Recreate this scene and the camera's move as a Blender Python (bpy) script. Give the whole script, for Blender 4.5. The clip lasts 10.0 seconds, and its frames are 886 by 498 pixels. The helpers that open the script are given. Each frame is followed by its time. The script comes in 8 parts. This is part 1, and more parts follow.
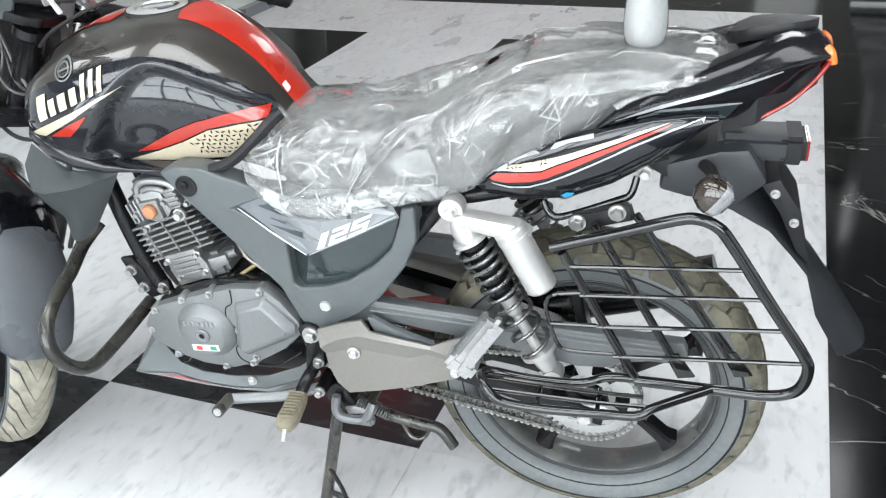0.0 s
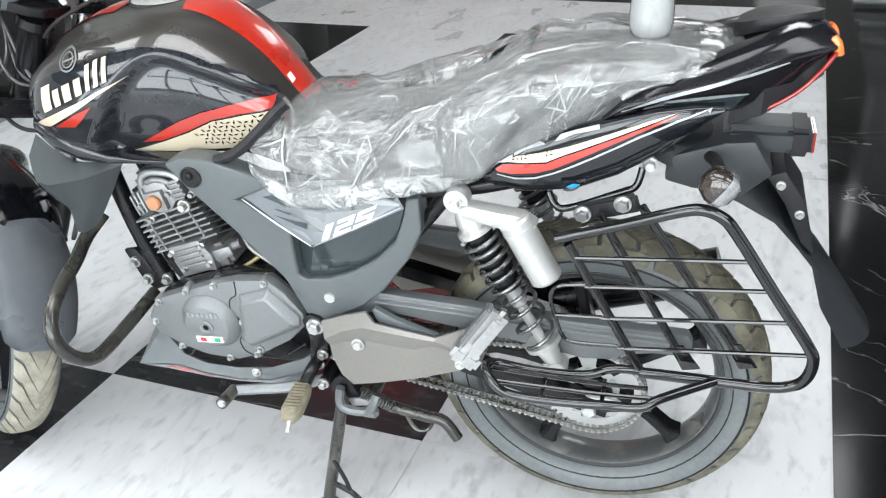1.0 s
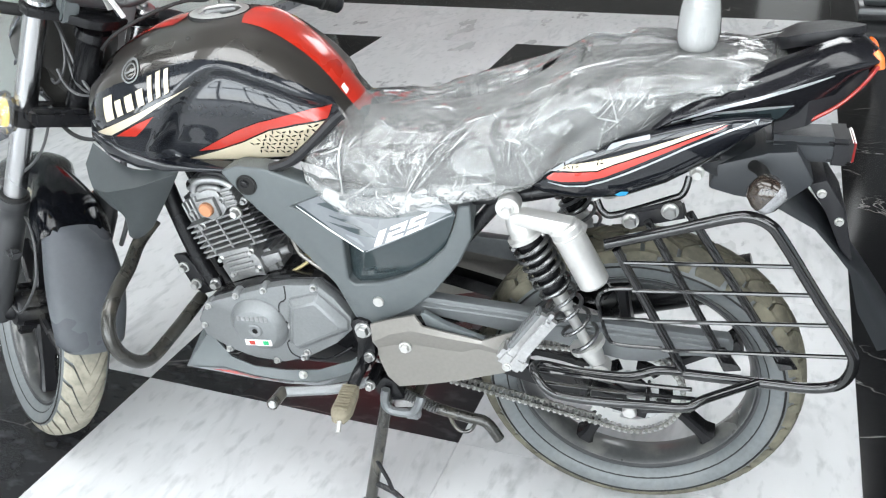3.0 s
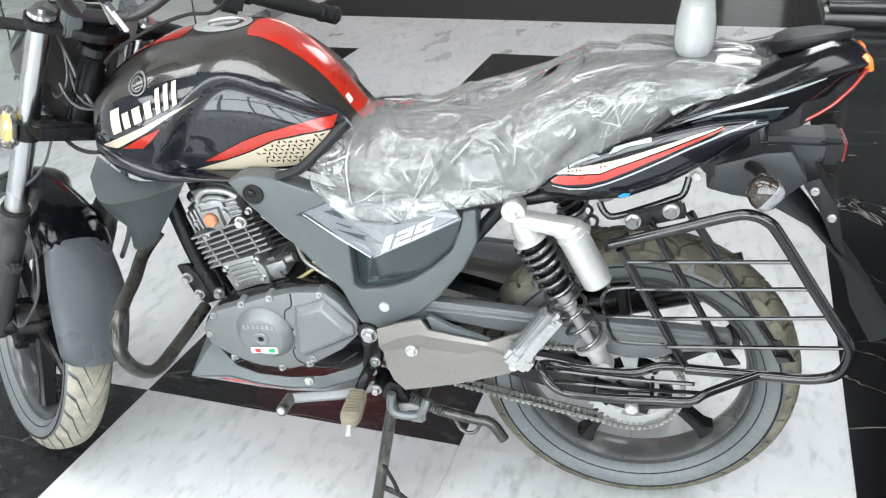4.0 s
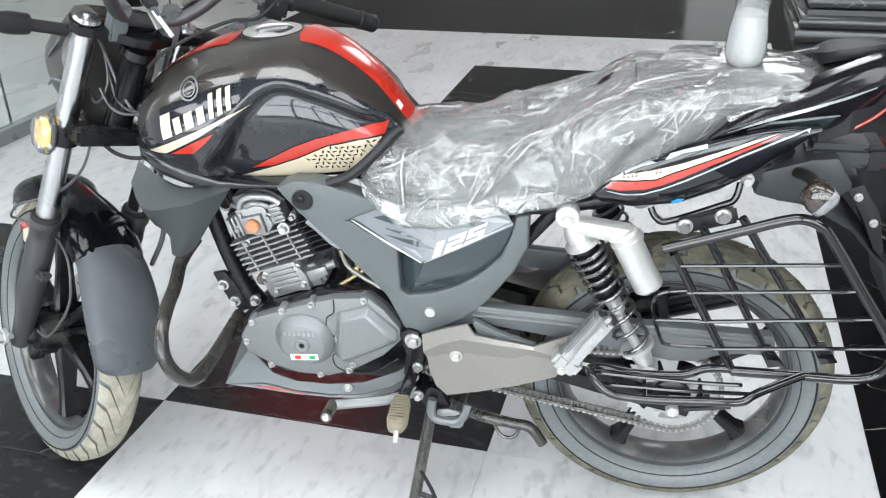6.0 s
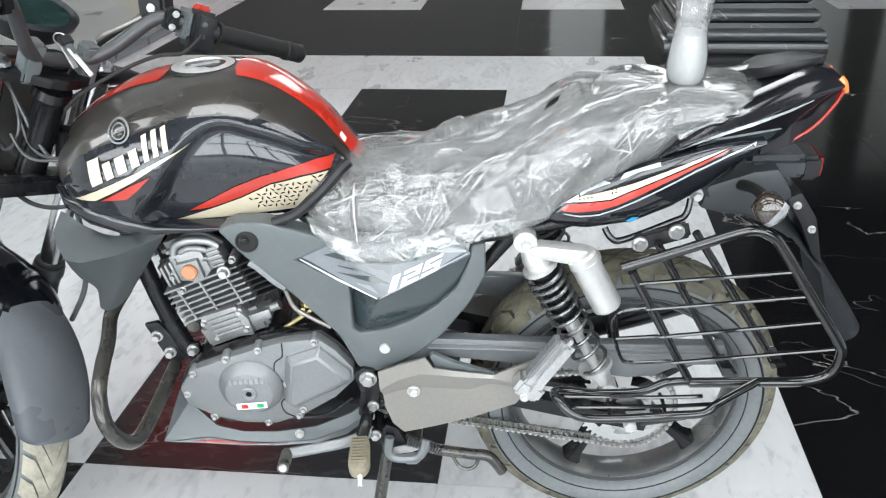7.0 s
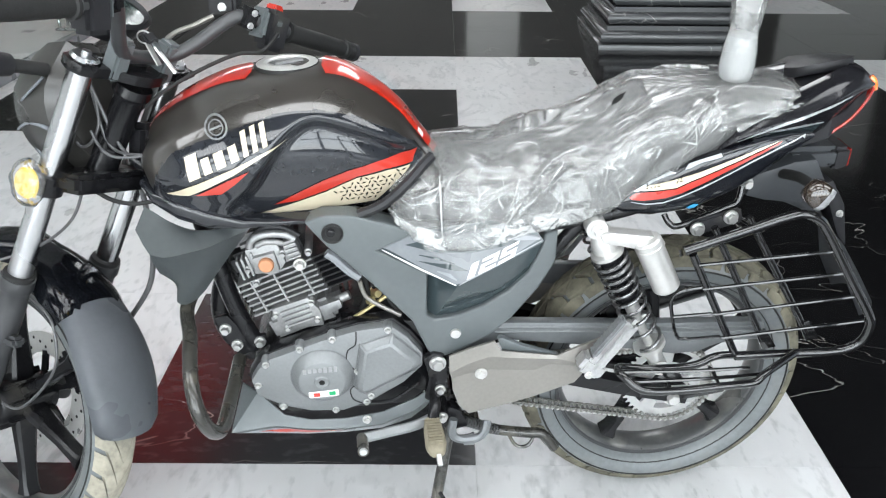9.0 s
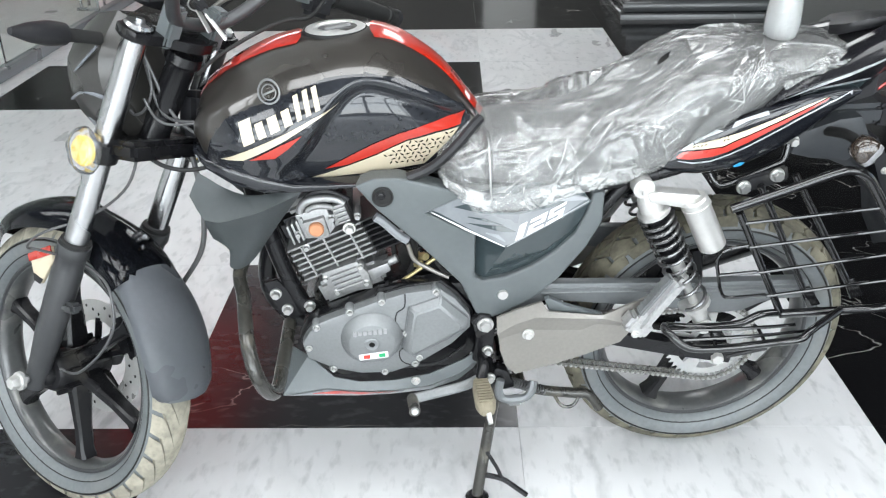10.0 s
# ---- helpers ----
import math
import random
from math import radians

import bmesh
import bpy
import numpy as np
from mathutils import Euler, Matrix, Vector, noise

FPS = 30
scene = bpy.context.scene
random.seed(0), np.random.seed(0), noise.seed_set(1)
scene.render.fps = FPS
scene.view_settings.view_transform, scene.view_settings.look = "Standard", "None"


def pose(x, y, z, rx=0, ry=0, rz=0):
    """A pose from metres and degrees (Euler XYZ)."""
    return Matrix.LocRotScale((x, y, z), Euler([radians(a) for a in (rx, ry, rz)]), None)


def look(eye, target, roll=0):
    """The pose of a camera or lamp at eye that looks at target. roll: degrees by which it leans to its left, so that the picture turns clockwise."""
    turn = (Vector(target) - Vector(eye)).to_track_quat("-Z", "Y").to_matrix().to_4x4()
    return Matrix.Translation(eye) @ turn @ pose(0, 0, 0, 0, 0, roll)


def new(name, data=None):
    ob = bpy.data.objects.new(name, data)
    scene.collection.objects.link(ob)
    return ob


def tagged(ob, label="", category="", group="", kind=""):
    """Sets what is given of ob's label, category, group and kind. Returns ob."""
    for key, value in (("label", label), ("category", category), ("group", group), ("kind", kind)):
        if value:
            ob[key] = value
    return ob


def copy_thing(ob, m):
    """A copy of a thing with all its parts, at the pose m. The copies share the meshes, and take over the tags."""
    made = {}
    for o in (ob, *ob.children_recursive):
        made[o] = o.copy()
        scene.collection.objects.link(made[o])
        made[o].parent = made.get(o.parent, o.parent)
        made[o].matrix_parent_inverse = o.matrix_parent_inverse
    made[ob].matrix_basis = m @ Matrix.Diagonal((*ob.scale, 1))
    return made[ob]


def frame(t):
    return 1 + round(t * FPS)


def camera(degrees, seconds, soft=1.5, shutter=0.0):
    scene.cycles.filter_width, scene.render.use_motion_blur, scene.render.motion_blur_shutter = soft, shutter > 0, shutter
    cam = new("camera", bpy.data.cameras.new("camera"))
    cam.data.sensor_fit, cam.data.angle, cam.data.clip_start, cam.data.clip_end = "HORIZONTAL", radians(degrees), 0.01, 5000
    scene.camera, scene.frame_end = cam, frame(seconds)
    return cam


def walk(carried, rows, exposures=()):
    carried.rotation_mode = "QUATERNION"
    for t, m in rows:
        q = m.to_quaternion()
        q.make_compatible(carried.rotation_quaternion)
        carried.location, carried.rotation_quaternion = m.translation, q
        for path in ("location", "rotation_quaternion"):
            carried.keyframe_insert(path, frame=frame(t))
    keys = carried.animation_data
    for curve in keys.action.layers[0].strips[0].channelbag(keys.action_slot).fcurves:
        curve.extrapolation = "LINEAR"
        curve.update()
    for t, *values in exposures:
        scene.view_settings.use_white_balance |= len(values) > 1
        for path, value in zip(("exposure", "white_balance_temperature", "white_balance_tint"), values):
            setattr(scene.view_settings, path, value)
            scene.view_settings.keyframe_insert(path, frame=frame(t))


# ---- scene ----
from mathutils.bvhtree import BVHTree
from mathutils.geometry import delaunay_2d_cdt

cam = camera(53.6, 10.0, soft=1.2)
PATH = [
    (0, (0.602, -1.301, 1.229), (-0.058, 0.338, 0.292), -3.0),
    (0.5, (0.599, -1.304, 1.225), (-0.064, 0.333, 0.286), -3.0),
    (1, (0.596, -1.306, 1.223), (-0.063, 0.328, 0.278), -2.9),
    (1.5, (0.586, -1.313, 1.227), (-0.09, 0.316, 0.284), -3.3),
    (2, (0.578, -1.326, 1.232), (-0.121, 0.296, 0.293), -3.5),
    (2.5, (0.561, -1.343, 1.233), (-0.116, 0.293, 0.303), -2.9),
    (2.7, (0.551, -1.357, 1.241), (-0.12, 0.281, 0.31), -2.9),
    (3.8, (0.495, -1.417, 1.248), (-0.099, 0.262, 0.339), -2.4),
    (4, (0.49, -1.427, 1.252), (-0.104, 0.252, 0.343), -2.9),
    (4.5, (0.461, -1.467, 1.251), (-0.13, 0.228, 0.37), -1.9),
    (5, (0.437, -1.492, 1.249), (-0.141, 0.206, 0.366), -2.0),
    (5.2, (0.431, -1.5, 1.246), (-0.139, 0.195, 0.351), -2.1),
    (6.3, (0.29, -1.474, 1.254), (-0.14, 0.273, 0.378), -1.5),
    (6.5, (0.256, -1.464, 1.254), (-0.111, 0.301, 0.388), -1.7),
    (7, (0.205, -1.473, 1.258), (-0.016, 0.322, 0.404), -1.4),
    (7.5, (0.149, -1.483, 1.261), (-0.008, 0.323, 0.417), 1.4),
    (8, (0.056, -1.516, 1.268), (0.069, 0.292, 0.411), 0.1),
    (8.5, (-0.025, -1.55, 1.28), (0.01, 0.277, 0.468), 0.2),
    (9, (-0.083, -1.57, 1.276), (-0.077, 0.238, 0.422), 0.5),
    (9.5, (-0.11, -1.586, 1.273), (-0.147, 0.211, 0.396), -0.6),
    (10, (-0.14, -1.599, 1.26), (-0.169, 0.187, 0.36), -0.8),
]
walk(cam, [(t, look(eye, target, roll)) for t, eye, target, roll in PATH])

# ---- light ----
world = bpy.data.worlds.new("world")
scene.world = world
world.use_nodes = True
wn = world.node_tree.nodes
sky = wn.new("ShaderNodeTexSky")
sky.sky_type = "NISHITA"
sky.sun_disc = False
sky.sun_elevation, sky.sun_rotation = radians(50), radians(200)
wn["Background"].inputs[1].default_value = 0.12
world.node_tree.links.new(sky.outputs[0], wn["Background"].inputs[0])


def area_lamp(name, eye, target, sx, sy, watts, colour):
    lamp = bpy.data.lights.new(name, "AREA")
    lamp.shape, lamp.size, lamp.size_y, lamp.energy, lamp.color = "RECTANGLE", sx, sy, watts, colour
    ob = new(name, lamp)
    ob.matrix_world = look(eye, target)
    return ob


CEILING_GLOW = 6.6
# daylight in the glazed shop front behind the camera
area_lamp("daylight_front", (0.4, -5.1, 1.75), (0.4, 0, 1.2), 9.0, 2.7, 660, (0.9, 0.966, 1.0))
area_lamp("daylight_side", (6.4, 0.5, 1.75), (0, 0.5, 1.2), 6.0, 2.7, 35, (0.9, 0.966, 1.0))

# ---- materials ----
MATS = {}


def rgb(c):
    return (*c, 1.0)


def material(name, colour, rough=0.5, metal=0.0, coat=0.0, vary=0.15, scale=40.0, bump=0.0, bump_scale=200.0, dust=None, dust_amount=0.0, dust_scale=14.0, rough_vary=0.08):
    """Base colour varied at two scales, roughness varied, a fine relief, and patches of dust."""
    m = bpy.data.materials.new(name)
    m.use_nodes = True
    n, l = m.node_tree.nodes, m.node_tree.links
    b = n["Principled BSDF"]
    tc = n.new("ShaderNodeTexCoord")
    big, fine = n.new("ShaderNodeTexNoise"), n.new("ShaderNodeTexNoise")
    big.inputs["Scale"].default_value, big.inputs["Detail"].default_value = scale * 0.2, 3
    fine.inputs["Scale"].default_value, fine.inputs["Detail"].default_value = scale * 3, 4
    for t in (big, fine):
        l.new(tc.outputs["Object"], t.inputs["Vector"])
    add = n.new("ShaderNodeMath")
    add.operation = "ADD"
    l.new(big.outputs[0], add.inputs[0])
    l.new(fine.outputs[0], add.inputs[1])
    ramp = n.new("ShaderNodeMapRange")
    ramp.inputs[1].default_value, ramp.inputs[2].default_value = 0.6, 1.4
    ramp.inputs[3].default_value, ramp.inputs[4].default_value = 1 - vary, 1 + vary
    l.new(add.outputs[0], ramp.inputs[0])
    mul = n.new("ShaderNodeVectorMath")
    mul.operation = "SCALE"
    mul.inputs[0].default_value = colour
    l.new(ramp.outputs[0], mul.inputs["Scale"])
    out = mul.outputs[0]
    if dust:
        dn = n.new("ShaderNodeTexNoise")
        dn.inputs["Scale"].default_value, dn.inputs["Detail"].default_value = dust_scale, 6
        l.new(tc.outputs["Object"], dn.inputs["Vector"])
        dr = n.new("ShaderNodeMapRange")
        dr.inputs[1].default_value, dr.inputs[2].default_value = 0.62 - 0.4 * dust_amount, 0.85 - 0.4 * dust_amount
        l.new(dn.outputs[0], dr.inputs[0])
        mix = n.new("ShaderNodeMix")
        mix.data_type = "RGBA"
        mix.inputs["B"].default_value = rgb(dust)
        l.new(dr.outputs[0], mix.inputs["Factor"])
        l.new(out, mix.inputs["A"])
        out = mix.outputs["Result"]
    l.new(out, b.inputs["Base Color"])
    rr = n.new("ShaderNodeMapRange")
    rr.inputs[1].default_value, rr.inputs[2].default_value = 0.3, 0.7
    rr.inputs[3].default_value, rr.inputs[4].default_value = max(0.01, rough - rough_vary), min(1, rough + rough_vary)
    l.new(big.outputs[0], rr.inputs[0])
    l.new(rr.outputs[0], b.inputs["Roughness"])
    b.inputs["Metallic"].default_value = metal
    b.inputs["Coat Weight"].default_value = coat
    b.inputs["Coat Roughness"].default_value = 0.03
    if bump:
        bn = n.new("ShaderNodeTexNoise")
        bn.inputs["Scale"].default_value, bn.inputs["Detail"].default_value = bump_scale, 3
        l.new(tc.outputs["Object"], bn.inputs["Vector"])
        bp = n.new("ShaderNodeBump")
        bp.inputs["Strength"].default_value, bp.inputs["Distance"].default_value = bump, 0.002
        l.new(bn.outputs[0], bp.inputs["Height"])
        l.new(bp.outputs[0], b.inputs["Normal"])
    MATS[name] = m
    return m


def marble(name, base, vein, amount, width, rough, scale, spots=None, cracks=None, grain=(1, 1.9, 1)):
    """Polished marble: veins along a warped noise, cloudy base, each slab shifted by its own number."""
    m = bpy.data.materials.new(name)
    m.use_nodes = True
    n, l = m.node_tree.nodes, m.node_tree.links
    b = n["Principled BSDF"]
    tc, info = n.new("ShaderNodeTexCoord"), n.new("ShaderNodeObjectInfo")
    mp = n.new("ShaderNodeMapping")
    turn = n.new("ShaderNodeCombineXYZ")
    off = n.new("ShaderNodeMath")
    off.operation = "MULTIPLY"
    off.inputs[1].default_value = 37.0
    l.new(info.outputs["Random"], off.inputs[0])
    for i in range(3):
        l.new(off.outputs[0], turn.inputs[i])
    l.new(tc.outputs["Object"], mp.inputs["Vector"])
    l.new(turn.outputs[0], mp.inputs["Location"])
    mp.inputs["Rotation"].default_value = (0, 0, 0.2)
    mp.inputs["Scale"].default_value = grain
    cloud, line = n.new("ShaderNodeTexNoise"), n.new("ShaderNodeTexNoise")
    cloud.inputs["Scale"].default_value, cloud.inputs["Detail"].default_value = scale * 1.4, 8
    line.inputs["Scale"].default_value, line.inputs["Detail"].default_value, line.inputs["Distortion"].default_value = scale, 5, 1.2
    for t in (cloud, line):
        l.new(mp.outputs[0], t.inputs["Vector"])
    sub, ab = n.new("ShaderNodeMath"), n.new("ShaderNodeMath")
    sub.operation, ab.operation = "SUBTRACT", "ABSOLUTE"
    sub.inputs[1].default_value = 0.5
    l.new(line.outputs[0], sub.inputs[0])
    l.new(sub.outputs[0], ab.inputs[0])
    vr = n.new("ShaderNodeMapRange")
    vr.inputs[1].default_value, vr.inputs[2].default_value = 0.0, width
    vr.inputs[3].default_value, vr.inputs[4].default_value = amount, 0.0
    l.new(ab.outputs[0], vr.inputs[0])
    gate = n.new("ShaderNodeMapRange")
    gate.inputs[1].default_value, gate.inputs[2].default_value = 0.45, 0.62
    l.new(cloud.outputs[0], gate.inputs[0])
    both = n.new("ShaderNodeMath")
    both.operation = "MULTIPLY"
    l.new(vr.outputs[0], both.inputs[0])
    l.new(gate.outputs[0], both.inputs[1])
    tone = n.new("ShaderNodeMapRange")
    tone.inputs[1].default_value, tone.inputs[2].default_value = 0.3, 0.7
    tone.inputs[3].default_value, tone.inputs[4].default_value = 0.88, 1.08
    l.new(cloud.outputs[0], tone.inputs[0])
    sc = n.new("ShaderNodeVectorMath")
    sc.operation = "SCALE"
    sc.inputs[0].default_value = base
    l.new(tone.outputs[0], sc.inputs["Scale"])
    mix = n.new("ShaderNodeMix")
    mix.data_type = "RGBA"
    mix.inputs["B"].default_value = rgb(vein)
    l.new(both.outputs[0], mix.inputs["Factor"])
    l.new(sc.outputs[0], mix.inputs["A"])
    out = mix.outputs["Result"]
    if cracks:
        vo, wn_ = n.new("ShaderNodeTexVoronoi"), n.new("ShaderNodeTexNoise")
        vo.feature = "DISTANCE_TO_EDGE"
        vo.inputs["Scale"].default_value = cracks
        wn_.inputs["Scale"].default_value, wn_.inputs["Detail"].default_value = 5, 5
        wv = n.new("ShaderNodeVectorMath")
        wv.operation = "MULTIPLY_ADD"
        wv.inputs[1].default_value = (0.06, 0.06, 0.06)
        l.new(mp.outputs[0], wn_.inputs["Vector"])
        l.new(wn_.outputs["Color"], wv.inputs[0])
        l.new(mp.outputs[0], wv.inputs[2])
        l.new(wv.outputs[0], vo.inputs["Vector"])
        cr = n.new("ShaderNodeMapRange")
        cr.inputs[1].default_value, cr.inputs[2].default_value, cr.inputs[3].default_value, cr.inputs[4].default_value = 0.0, 0.004, 0.5, 0.0
        l.new(vo.outputs["Distance"], cr.inputs[0])
        cg = n.new("ShaderNodeMapRange")
        cg.inputs[1].default_value, cg.inputs[2].default_value = 0.6, 0.75
        l.new(line.outputs[0], cg.inputs[0])
        cm = n.new("ShaderNodeMath")
        cm.operation = "MULTIPLY"
        l.new(cr.outputs[0], cm.inputs[0])
        l.new(cg.outputs[0], cm.inputs[1])
        m3 = n.new("ShaderNodeMix")
        m3.data_type = "RGBA"
        m3.inputs["B"].default_value = rgb(vein)
        l.new(cm.outputs[0], m3.inputs["Factor"])
        l.new(out, m3.inputs["A"])
        out = m3.outputs["Result"]
    if spots:
        sp = n.new("ShaderNodeTexNoise")
        sp.inputs["Scale"].default_value, sp.inputs["Detail"].default_value = 22, 6
        l.new(mp.outputs[0], sp.inputs["Vector"])
        sr = n.new("ShaderNodeMapRange")
        sr.inputs[1].default_value, sr.inputs[2].default_value, sr.inputs[4].default_value = 0.54, 0.74, 0.62
        l.new(sp.outputs[0], sr.inputs[0])
        m2 = n.new("ShaderNodeMix")
        m2.data_type = "RGBA"
        m2.inputs["B"].default_value = rgb(spots)
        l.new(sr.outputs[0], m2.inputs["Factor"])
        l.new(out, m2.inputs["A"])
        out = m2.outputs["Result"]
    l.new(out, b.inputs["Base Color"])
    rr = n.new("ShaderNodeMapRange")
    rr.inputs[3].default_value, rr.inputs[4].default_value = rough * 0.6, rough * 1.5
    l.new(cloud.outputs[0], rr.inputs[0])
    l.new(rr.outputs[0], b.inputs["Roughness"])
    MATS[name] = m
    return m


def clear(name, colour, rough, ior=1.45, alpha=1.0):
    m = bpy.data.materials.new(name)
    m.use_nodes = True
    b = m.node_tree.nodes["Principled BSDF"]
    b.inputs["Base Color"].default_value = rgb(colour)
    b.inputs["Roughness"].default_value = rough
    b.inputs["IOR"].default_value = ior
    b.inputs["Transmission Weight"].default_value = alpha
    MATS[name] = m
    return m


WHITE_MARBLE = marble("white_marble", (0.575, 0.58, 0.585), (0.36, 0.375, 0.385), 0.6, 0.06, 0.3, 2.2, spots=(0.31, 0.325, 0.335), grain=(1.9, 0.75, 1))
BLACK_MARBLE = marble("black_marble", (0.005, 0.005, 0.0055), (0.42, 0.41, 0.39), 0.6, 0.0038, 0.11, 1.3, cracks=1.3)
BLACK_MARBLE.node_tree.nodes["Principled BSDF"].inputs["Specular IOR Level"].default_value = 0.28
DUSTY_BLACK = marble("scuffed_black_marble", (0.017, 0.017, 0.019), (0.42, 0.41, 0.39), 0.7, 0.005, 0.16, 1.3, spots=(0.055, 0.057, 0.062), cracks=1.6)
DUSTY_BLACK.node_tree.nodes["Principled BSDF"].inputs["Specular IOR Level"].default_value = 0.3
COLUMN_MARBLE = marble("column_marble", (0.06, 0.063, 0.066), (0.5, 0.49, 0.47), 0.5, 0.004, 0.16, 1.3)
GROUT = material("grout", (0.5, 0.5, 0.49), 0.8, vary=0.2)
PLASTER = material("white_plaster", (0.72, 0.73, 0.72), 0.7, vary=0.06, scale=3, bump=0.2, bump_scale=80)
CEILING_PAINT = material("dark_ceiling_paint", (0.03, 0.0315, 0.033), 0.8, vary=0.1, scale=3)
PAINT_BLACK = material("black_gloss_paint", (0.008, 0.009, 0.012), 0.14, coat=1.0, vary=0.3, rough_vary=0.05)
PAINT_CHARCOAL = material("charcoal_metallic_paint", (0.04, 0.036, 0.032), 0.3, metal=0.3, coat=1.0, vary=0.04, scale=20)
TAIL_BLACK = material("satin_black_tail_paint", (0.01, 0.01, 0.012), 0.2, coat=0.3, vary=0.3, rough_vary=0.06)
GREY_WALL = material("grey_wall_paint", (0.1, 0.099, 0.094), 0.6, vary=0.08, scale=2)
PAINT_SLATE = material("blue_black_gloss_paint", (0.016, 0.0175, 0.021), 0.14, coat=1.0, vary=0.3, rough_vary=0.05)
SPRING_STEEL = material("grey_spring_steel", (0.17, 0.17, 0.172), 0.3, metal=0.8, vary=0.2)
PALE_AMBER = material("pale_amber_reflector", (0.9, 0.72, 0.2), 0.2, coat=1.0, vary=0.2, scale=100)
PAINT_RED = material("red_gloss_paint", (0.4, 0.02, 0.009), 0.3, coat=1.0, vary=0.06)
PAINT_CREAM = material("cream_vinyl", (0.52, 0.455, 0.335), 0.35, coat=0.4, vary=0.05)
PAINT_WHITE = material("white_vinyl", (0.68, 0.68, 0.67), 0.35, coat=0.2, vary=0.05)
PAINT_SILVER = material("silver_vinyl", (0.2, 0.212, 0.225), 0.32, metal=0.3, coat=0.3, vary=0.1)
SILVER_LINE = material("pale_silver_vinyl", (0.36, 0.375, 0.39), 0.3, metal=0.2, coat=0.4, vary=0.1)
PLASTIC = material("grey_textured_plastic", (0.086, 0.097, 0.1), 0.36, vary=0.08, scale=30, bump=0.25, bump_scale=900)
PLASTIC_DARK = material("black_textured_plastic", (0.014, 0.014, 0.016), 0.42, vary=0.2, bump=0.25, bump_scale=900, dust=(0.05, 0.048, 0.043), dust_amount=0.05)
FLAP_GREY = material("blue_grey_plastic", (0.135, 0.145, 0.16), 0.3, vary=0.08, scale=30, bump=0.25, bump_scale=900)
CHAIN_STEEL = material("oily_chain_steel", (0.24, 0.235, 0.22), 0.35, metal=0.9, vary=0.3, scale=200)
SLIDER_GREY = material("dark_grey_slider_paint", (0.034, 0.035, 0.037), 0.38, vary=0.12)
CABLE_GREY = material("grey_cable_sheath", (0.06, 0.06, 0.062), 0.35, vary=0.2)
HEADLAMP_GREY = material("dark_warm_grey_housing", (0.03, 0.029, 0.027), 0.3, coat=0.2, vary=0.2)
PANEL_GREY = material("slate_gloss_panel", (0.03, 0.042, 0.046), 0.16, coat=1.0, vary=0.1)
ENGINE_GREY = material("dark_grey_engine_paint", (0.18, 0.187, 0.191), 0.4, metal=0.35, vary=0.12, scale=60, bump=0.3, bump_scale=700)
ALLOY = material("cast_aluminium", (0.5, 0.5, 0.5), 0.4, metal=0.9, vary=0.2, scale=60, bump=0.4, bump_scale=400)
ENGINE_ALLOY = material("greyed_engine_alloy", (0.34, 0.342, 0.345), 0.42, metal=0.8, vary=0.2, scale=60, bump=0.4, bump_scale=400)
SILVER = material("bright_silver_alloy", (0.53, 0.525, 0.51), 0.33, metal=0.6, vary=0.08, scale=40)
SPROCKET_STEEL = material("bright_sprocket_steel", (0.72, 0.72, 0.71), 0.4, metal=0.3, vary=0.06)
ALLOY_DARK = material("dull_cast_aluminium", (0.27, 0.27, 0.27), 0.45, metal=0.7, vary=0.25, scale=60, bump=0.4, bump_scale=400)
BOLT = material("zinc_bolt", (0.5, 0.5, 0.49), 0.34, metal=0.9, vary=0.1)
STICKER_GREY = material("silver_grey_vinyl", (0.12, 0.13, 0.142), 0.3, coat=0.3, vary=0.12)
PALE_GREY = material("pale_grey_vinyl", (0.23, 0.24, 0.255), 0.3, coat=0.3, vary=0.08)
CHROME = material("chrome", (0.5, 0.5, 0.51), 0.26, metal=1.0, vary=0.05)
STEEL_BLACK = material("black_enamelled_steel", (0.006, 0.006, 0.0065), 0.1, coat=1.0, vary=0.2)
BLACK_SATIN = material("satin_black_steel", (0.007, 0.007, 0.008), 0.26, vary=0.25, dust=(0.05, 0.047, 0.042), dust_amount=0.03)
GUARD = material("worn_black_guard_paint", (0.03, 0.029, 0.025), 0.26, metal=0.2, coat=0.3, vary=0.4, dust=(0.13, 0.12, 0.095), dust_amount=0.25)
RIM_BLACK = material("dusty_black_rim_paint", (0.055, 0.057, 0.057), 0.32, coat=0.3, vary=0.2, dust=(0.15, 0.148, 0.137), dust_amount=0.3)
HEEL = material("warm_grey_cover_paint", (0.215, 0.203, 0.186), 0.42, metal=0.5, coat=0.2, vary=0.1, scale=50)
ARM_GREY = material("swingarm_grey_paint", (0.13, 0.138, 0.142), 0.4, metal=0.3, vary=0.12)
RUBBER = material("black_rubber", (0.013, 0.013, 0.013), 0.62, vary=0.2, bump=0.2)
SIDEWALL = material("tyre_sidewall_rubber", (0.115, 0.125, 0.128), 0.45, vary=0.2, dust=(0.14, 0.143, 0.138), dust_amount=0.3)
TREAD = material("dusty_tyre_tread", (0.085, 0.079, 0.058), 0.85, vary=0.25, dust=(0.15, 0.138, 0.1), dust_amount=0.5, dust_scale=30)
TREAD_FRONT = material("pale_dusty_tyre_tread", (0.22, 0.205, 0.165), 0.9, vary=0.2, dust=(0.32, 0.295, 0.235), dust_amount=0.5, dust_scale=30)
UNDERTAIL_GREY = material("blue_black_tail_plastic", (0.03, 0.033, 0.037), 0.4, vary=0.12, bump=0.2, bump_scale=900)
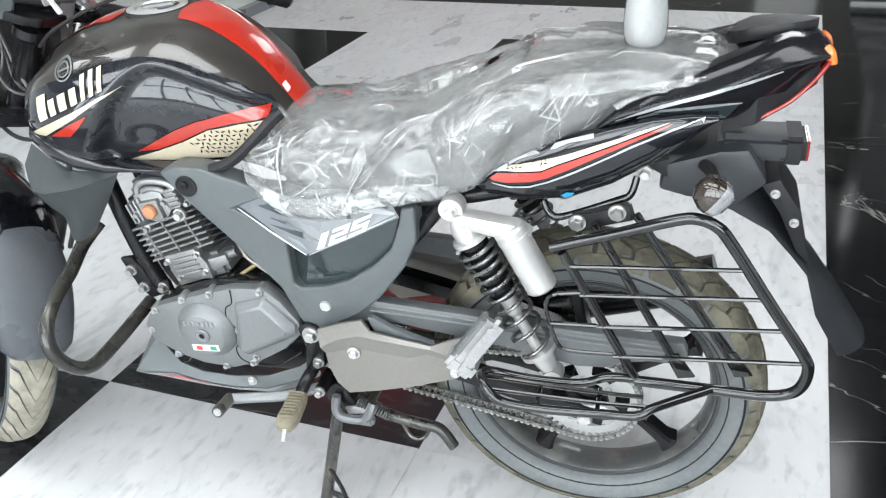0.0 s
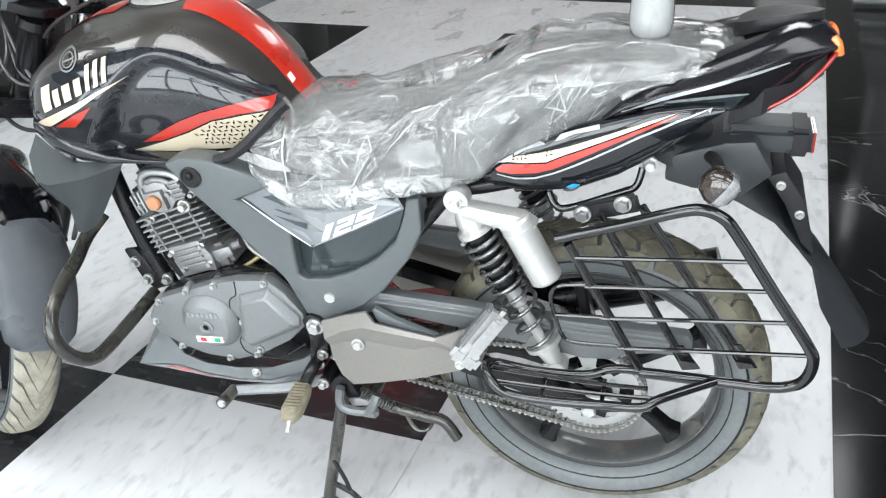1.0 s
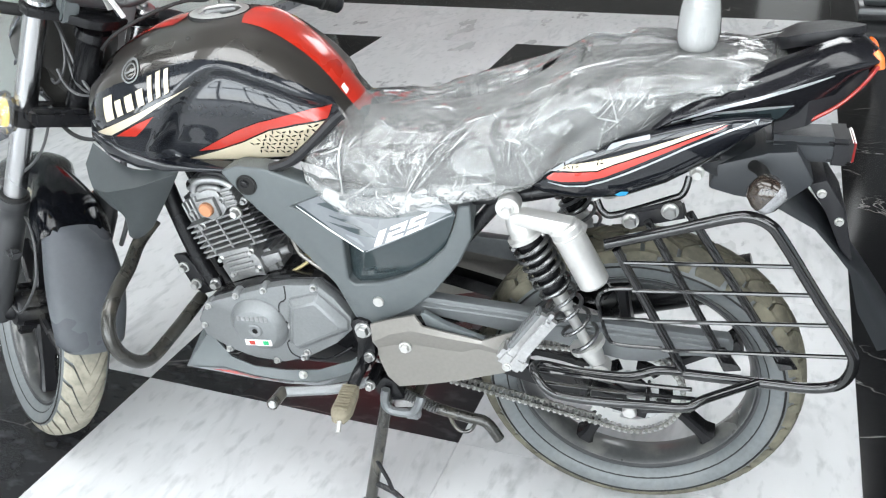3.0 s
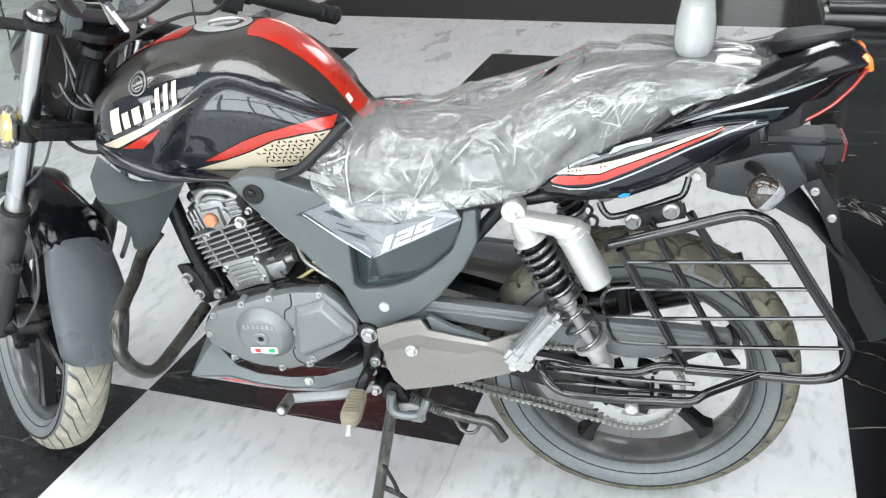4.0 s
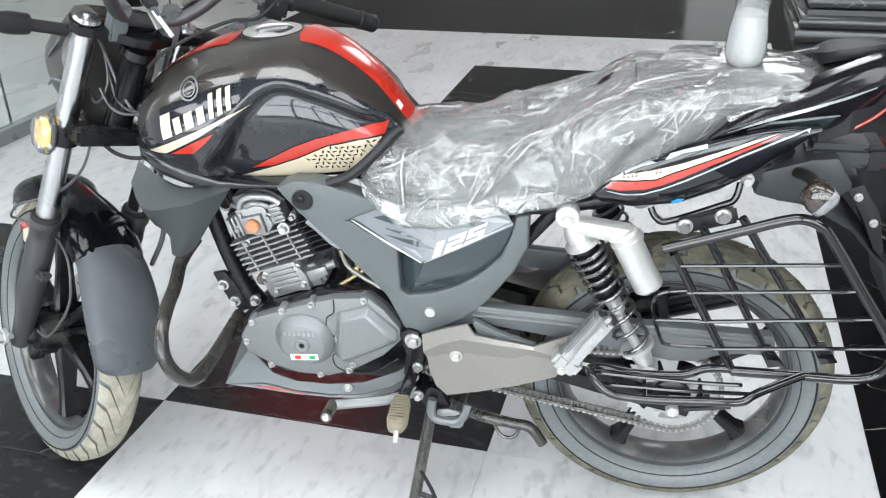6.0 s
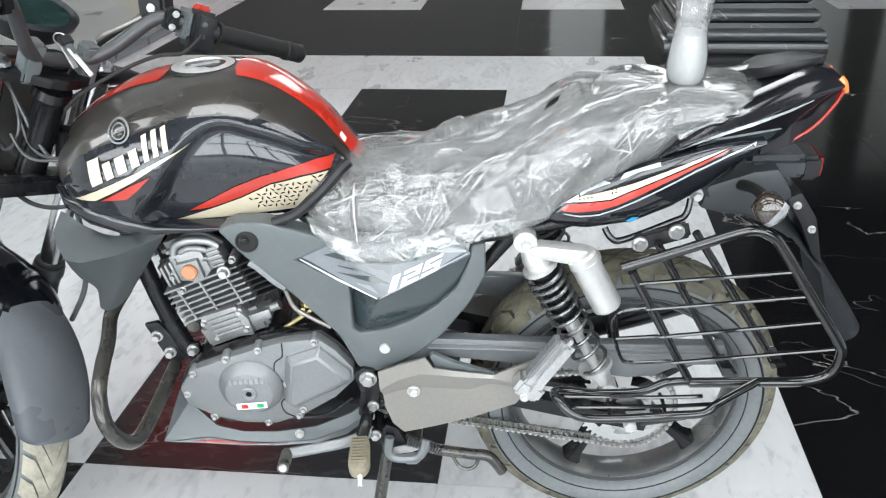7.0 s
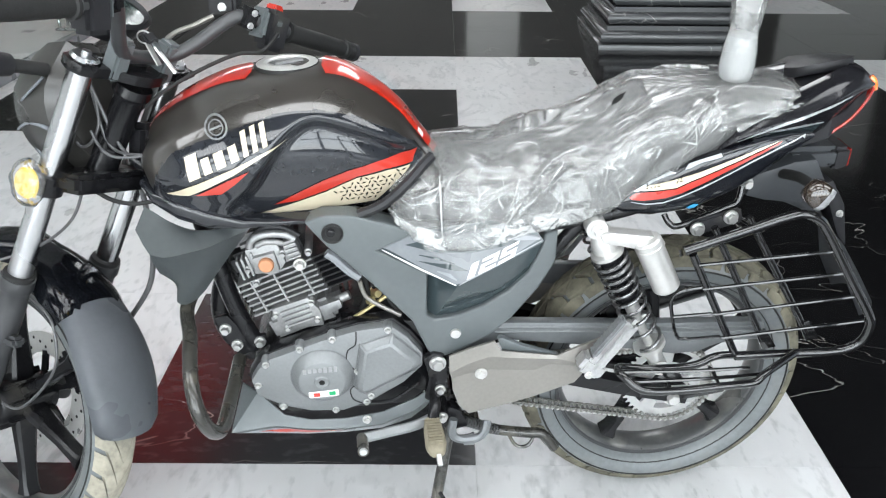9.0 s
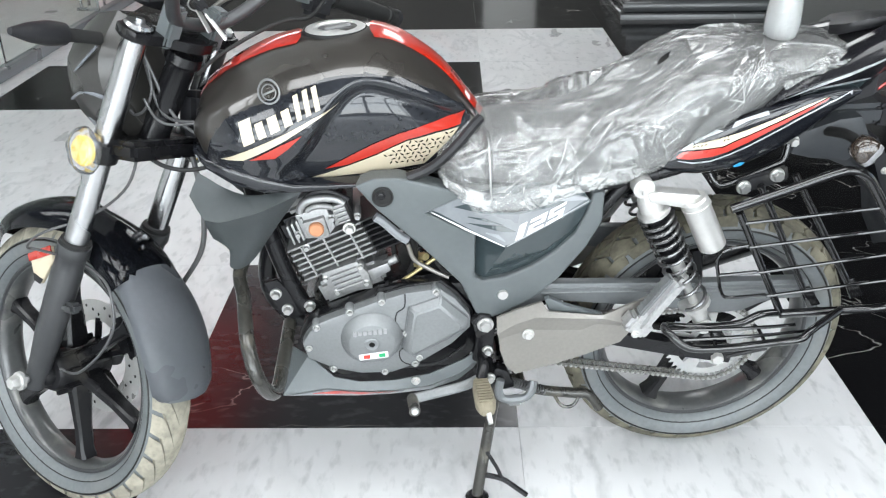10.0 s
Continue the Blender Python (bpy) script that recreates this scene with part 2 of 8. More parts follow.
INDICATOR_BROWN = material("smoked_brown_plastic", (0.03, 0.022, 0.017), 0.12, coat=0.6, vary=0.3, scale=60)
RUBBER_BROWN = material("dusty_footrest_rubber", (0.19, 0.168, 0.12), 0.8, vary=0.25)
SEAT_VINYL = material("black_seat_vinyl", (0.04, 0.04, 0.04), 0.5, vary=0.15, bump=0.3, bump_scale=500)
LENS_RED = material("red_lens", (0.24, 0.01, 0.007), 0.1, coat=1.0)
LENS_ORANGE = material("orange_lens", (0.85, 0.16, 0.02), 0.1, coat=1.0)
LENS_AMBER = material("amber_reflector", (0.85, 0.55, 0.02), 0.2, coat=1.0, vary=0.3, scale=100)
DISPLAY = material("dark_teal_display", (0.02, 0.045, 0.042), 0.12, coat=1.0, vary=0.5, scale=120)
LENS_CLEAR = material("clear_ribbed_lens", (0.3, 0.3, 0.31), 0.12, coat=1.0, vary=0.5, scale=160)
COPPER = material("orange_brown_plug", (0.45, 0.2, 0.1), 0.5, vary=0.1)
BRASS = material("yellow_zinc_fitting", (0.5, 0.42, 0.22), 0.35, metal=0.8)
FLAG_GREEN = material("green_enamel", (0.02, 0.3, 0.12), 0.3)
BLUE = material("blue_sticker", (0.03, 0.3, 0.6), 0.3)
PINK = material("pink_cap_plastic", (0.8, 0.03, 0.3), 0.35)
FROST = clear("frosted_ice", (0.86, 0.88, 0.88), 0.45, 1.3, 0.75)
GLASS = clear("door_glass", (0.86, 0.93, 0.9), 0.01, 1.45)


for m_, level in ((PLASTIC_DARK, 0.3), (BLACK_SATIN, 0.3), (RUBBER, 0.3), (PAINT_BLACK, 0.1), (PAINT_SLATE, 0.1), (PANEL_GREY, 0.1), (TAIL_BLACK, 0.25), (STEEL_BLACK, 0.2)):
    # the clear coat does the shining on painted parts
    m_.node_tree.nodes["Principled BSDF"].inputs["Specular IOR Level"].default_value = level


def film_material(name, veil, crease_veil, pale_patch, bump, gloss_gain=1.7):
    """Thin crumpled polythene: see-through with a faint milky veil, whiter where a crease doubles it, glossy on both
    faces. Hard-edged pale patches imitate facets that catch the light.
    """
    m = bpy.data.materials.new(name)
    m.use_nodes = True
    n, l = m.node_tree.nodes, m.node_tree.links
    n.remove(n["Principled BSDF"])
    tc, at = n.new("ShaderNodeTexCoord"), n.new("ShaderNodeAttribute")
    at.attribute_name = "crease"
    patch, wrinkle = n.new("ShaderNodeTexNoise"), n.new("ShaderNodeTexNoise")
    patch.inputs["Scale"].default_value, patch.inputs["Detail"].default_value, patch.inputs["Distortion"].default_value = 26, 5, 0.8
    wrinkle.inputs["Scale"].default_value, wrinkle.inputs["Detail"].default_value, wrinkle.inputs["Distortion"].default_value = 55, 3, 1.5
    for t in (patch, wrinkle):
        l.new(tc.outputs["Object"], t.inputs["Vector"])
    # pale patches with hard edges: reflections painted into the veil
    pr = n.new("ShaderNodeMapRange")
    pr.inputs[1].default_value, pr.inputs[2].default_value, pr.inputs[3].default_value, pr.inputs[4].default_value = 0.53, 0.57, veil, veil + pale_patch
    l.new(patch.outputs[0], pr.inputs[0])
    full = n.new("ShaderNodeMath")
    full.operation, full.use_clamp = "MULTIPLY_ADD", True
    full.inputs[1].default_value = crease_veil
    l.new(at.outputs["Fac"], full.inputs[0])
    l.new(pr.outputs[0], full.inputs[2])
    bp = n.new("ShaderNodeBump")
    bp.inputs["Strength"].default_value, bp.inputs["Distance"].default_value = 1.0, bump
    l.new(wrinkle.outputs[0], bp.inputs["Height"])
    clear_, milk, gloss = n.new("ShaderNodeBsdfTransparent"), n.new("ShaderNodeBsdfDiffuse"), n.new("ShaderNodeBsdfGlossy")
    milk.inputs["Color"].default_value = (0.85, 0.86, 0.85, 1)
    gloss.inputs["Roughness"].default_value = 0.075
    fr, gain = n.new("ShaderNodeFresnel"), n.new("ShaderNodeMath")
    fr.inputs["IOR"].default_value = 1.48
    gain.operation, gain.use_clamp = "MULTIPLY", True
    gain.inputs[1].default_value = gloss_gain
    l.new(fr.outputs[0], gain.inputs[0])
    for node in (gloss, fr, milk):
        l.new(bp.outputs[0], node.inputs["Normal"])
    m1, m2 = n.new("ShaderNodeMixShader"), n.new("ShaderNodeMixShader")
    l.new(full.outputs[0], m1.inputs[0])
    l.new(clear_.outputs[0], m1.inputs[1])
    l.new(milk.outputs[0], m1.inputs[2])
    l.new(gain.outputs[0], m2.inputs[0])
    l.new(m1.outputs[0], m2.inputs[1])
    l.new(gloss.outputs[0], m2.inputs[2])
    l.new(m2.outputs[0], n["Material Output"].inputs[0])
    return m


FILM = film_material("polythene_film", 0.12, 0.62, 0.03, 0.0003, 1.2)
PET = film_material("hazy_bottle_plastic", 0.16, 0.0, 0.06, 0.0004, 1.4)
FILM_HEM = film_material("folded_polythene", 0.2, 0.4, 0.25, 0.008)


# ---- mesh helpers ----
def link_mesh(name, bm, mat, smooth=38):
    bmesh.ops.recalc_face_normals(bm, faces=bm.faces)
    me = bpy.data.meshes.new(name)
    bm.to_mesh(me)
    bm.free()
    me.materials.append(mat)
    if smooth:
        me.shade_smooth()
        me.set_sharp_from_angle(angle=radians(smooth))
    return new(name, me)


def part(name, bm, mat, parent, label="", smooth=38):
    ob = link_mesh(name, bm, mat, smooth)
    ob.parent = parent
    if label:
        ob["label"] = label
    return ob


def smooth_path(pts, steps=6, closed=False):
    """Catmull-Rom through the points."""
    p = [Vector(q) for q in pts]
    n = len(p)
    out = []
    for i in range(n if closed else n - 1):
        a, b, c, d = (p[(i - 1) % n], p[i], p[(i + 1) % n], p[(i + 2) % n]) if closed else (p[max(i - 1, 0)], p[i], p[i + 1], p[min(i + 2, n - 1)])
        for k in range(steps):
            t = k / steps
            out.append(0.5 * ((2 * b) + (c - a) * t + (2 * a - 5 * b + 4 * c - d) * t * t + (3 * b - a - 3 * c + d) * t ** 3))
    if not closed:
        out.append(p[-1])
    return out


def rings(bm, rows, closed=True, caps=True):
    made = [[bm.verts.new(v) for v in r] for r in rows]
    n = len(rows[0])
    for a, b in zip(made, made[1:]):
        for i in range(n if closed else n - 1):
            j = (i + 1) % n
            bm.faces.new((a[i], a[j], b[j], b[i]))
    if caps and closed:
        bm.faces.new(made[0][::-1])
        bm.faces.new(made[-1])
    return bm


def tube(pts, r, n=10, steps=6, straight=False, closed=False, bm=None, r2=None, flat=1.0):
    bm = bm or bmesh.new()
    path = [Vector(q) for q in pts] if straight else smooth_path(pts, steps, closed)
    rows, side = [], None
    for i, q in enumerate(path):
        a = path[i - 1] if i else (path[-1] if closed else q)
        b = path[(i + 1) % len(path)] if closed or i < len(path) - 1 else q
        d = (b - a).normalized()
        side = d.orthogonal().normalized() if side is None else (side - d * side.dot(d)).normalized()
        up = d.cross(side)
        rad = r if r2 is None else r + (r2 - r) * i / (len(path) - 1)
        rows.append([q + (side * math.cos(t) + up * math.sin(t) * flat) * rad for t in (2 * math.pi * k / n for k in range(n))])
    if closed:
        rows.append(rows[0])
        rings(bm, rows, caps=False)
        bmesh.ops.remove_doubles(bm, verts=bm.verts, dist=1e-6)
        return bm
    return rings(bm, rows)


def prism(poly, y0, y1, bevel=0.004, seg=2, bm=None):
    """An outline in x, z made solid between two depths, its edges rounded."""
    own = bmesh.new()
    a = [own.verts.new((x, y0, z)) for x, z in poly]
    b = [own.verts.new((x, y1, z)) for x, z in poly]
    own.faces.new(a)
    own.faces.new(b[::-1])
    for i in range(len(poly)):
        j = (i + 1) % len(poly)
        own.faces.new((a[j], a[i], b[i], b[j]))
    bmesh.ops.recalc_face_normals(own, faces=own.faces)
    if bevel:
        bmesh.ops.bevel(own, geom=own.edges[:], offset=bevel, segments=seg, affect="EDGES", profile=0.6, clamp_overlap=True)
    if bm is None:
        return own
    merge(bm, own)
    return bm


def merge(bm, other):
    idx = {}
    for v in other.verts:
        idx[v] = bm.verts.new(v.co)
    for f in other.faces:
        try:
            bm.faces.new([idx[v] for v in f.verts])
        except ValueError:
            pass
    other.free()
    return bm


def shell(poly, y_edge, y_mid, y_back, inset=0.02, bm=None):
    """A moulded cover: the outline at y_edge, its middle raised to y_mid, the back at y_back."""
    own = bmesh.new()
    front = [own.verts.new((x, y_edge, z)) for x, z in poly]
    back = [own.verts.new((x, y_back, z)) for x, z in poly]
    f = own.faces.new(front)
    for i in range(len(poly)):
        j = (i + 1) % len(poly)
        own.faces.new((front[j], front[i], back[i], back[j]))
    own.faces.new(back[::-1])
    bmesh.ops.recalc_face_normals(own, faces=own.faces)
    r = bmesh.ops.inset_individual(own, faces=[f], thickness=inset, depth=0)
    for v in f.verts:
        v.co.y = y_mid
    bmesh.ops.bevel(own, geom=own.edges[:], offset=0.003, segments=2, affect="EDGES", clamp_overlap=True)
    if bm is None:
        return own
    return merge(bm, own)


def box(cx, cy, cz, sx, sy, sz, bevel=0.004, m=None, bm=None):
    own = bmesh.new()
    bmesh.ops.create_cube(own, size=1)
    bmesh.ops.transform(own, matrix=Matrix.Diagonal((sx, sy, sz, 1)), verts=own.verts)
    if bevel:
        bmesh.ops.bevel(own, geom=own.edges[:], offset=bevel, segments=2, affect="EDGES", clamp_overlap=True)
    bmesh.ops.transform(own, matrix=Matrix.Translation((cx, cy, cz)) @ (m or Matrix()), verts=own.verts)
    return own if bm is None else merge(bm, own)


def lathe(profile, centre, axis, n=32, bm=None, closed=False):
    """profile: (radius, along) pairs turned round the axis through centre."""
    bm = bm or bmesh.new()
    ax = Vector(axis).normalized()
    s = ax.orthogonal().normalized()
    u = ax.cross(s)
    c = Vector(centre)
    rows = []
    for k in range(n):
        t = 2 * math.pi * k / n
        d = s * math.cos(t) + u * math.sin(t)
        rows.append([bm.verts.new(c + d * r + ax * a) for r, a in profile])
    m = len(profile)
    for k in range(n):
        a, b = rows[k], rows[(k + 1) % n]
        for i in range(m if closed else m - 1):
            j = (i + 1) % m
            bm.faces.new((a[i], a[j], b[j], b[i]))
    if not closed:
        for i in (0, m - 1):
            if profile[i][0] > 1e-4:
                bm.faces.new([r[i] for r in rows])
    bmesh.ops.remove_doubles(bm, verts=bm.verts, dist=1e-6)
    return bm


def disc_bolt(centre, r, depth=0.008, axis=(0, -1, 0), bm=None):
    """A hexagon bolt head on its washer."""
    bm = bm or bmesh.new()
    own = bmesh.new()
    lathe([(0, 0), (r * 1.35, 0), (r * 1.35, depth * 0.3), (0, depth * 0.3)], centre, axis, 16, own)
    merge(bm, own)
    own = bmesh.new()
    lathe([(0, depth * 0.3), (r, depth * 0.3), (r, depth * 0.85), (r * 0.85, depth), (0, depth)], centre, axis, 6, own)
    return merge(bm, own)


def decal(poly, target, lift=0.0012, along=(0, 1, 0), start=-0.6, step=0.012):
    """A sticker: an outline laid on to the surface of target (a BVH tree), seen along an axis: y for sides, -z from above."""
    bm = bmesh.new()
    side = along[1] != 0
    bm.faces.new([bm.verts.new((x, 0, z) if side else (x, z, 0)) for x, z in poly])
    lo = [min(p[i] for p in poly) for i in (0, 1)]
    hi = [max(p[i] for p in poly) for i in (0, 1)]
    for i, nrm in ((0, (1, 0, 0)), (1, (0, 0, 1) if side else (0, 1, 0))):
        k = lo[i] + step
        while k < hi[i]:
            co = (k, 0, 0) if i == 0 else ((0, 0, k) if side else (0, k, 0))
            bmesh.ops.bisect_plane(bm, geom=bm.verts[:] + bm.edges[:] + bm.faces[:], plane_co=co, plane_no=nrm)
            k += step
    bmesh.ops.triangulate(bm, faces=[f for f in bm.faces if len(f.verts) > 4])
    d = Vector(along)
    lost = []
    for v in bm.verts:
        o = v.co.copy()
        if side:
            o.y = start
        else:
            o.z = start
        hit, nrm, _, _ = target.ray_cast(o, d)
        if hit is None:
            near = target.find_nearest(Vector((v.co.x, -0.14, v.co.z)) if side else o)
            hit, nrm = near[0], near[1]
        if nrm.dot(d) > 0:
            nrm = -nrm
        v.co = hit + nrm * lift
    return bm


def inside(poly, x, z):
    odd = False
    for (x0, z0), (x1, z1) in zip(poly, poly[1:] + poly[:1]):
        if (z0 > z) != (z1 > z) and x < (x1 - x0) * (z - z0) / (z1 - z0) + x0:
            odd = not odd
    return odd


def tree_of(ob):
    from_me = ob.data
    bm = bmesh.new()
    bm.from_mesh(from_me)
    t = BVHTree.FromBMesh(bm)
    bm.free()
    return t


def strip(points, width):
    """The outline of a thin line through the points, tapering to its ends."""
    pts = [Vector(p) for p in points]
    left, right = [], []
    for i, p in enumerate(pts):
        d = (pts[min(i + 1, len(pts) - 1)] - pts[max(i - 1, 0)]).normalized()
        w = width * (0.35 if i in (0, len(pts) - 1) else 1.0) / 2
        left.append((p.x - d.y * w, p.y + d.x * w))
        right.append((p.x + d.y * w, p.y - d.x * w))
    return left + right[::-1]


# ---- floor and room ----
T = 0.8  # side of a floor slab
X0, X1, Y0, Y1 = -8, 9, -7, 13


def is_black(i, j):
    """Slab i, j spans i..i+1, j..j+1 in slabs: white fields edged by black bands two slabs wide."""
    if 0 <= i - 1 < 2 or i >= 9:
        return True
    if 5 <= j < 7 and i >= -3:
        return True
    if j in (0, 3) and i in (-3, -1, 4, 6):
        return True
    if j == -1 and i in (-4, -2, 5):
        return True
    if j in (7,) and i in (-1, -3, 4):
        return True
    return False


floor = bmesh.new()
box(0.4, 2.4, -0.03, (X1 - X0) * T + 0.2, (Y1 - Y0) * T + 0.2, 0.05, 0, bm=floor)
floor = tagged(link_mesh("floor", floor, GROUT, 0), "polished black and white marble slab floor", "floor", kind="structure")

ceiling = tagged(link_mesh("ceiling", box(0.4, 2.4, 3.35, 14, 16.4, 0.1, 0), CEILING_PAINT, 0), "dark grey painted ceiling", "ceiling", kind="structure")
wall_north = tagged(link_mesh("wall_north", box(0.4, 10.5, 1.65, 14, 0.2, 3.3, 0), GREY_WALL, 0), "plain grey painted wall with pale panels added as reflectors", "wall", kind="structure")
# pale reflectors added out of view so the black floor mirrors bright streaks
for x, w in ((0.6, 0.7), (3.4, 1.2), (5.2, 1.5)):
    part("wall_panel", box(x, 10.37, 1.5, w, 0.05, 3.0, 0.004), PLASTER, wall_north, "unseen pale panel added to reflect in the floor")
# unseen pale sheet added to brighten what the left black slabs reflect
ceiling_west = tagged(link_mesh("ceiling_west", box(-3.45, 4.6, 3.292, 6.0, 8.0, 0.012, 0.002), PLASTER, 0), "unseen pale panel added under the ceiling as a reflector", "ceiling", kind="structure")
wall_west = tagged(link_mesh("wall_west", box(-6.5, 2.4, 1.65, 0.2, 16, 3.3, 0), PLASTER, 0), "plain white plastered wall", "wall", kind="structure")
wall_east = bmesh.new()
for cy, cz, sy, sz in ((-4.3, 1.65, 2.6, 3.3), (7.2, 1.65, 6.4, 3.3), (0.5, 0.15, 7.0, 0.3), (0.5, 3.2, 7.0, 0.2)):
    box(7.3, cy, cz, 0.2, sy, sz, 0, bm=wall_east)
wall_east = tagged(link_mesh("wall_east", wall_east, GREY_WALL, 0), "grey painted wall with a wide window", "wall", kind="structure")
wall_south = bmesh.new()
for cx, cz, sx, sz in ((-5.6, 1.65, 2.0, 3.3), (6.2, 1.65, 2.0, 3.3), (0.4, 0.15, 10.0, 0.3), (0.4, 3.2, 10.0, 0.2), (-1.6, 1.7, 0.16, 2.8), (2.4, 1.7, 0.16, 2.8)):
    box(cx, -5.5, cz, sx, 0.2, sz, 0, bm=wall_south)
wall_south = tagged(link_mesh("wall_south", wall_south, PLASTER, 0), "white shop front wall with wide window openings", "wall", kind="structure")

shop_front = new("window_1")
tagged(shop_front, "grey metal glazing bars of the shop front", "window", kind="structure")
for x in (-3.6, -2.2, -0.9, 0.4, 1.7, 3.0, 4.4):
    part("mullion", box(x, -4.98, 1.7, 0.11, 0.1, 2.8, 0.01), FLAP_GREY, shop_front)
part("transom", box(0.4, -4.97, 2.2, 9.1, 0.08, 0.1, 0.01), FLAP_GREY, shop_front)

# ---- ceiling lights ----
LIGHT = bpy.data.materials.new("lamp_diffuser")
LIGHT.use_nodes = True
LIGHT.node_tree.nodes["Principled BSDF"].inputs["Emission Color"].default_value = (0.95, 0.98, 1.0, 1)
LIGHT.node_tree.nodes["Principled BSDF"].inputs["Emission Strength"].default_value = CEILING_GLOW
lamp_a = None
# assumed layout out of view; the far row is added to brighten the slabs
for i in range(3):
    for j in range(3):
        if i == 2 and j >= 2:
            continue
        place = Matrix.Translation((-3.0 + 3.0 * i, (-3.4, -0.9, 8.6)[j], 3.28))
        if lamp_a is None:
            lamp_a = new("ceiling_light")
            tagged(lamp_a, "wide white ceiling light panel, added out of view", "ceiling light", group="ceiling lights")
            part("frame", box(0, 0, 0.0, 2.46, 1.26, 0.03, 0.004), PLASTER, lamp_a)
            part("diffuser", box(0, 0, -0.014, 2.4, 1.2, 0.012, 0.002), LIGHT, lamp_a)
            lamp_a.matrix_world = place
        else:
            copy_thing(lamp_a, place)

# one more unseen panel, added only to brighten the far floor
copy_thing(lamp_a, Matrix.Translation((0.85, 4.3, 3.28)) @ Matrix.Rotation(radians(90), 4, "Z"))

# glowing red panel added out of view to tint the black slabs' reflection
GLOW_RED = bpy.data.materials.new("added_red_glow")
GLOW_RED.use_nodes = True
GLOW_RED.node_tree.nodes["Principled BSDF"].inputs["Base Color"].default_value = (0.5, 0.02, 0.02, 1)
GLOW_RED.node_tree.nodes["Principled BSDF"].inputs["Emission Color"].default_value = (1.0, 0.05, 0.04, 1)
GLOW_RED.node_tree.nodes["Principled BSDF"].inputs["Emission Strength"].default_value = 1.25
red_panel = new("ceiling_sign")
tagged(red_panel, "unseen red glowing panel added for the red reflection in the floor", "sign")
red_panel.location = (-2.6, 4.9, 3.25)
part("sign_face", box(0, 0, 0, 1.2, 2.0, 0.06, 0.006), GLOW_RED, red_panel)
part("sign_frame", box(0, 0, 0.035, 1.26, 2.06, 0.05, 0.006), STEEL_BLACK, red_panel)

# ---- motorcycle ----
bike = new("motorcycle")
bike.matrix_world = Matrix.Translation((0.3625, -0.0049, 0)) @ pose(0, 0, 0, 0, 0, 5.2) @ pose(0, 0, 0, 4.2, 0, 0)
tagged(bike, "black and red commuter motorcycle leaning on its side stand", "motorcycle")

# steering: head, tilt and turn of everything that turns with the handlebar
HEAD = Vector((-0.9487, 0, 0.9215))
AXIS = Vector((math.sin(radians(27.8)), 0, math.cos(radians(27.8))))
STEER = Matrix.Translation(HEAD) @ Matrix.Rotation(-radians(40), 4, AXIS) @ Matrix.Translation(-HEAD)


def steered(bm):
    bmesh.ops.transform(bm, matrix=STEER, verts=bm.verts)
    return bm


def mirrored(bm):
    """Adds the same shape on the other side of the motorcycle."""
    geom = bmesh.ops.duplicate(bm, geom=bm.verts[:] + bm.edges[:] + bm.faces[:])["geom"]
    for v in geom:
        if isinstance(v, bmesh.types.BMVert):
            v.co.y = -v.co.y
    return bm


def flipped(bm):
    for v in bm.verts:
        v.co.y = -v.co.y
    return bm


# -- fuel tank --
# stations: x, top, bottom, half width of the crown, half width, height of the widest line, half width below
TANK = [
    (-0.952, 0.812, 0.765, 0.03, 0.062, 0.79, 0.05),
    (-0.935, 0.846, 0.752, 0.05, 0.1, 0.795, 0.085),
    (-0.908, 0.87, 0.738, 0.06, 0.132, 0.798, 0.115),
    (-0.87, 0.894, 0.722, 0.068, 0.156, 0.805, 0.125),
    (-0.81, 0.92, 0.706, 0.072, 0.163, 0.815, 0.125),
    (-0.75, 0.932, 0.7, 0.074, 0.162, 0.825, 0.12),
    (-0.69, 0.94, 0.702, 0.075, 0.157, 0.83, 0.115),
    (-0.63, 0.936, 0.706, 0.068, 0.148, 0.825, 0.11),
    (-0.58, 0.914, 0.708, 0.056, 0.136, 0.81, 0.105),
    (-0.53, 0.875, 0.715, 0.045, 0.118, 0.79, 0.1),
    (-0.49, 0.824, 0.72, 0.038, 0.1, 0.77, 0.09),
    (-0.455, 0.778, 0.725, 0.034, 0.085, 0.745, 0.08),
]
SCOOP = [(-0.815, 0.725), (-0.775, 0.79), (-0.735, 0.85), (-0.695, 0.885), (-0.655, 0.893), (-0.6, 0.875), (-0.54, 0.845), (-0.47, 0.8), (-0.5, 0.69), (-0.7, 0.66)]


def scoop_depth(x, z):
    """How deep the knee scoop is at each place of the flank: nothing outside its outline, easing in over its rim."""
    line = np.array([(p.x, p.y) for p in smooth_path([(a, b, 0) for a, b in SCOOP], 4, closed=True)])
    odd, near = np.zeros(x.shape, bool), np.full(x.shape, 9.0)
    for (x0, z0), (x1, z1) in zip(line, np.roll(line, -1, axis=0)):
        dx, dz = x1 - x0, z1 - z0
        if abs(dz) > 1e-9:
            odd ^= ((z0 > z) != (z1 > z)) & (x < dx * (z - z0) / dz + x0)
        t = np.clip(((x - x0) * dx + (z - z0) * dz) / (dx * dx + dz * dz + 1e-12), 0, 1)
        near = np.minimum(near, np.hypot(x - x0 - t * dx, z - z0 - t * dz))
    k = np.clip(near / 0.03, 0, 1)
    return np.where(odd, 0.03 * k * k * (3 - 2 * k), 0)


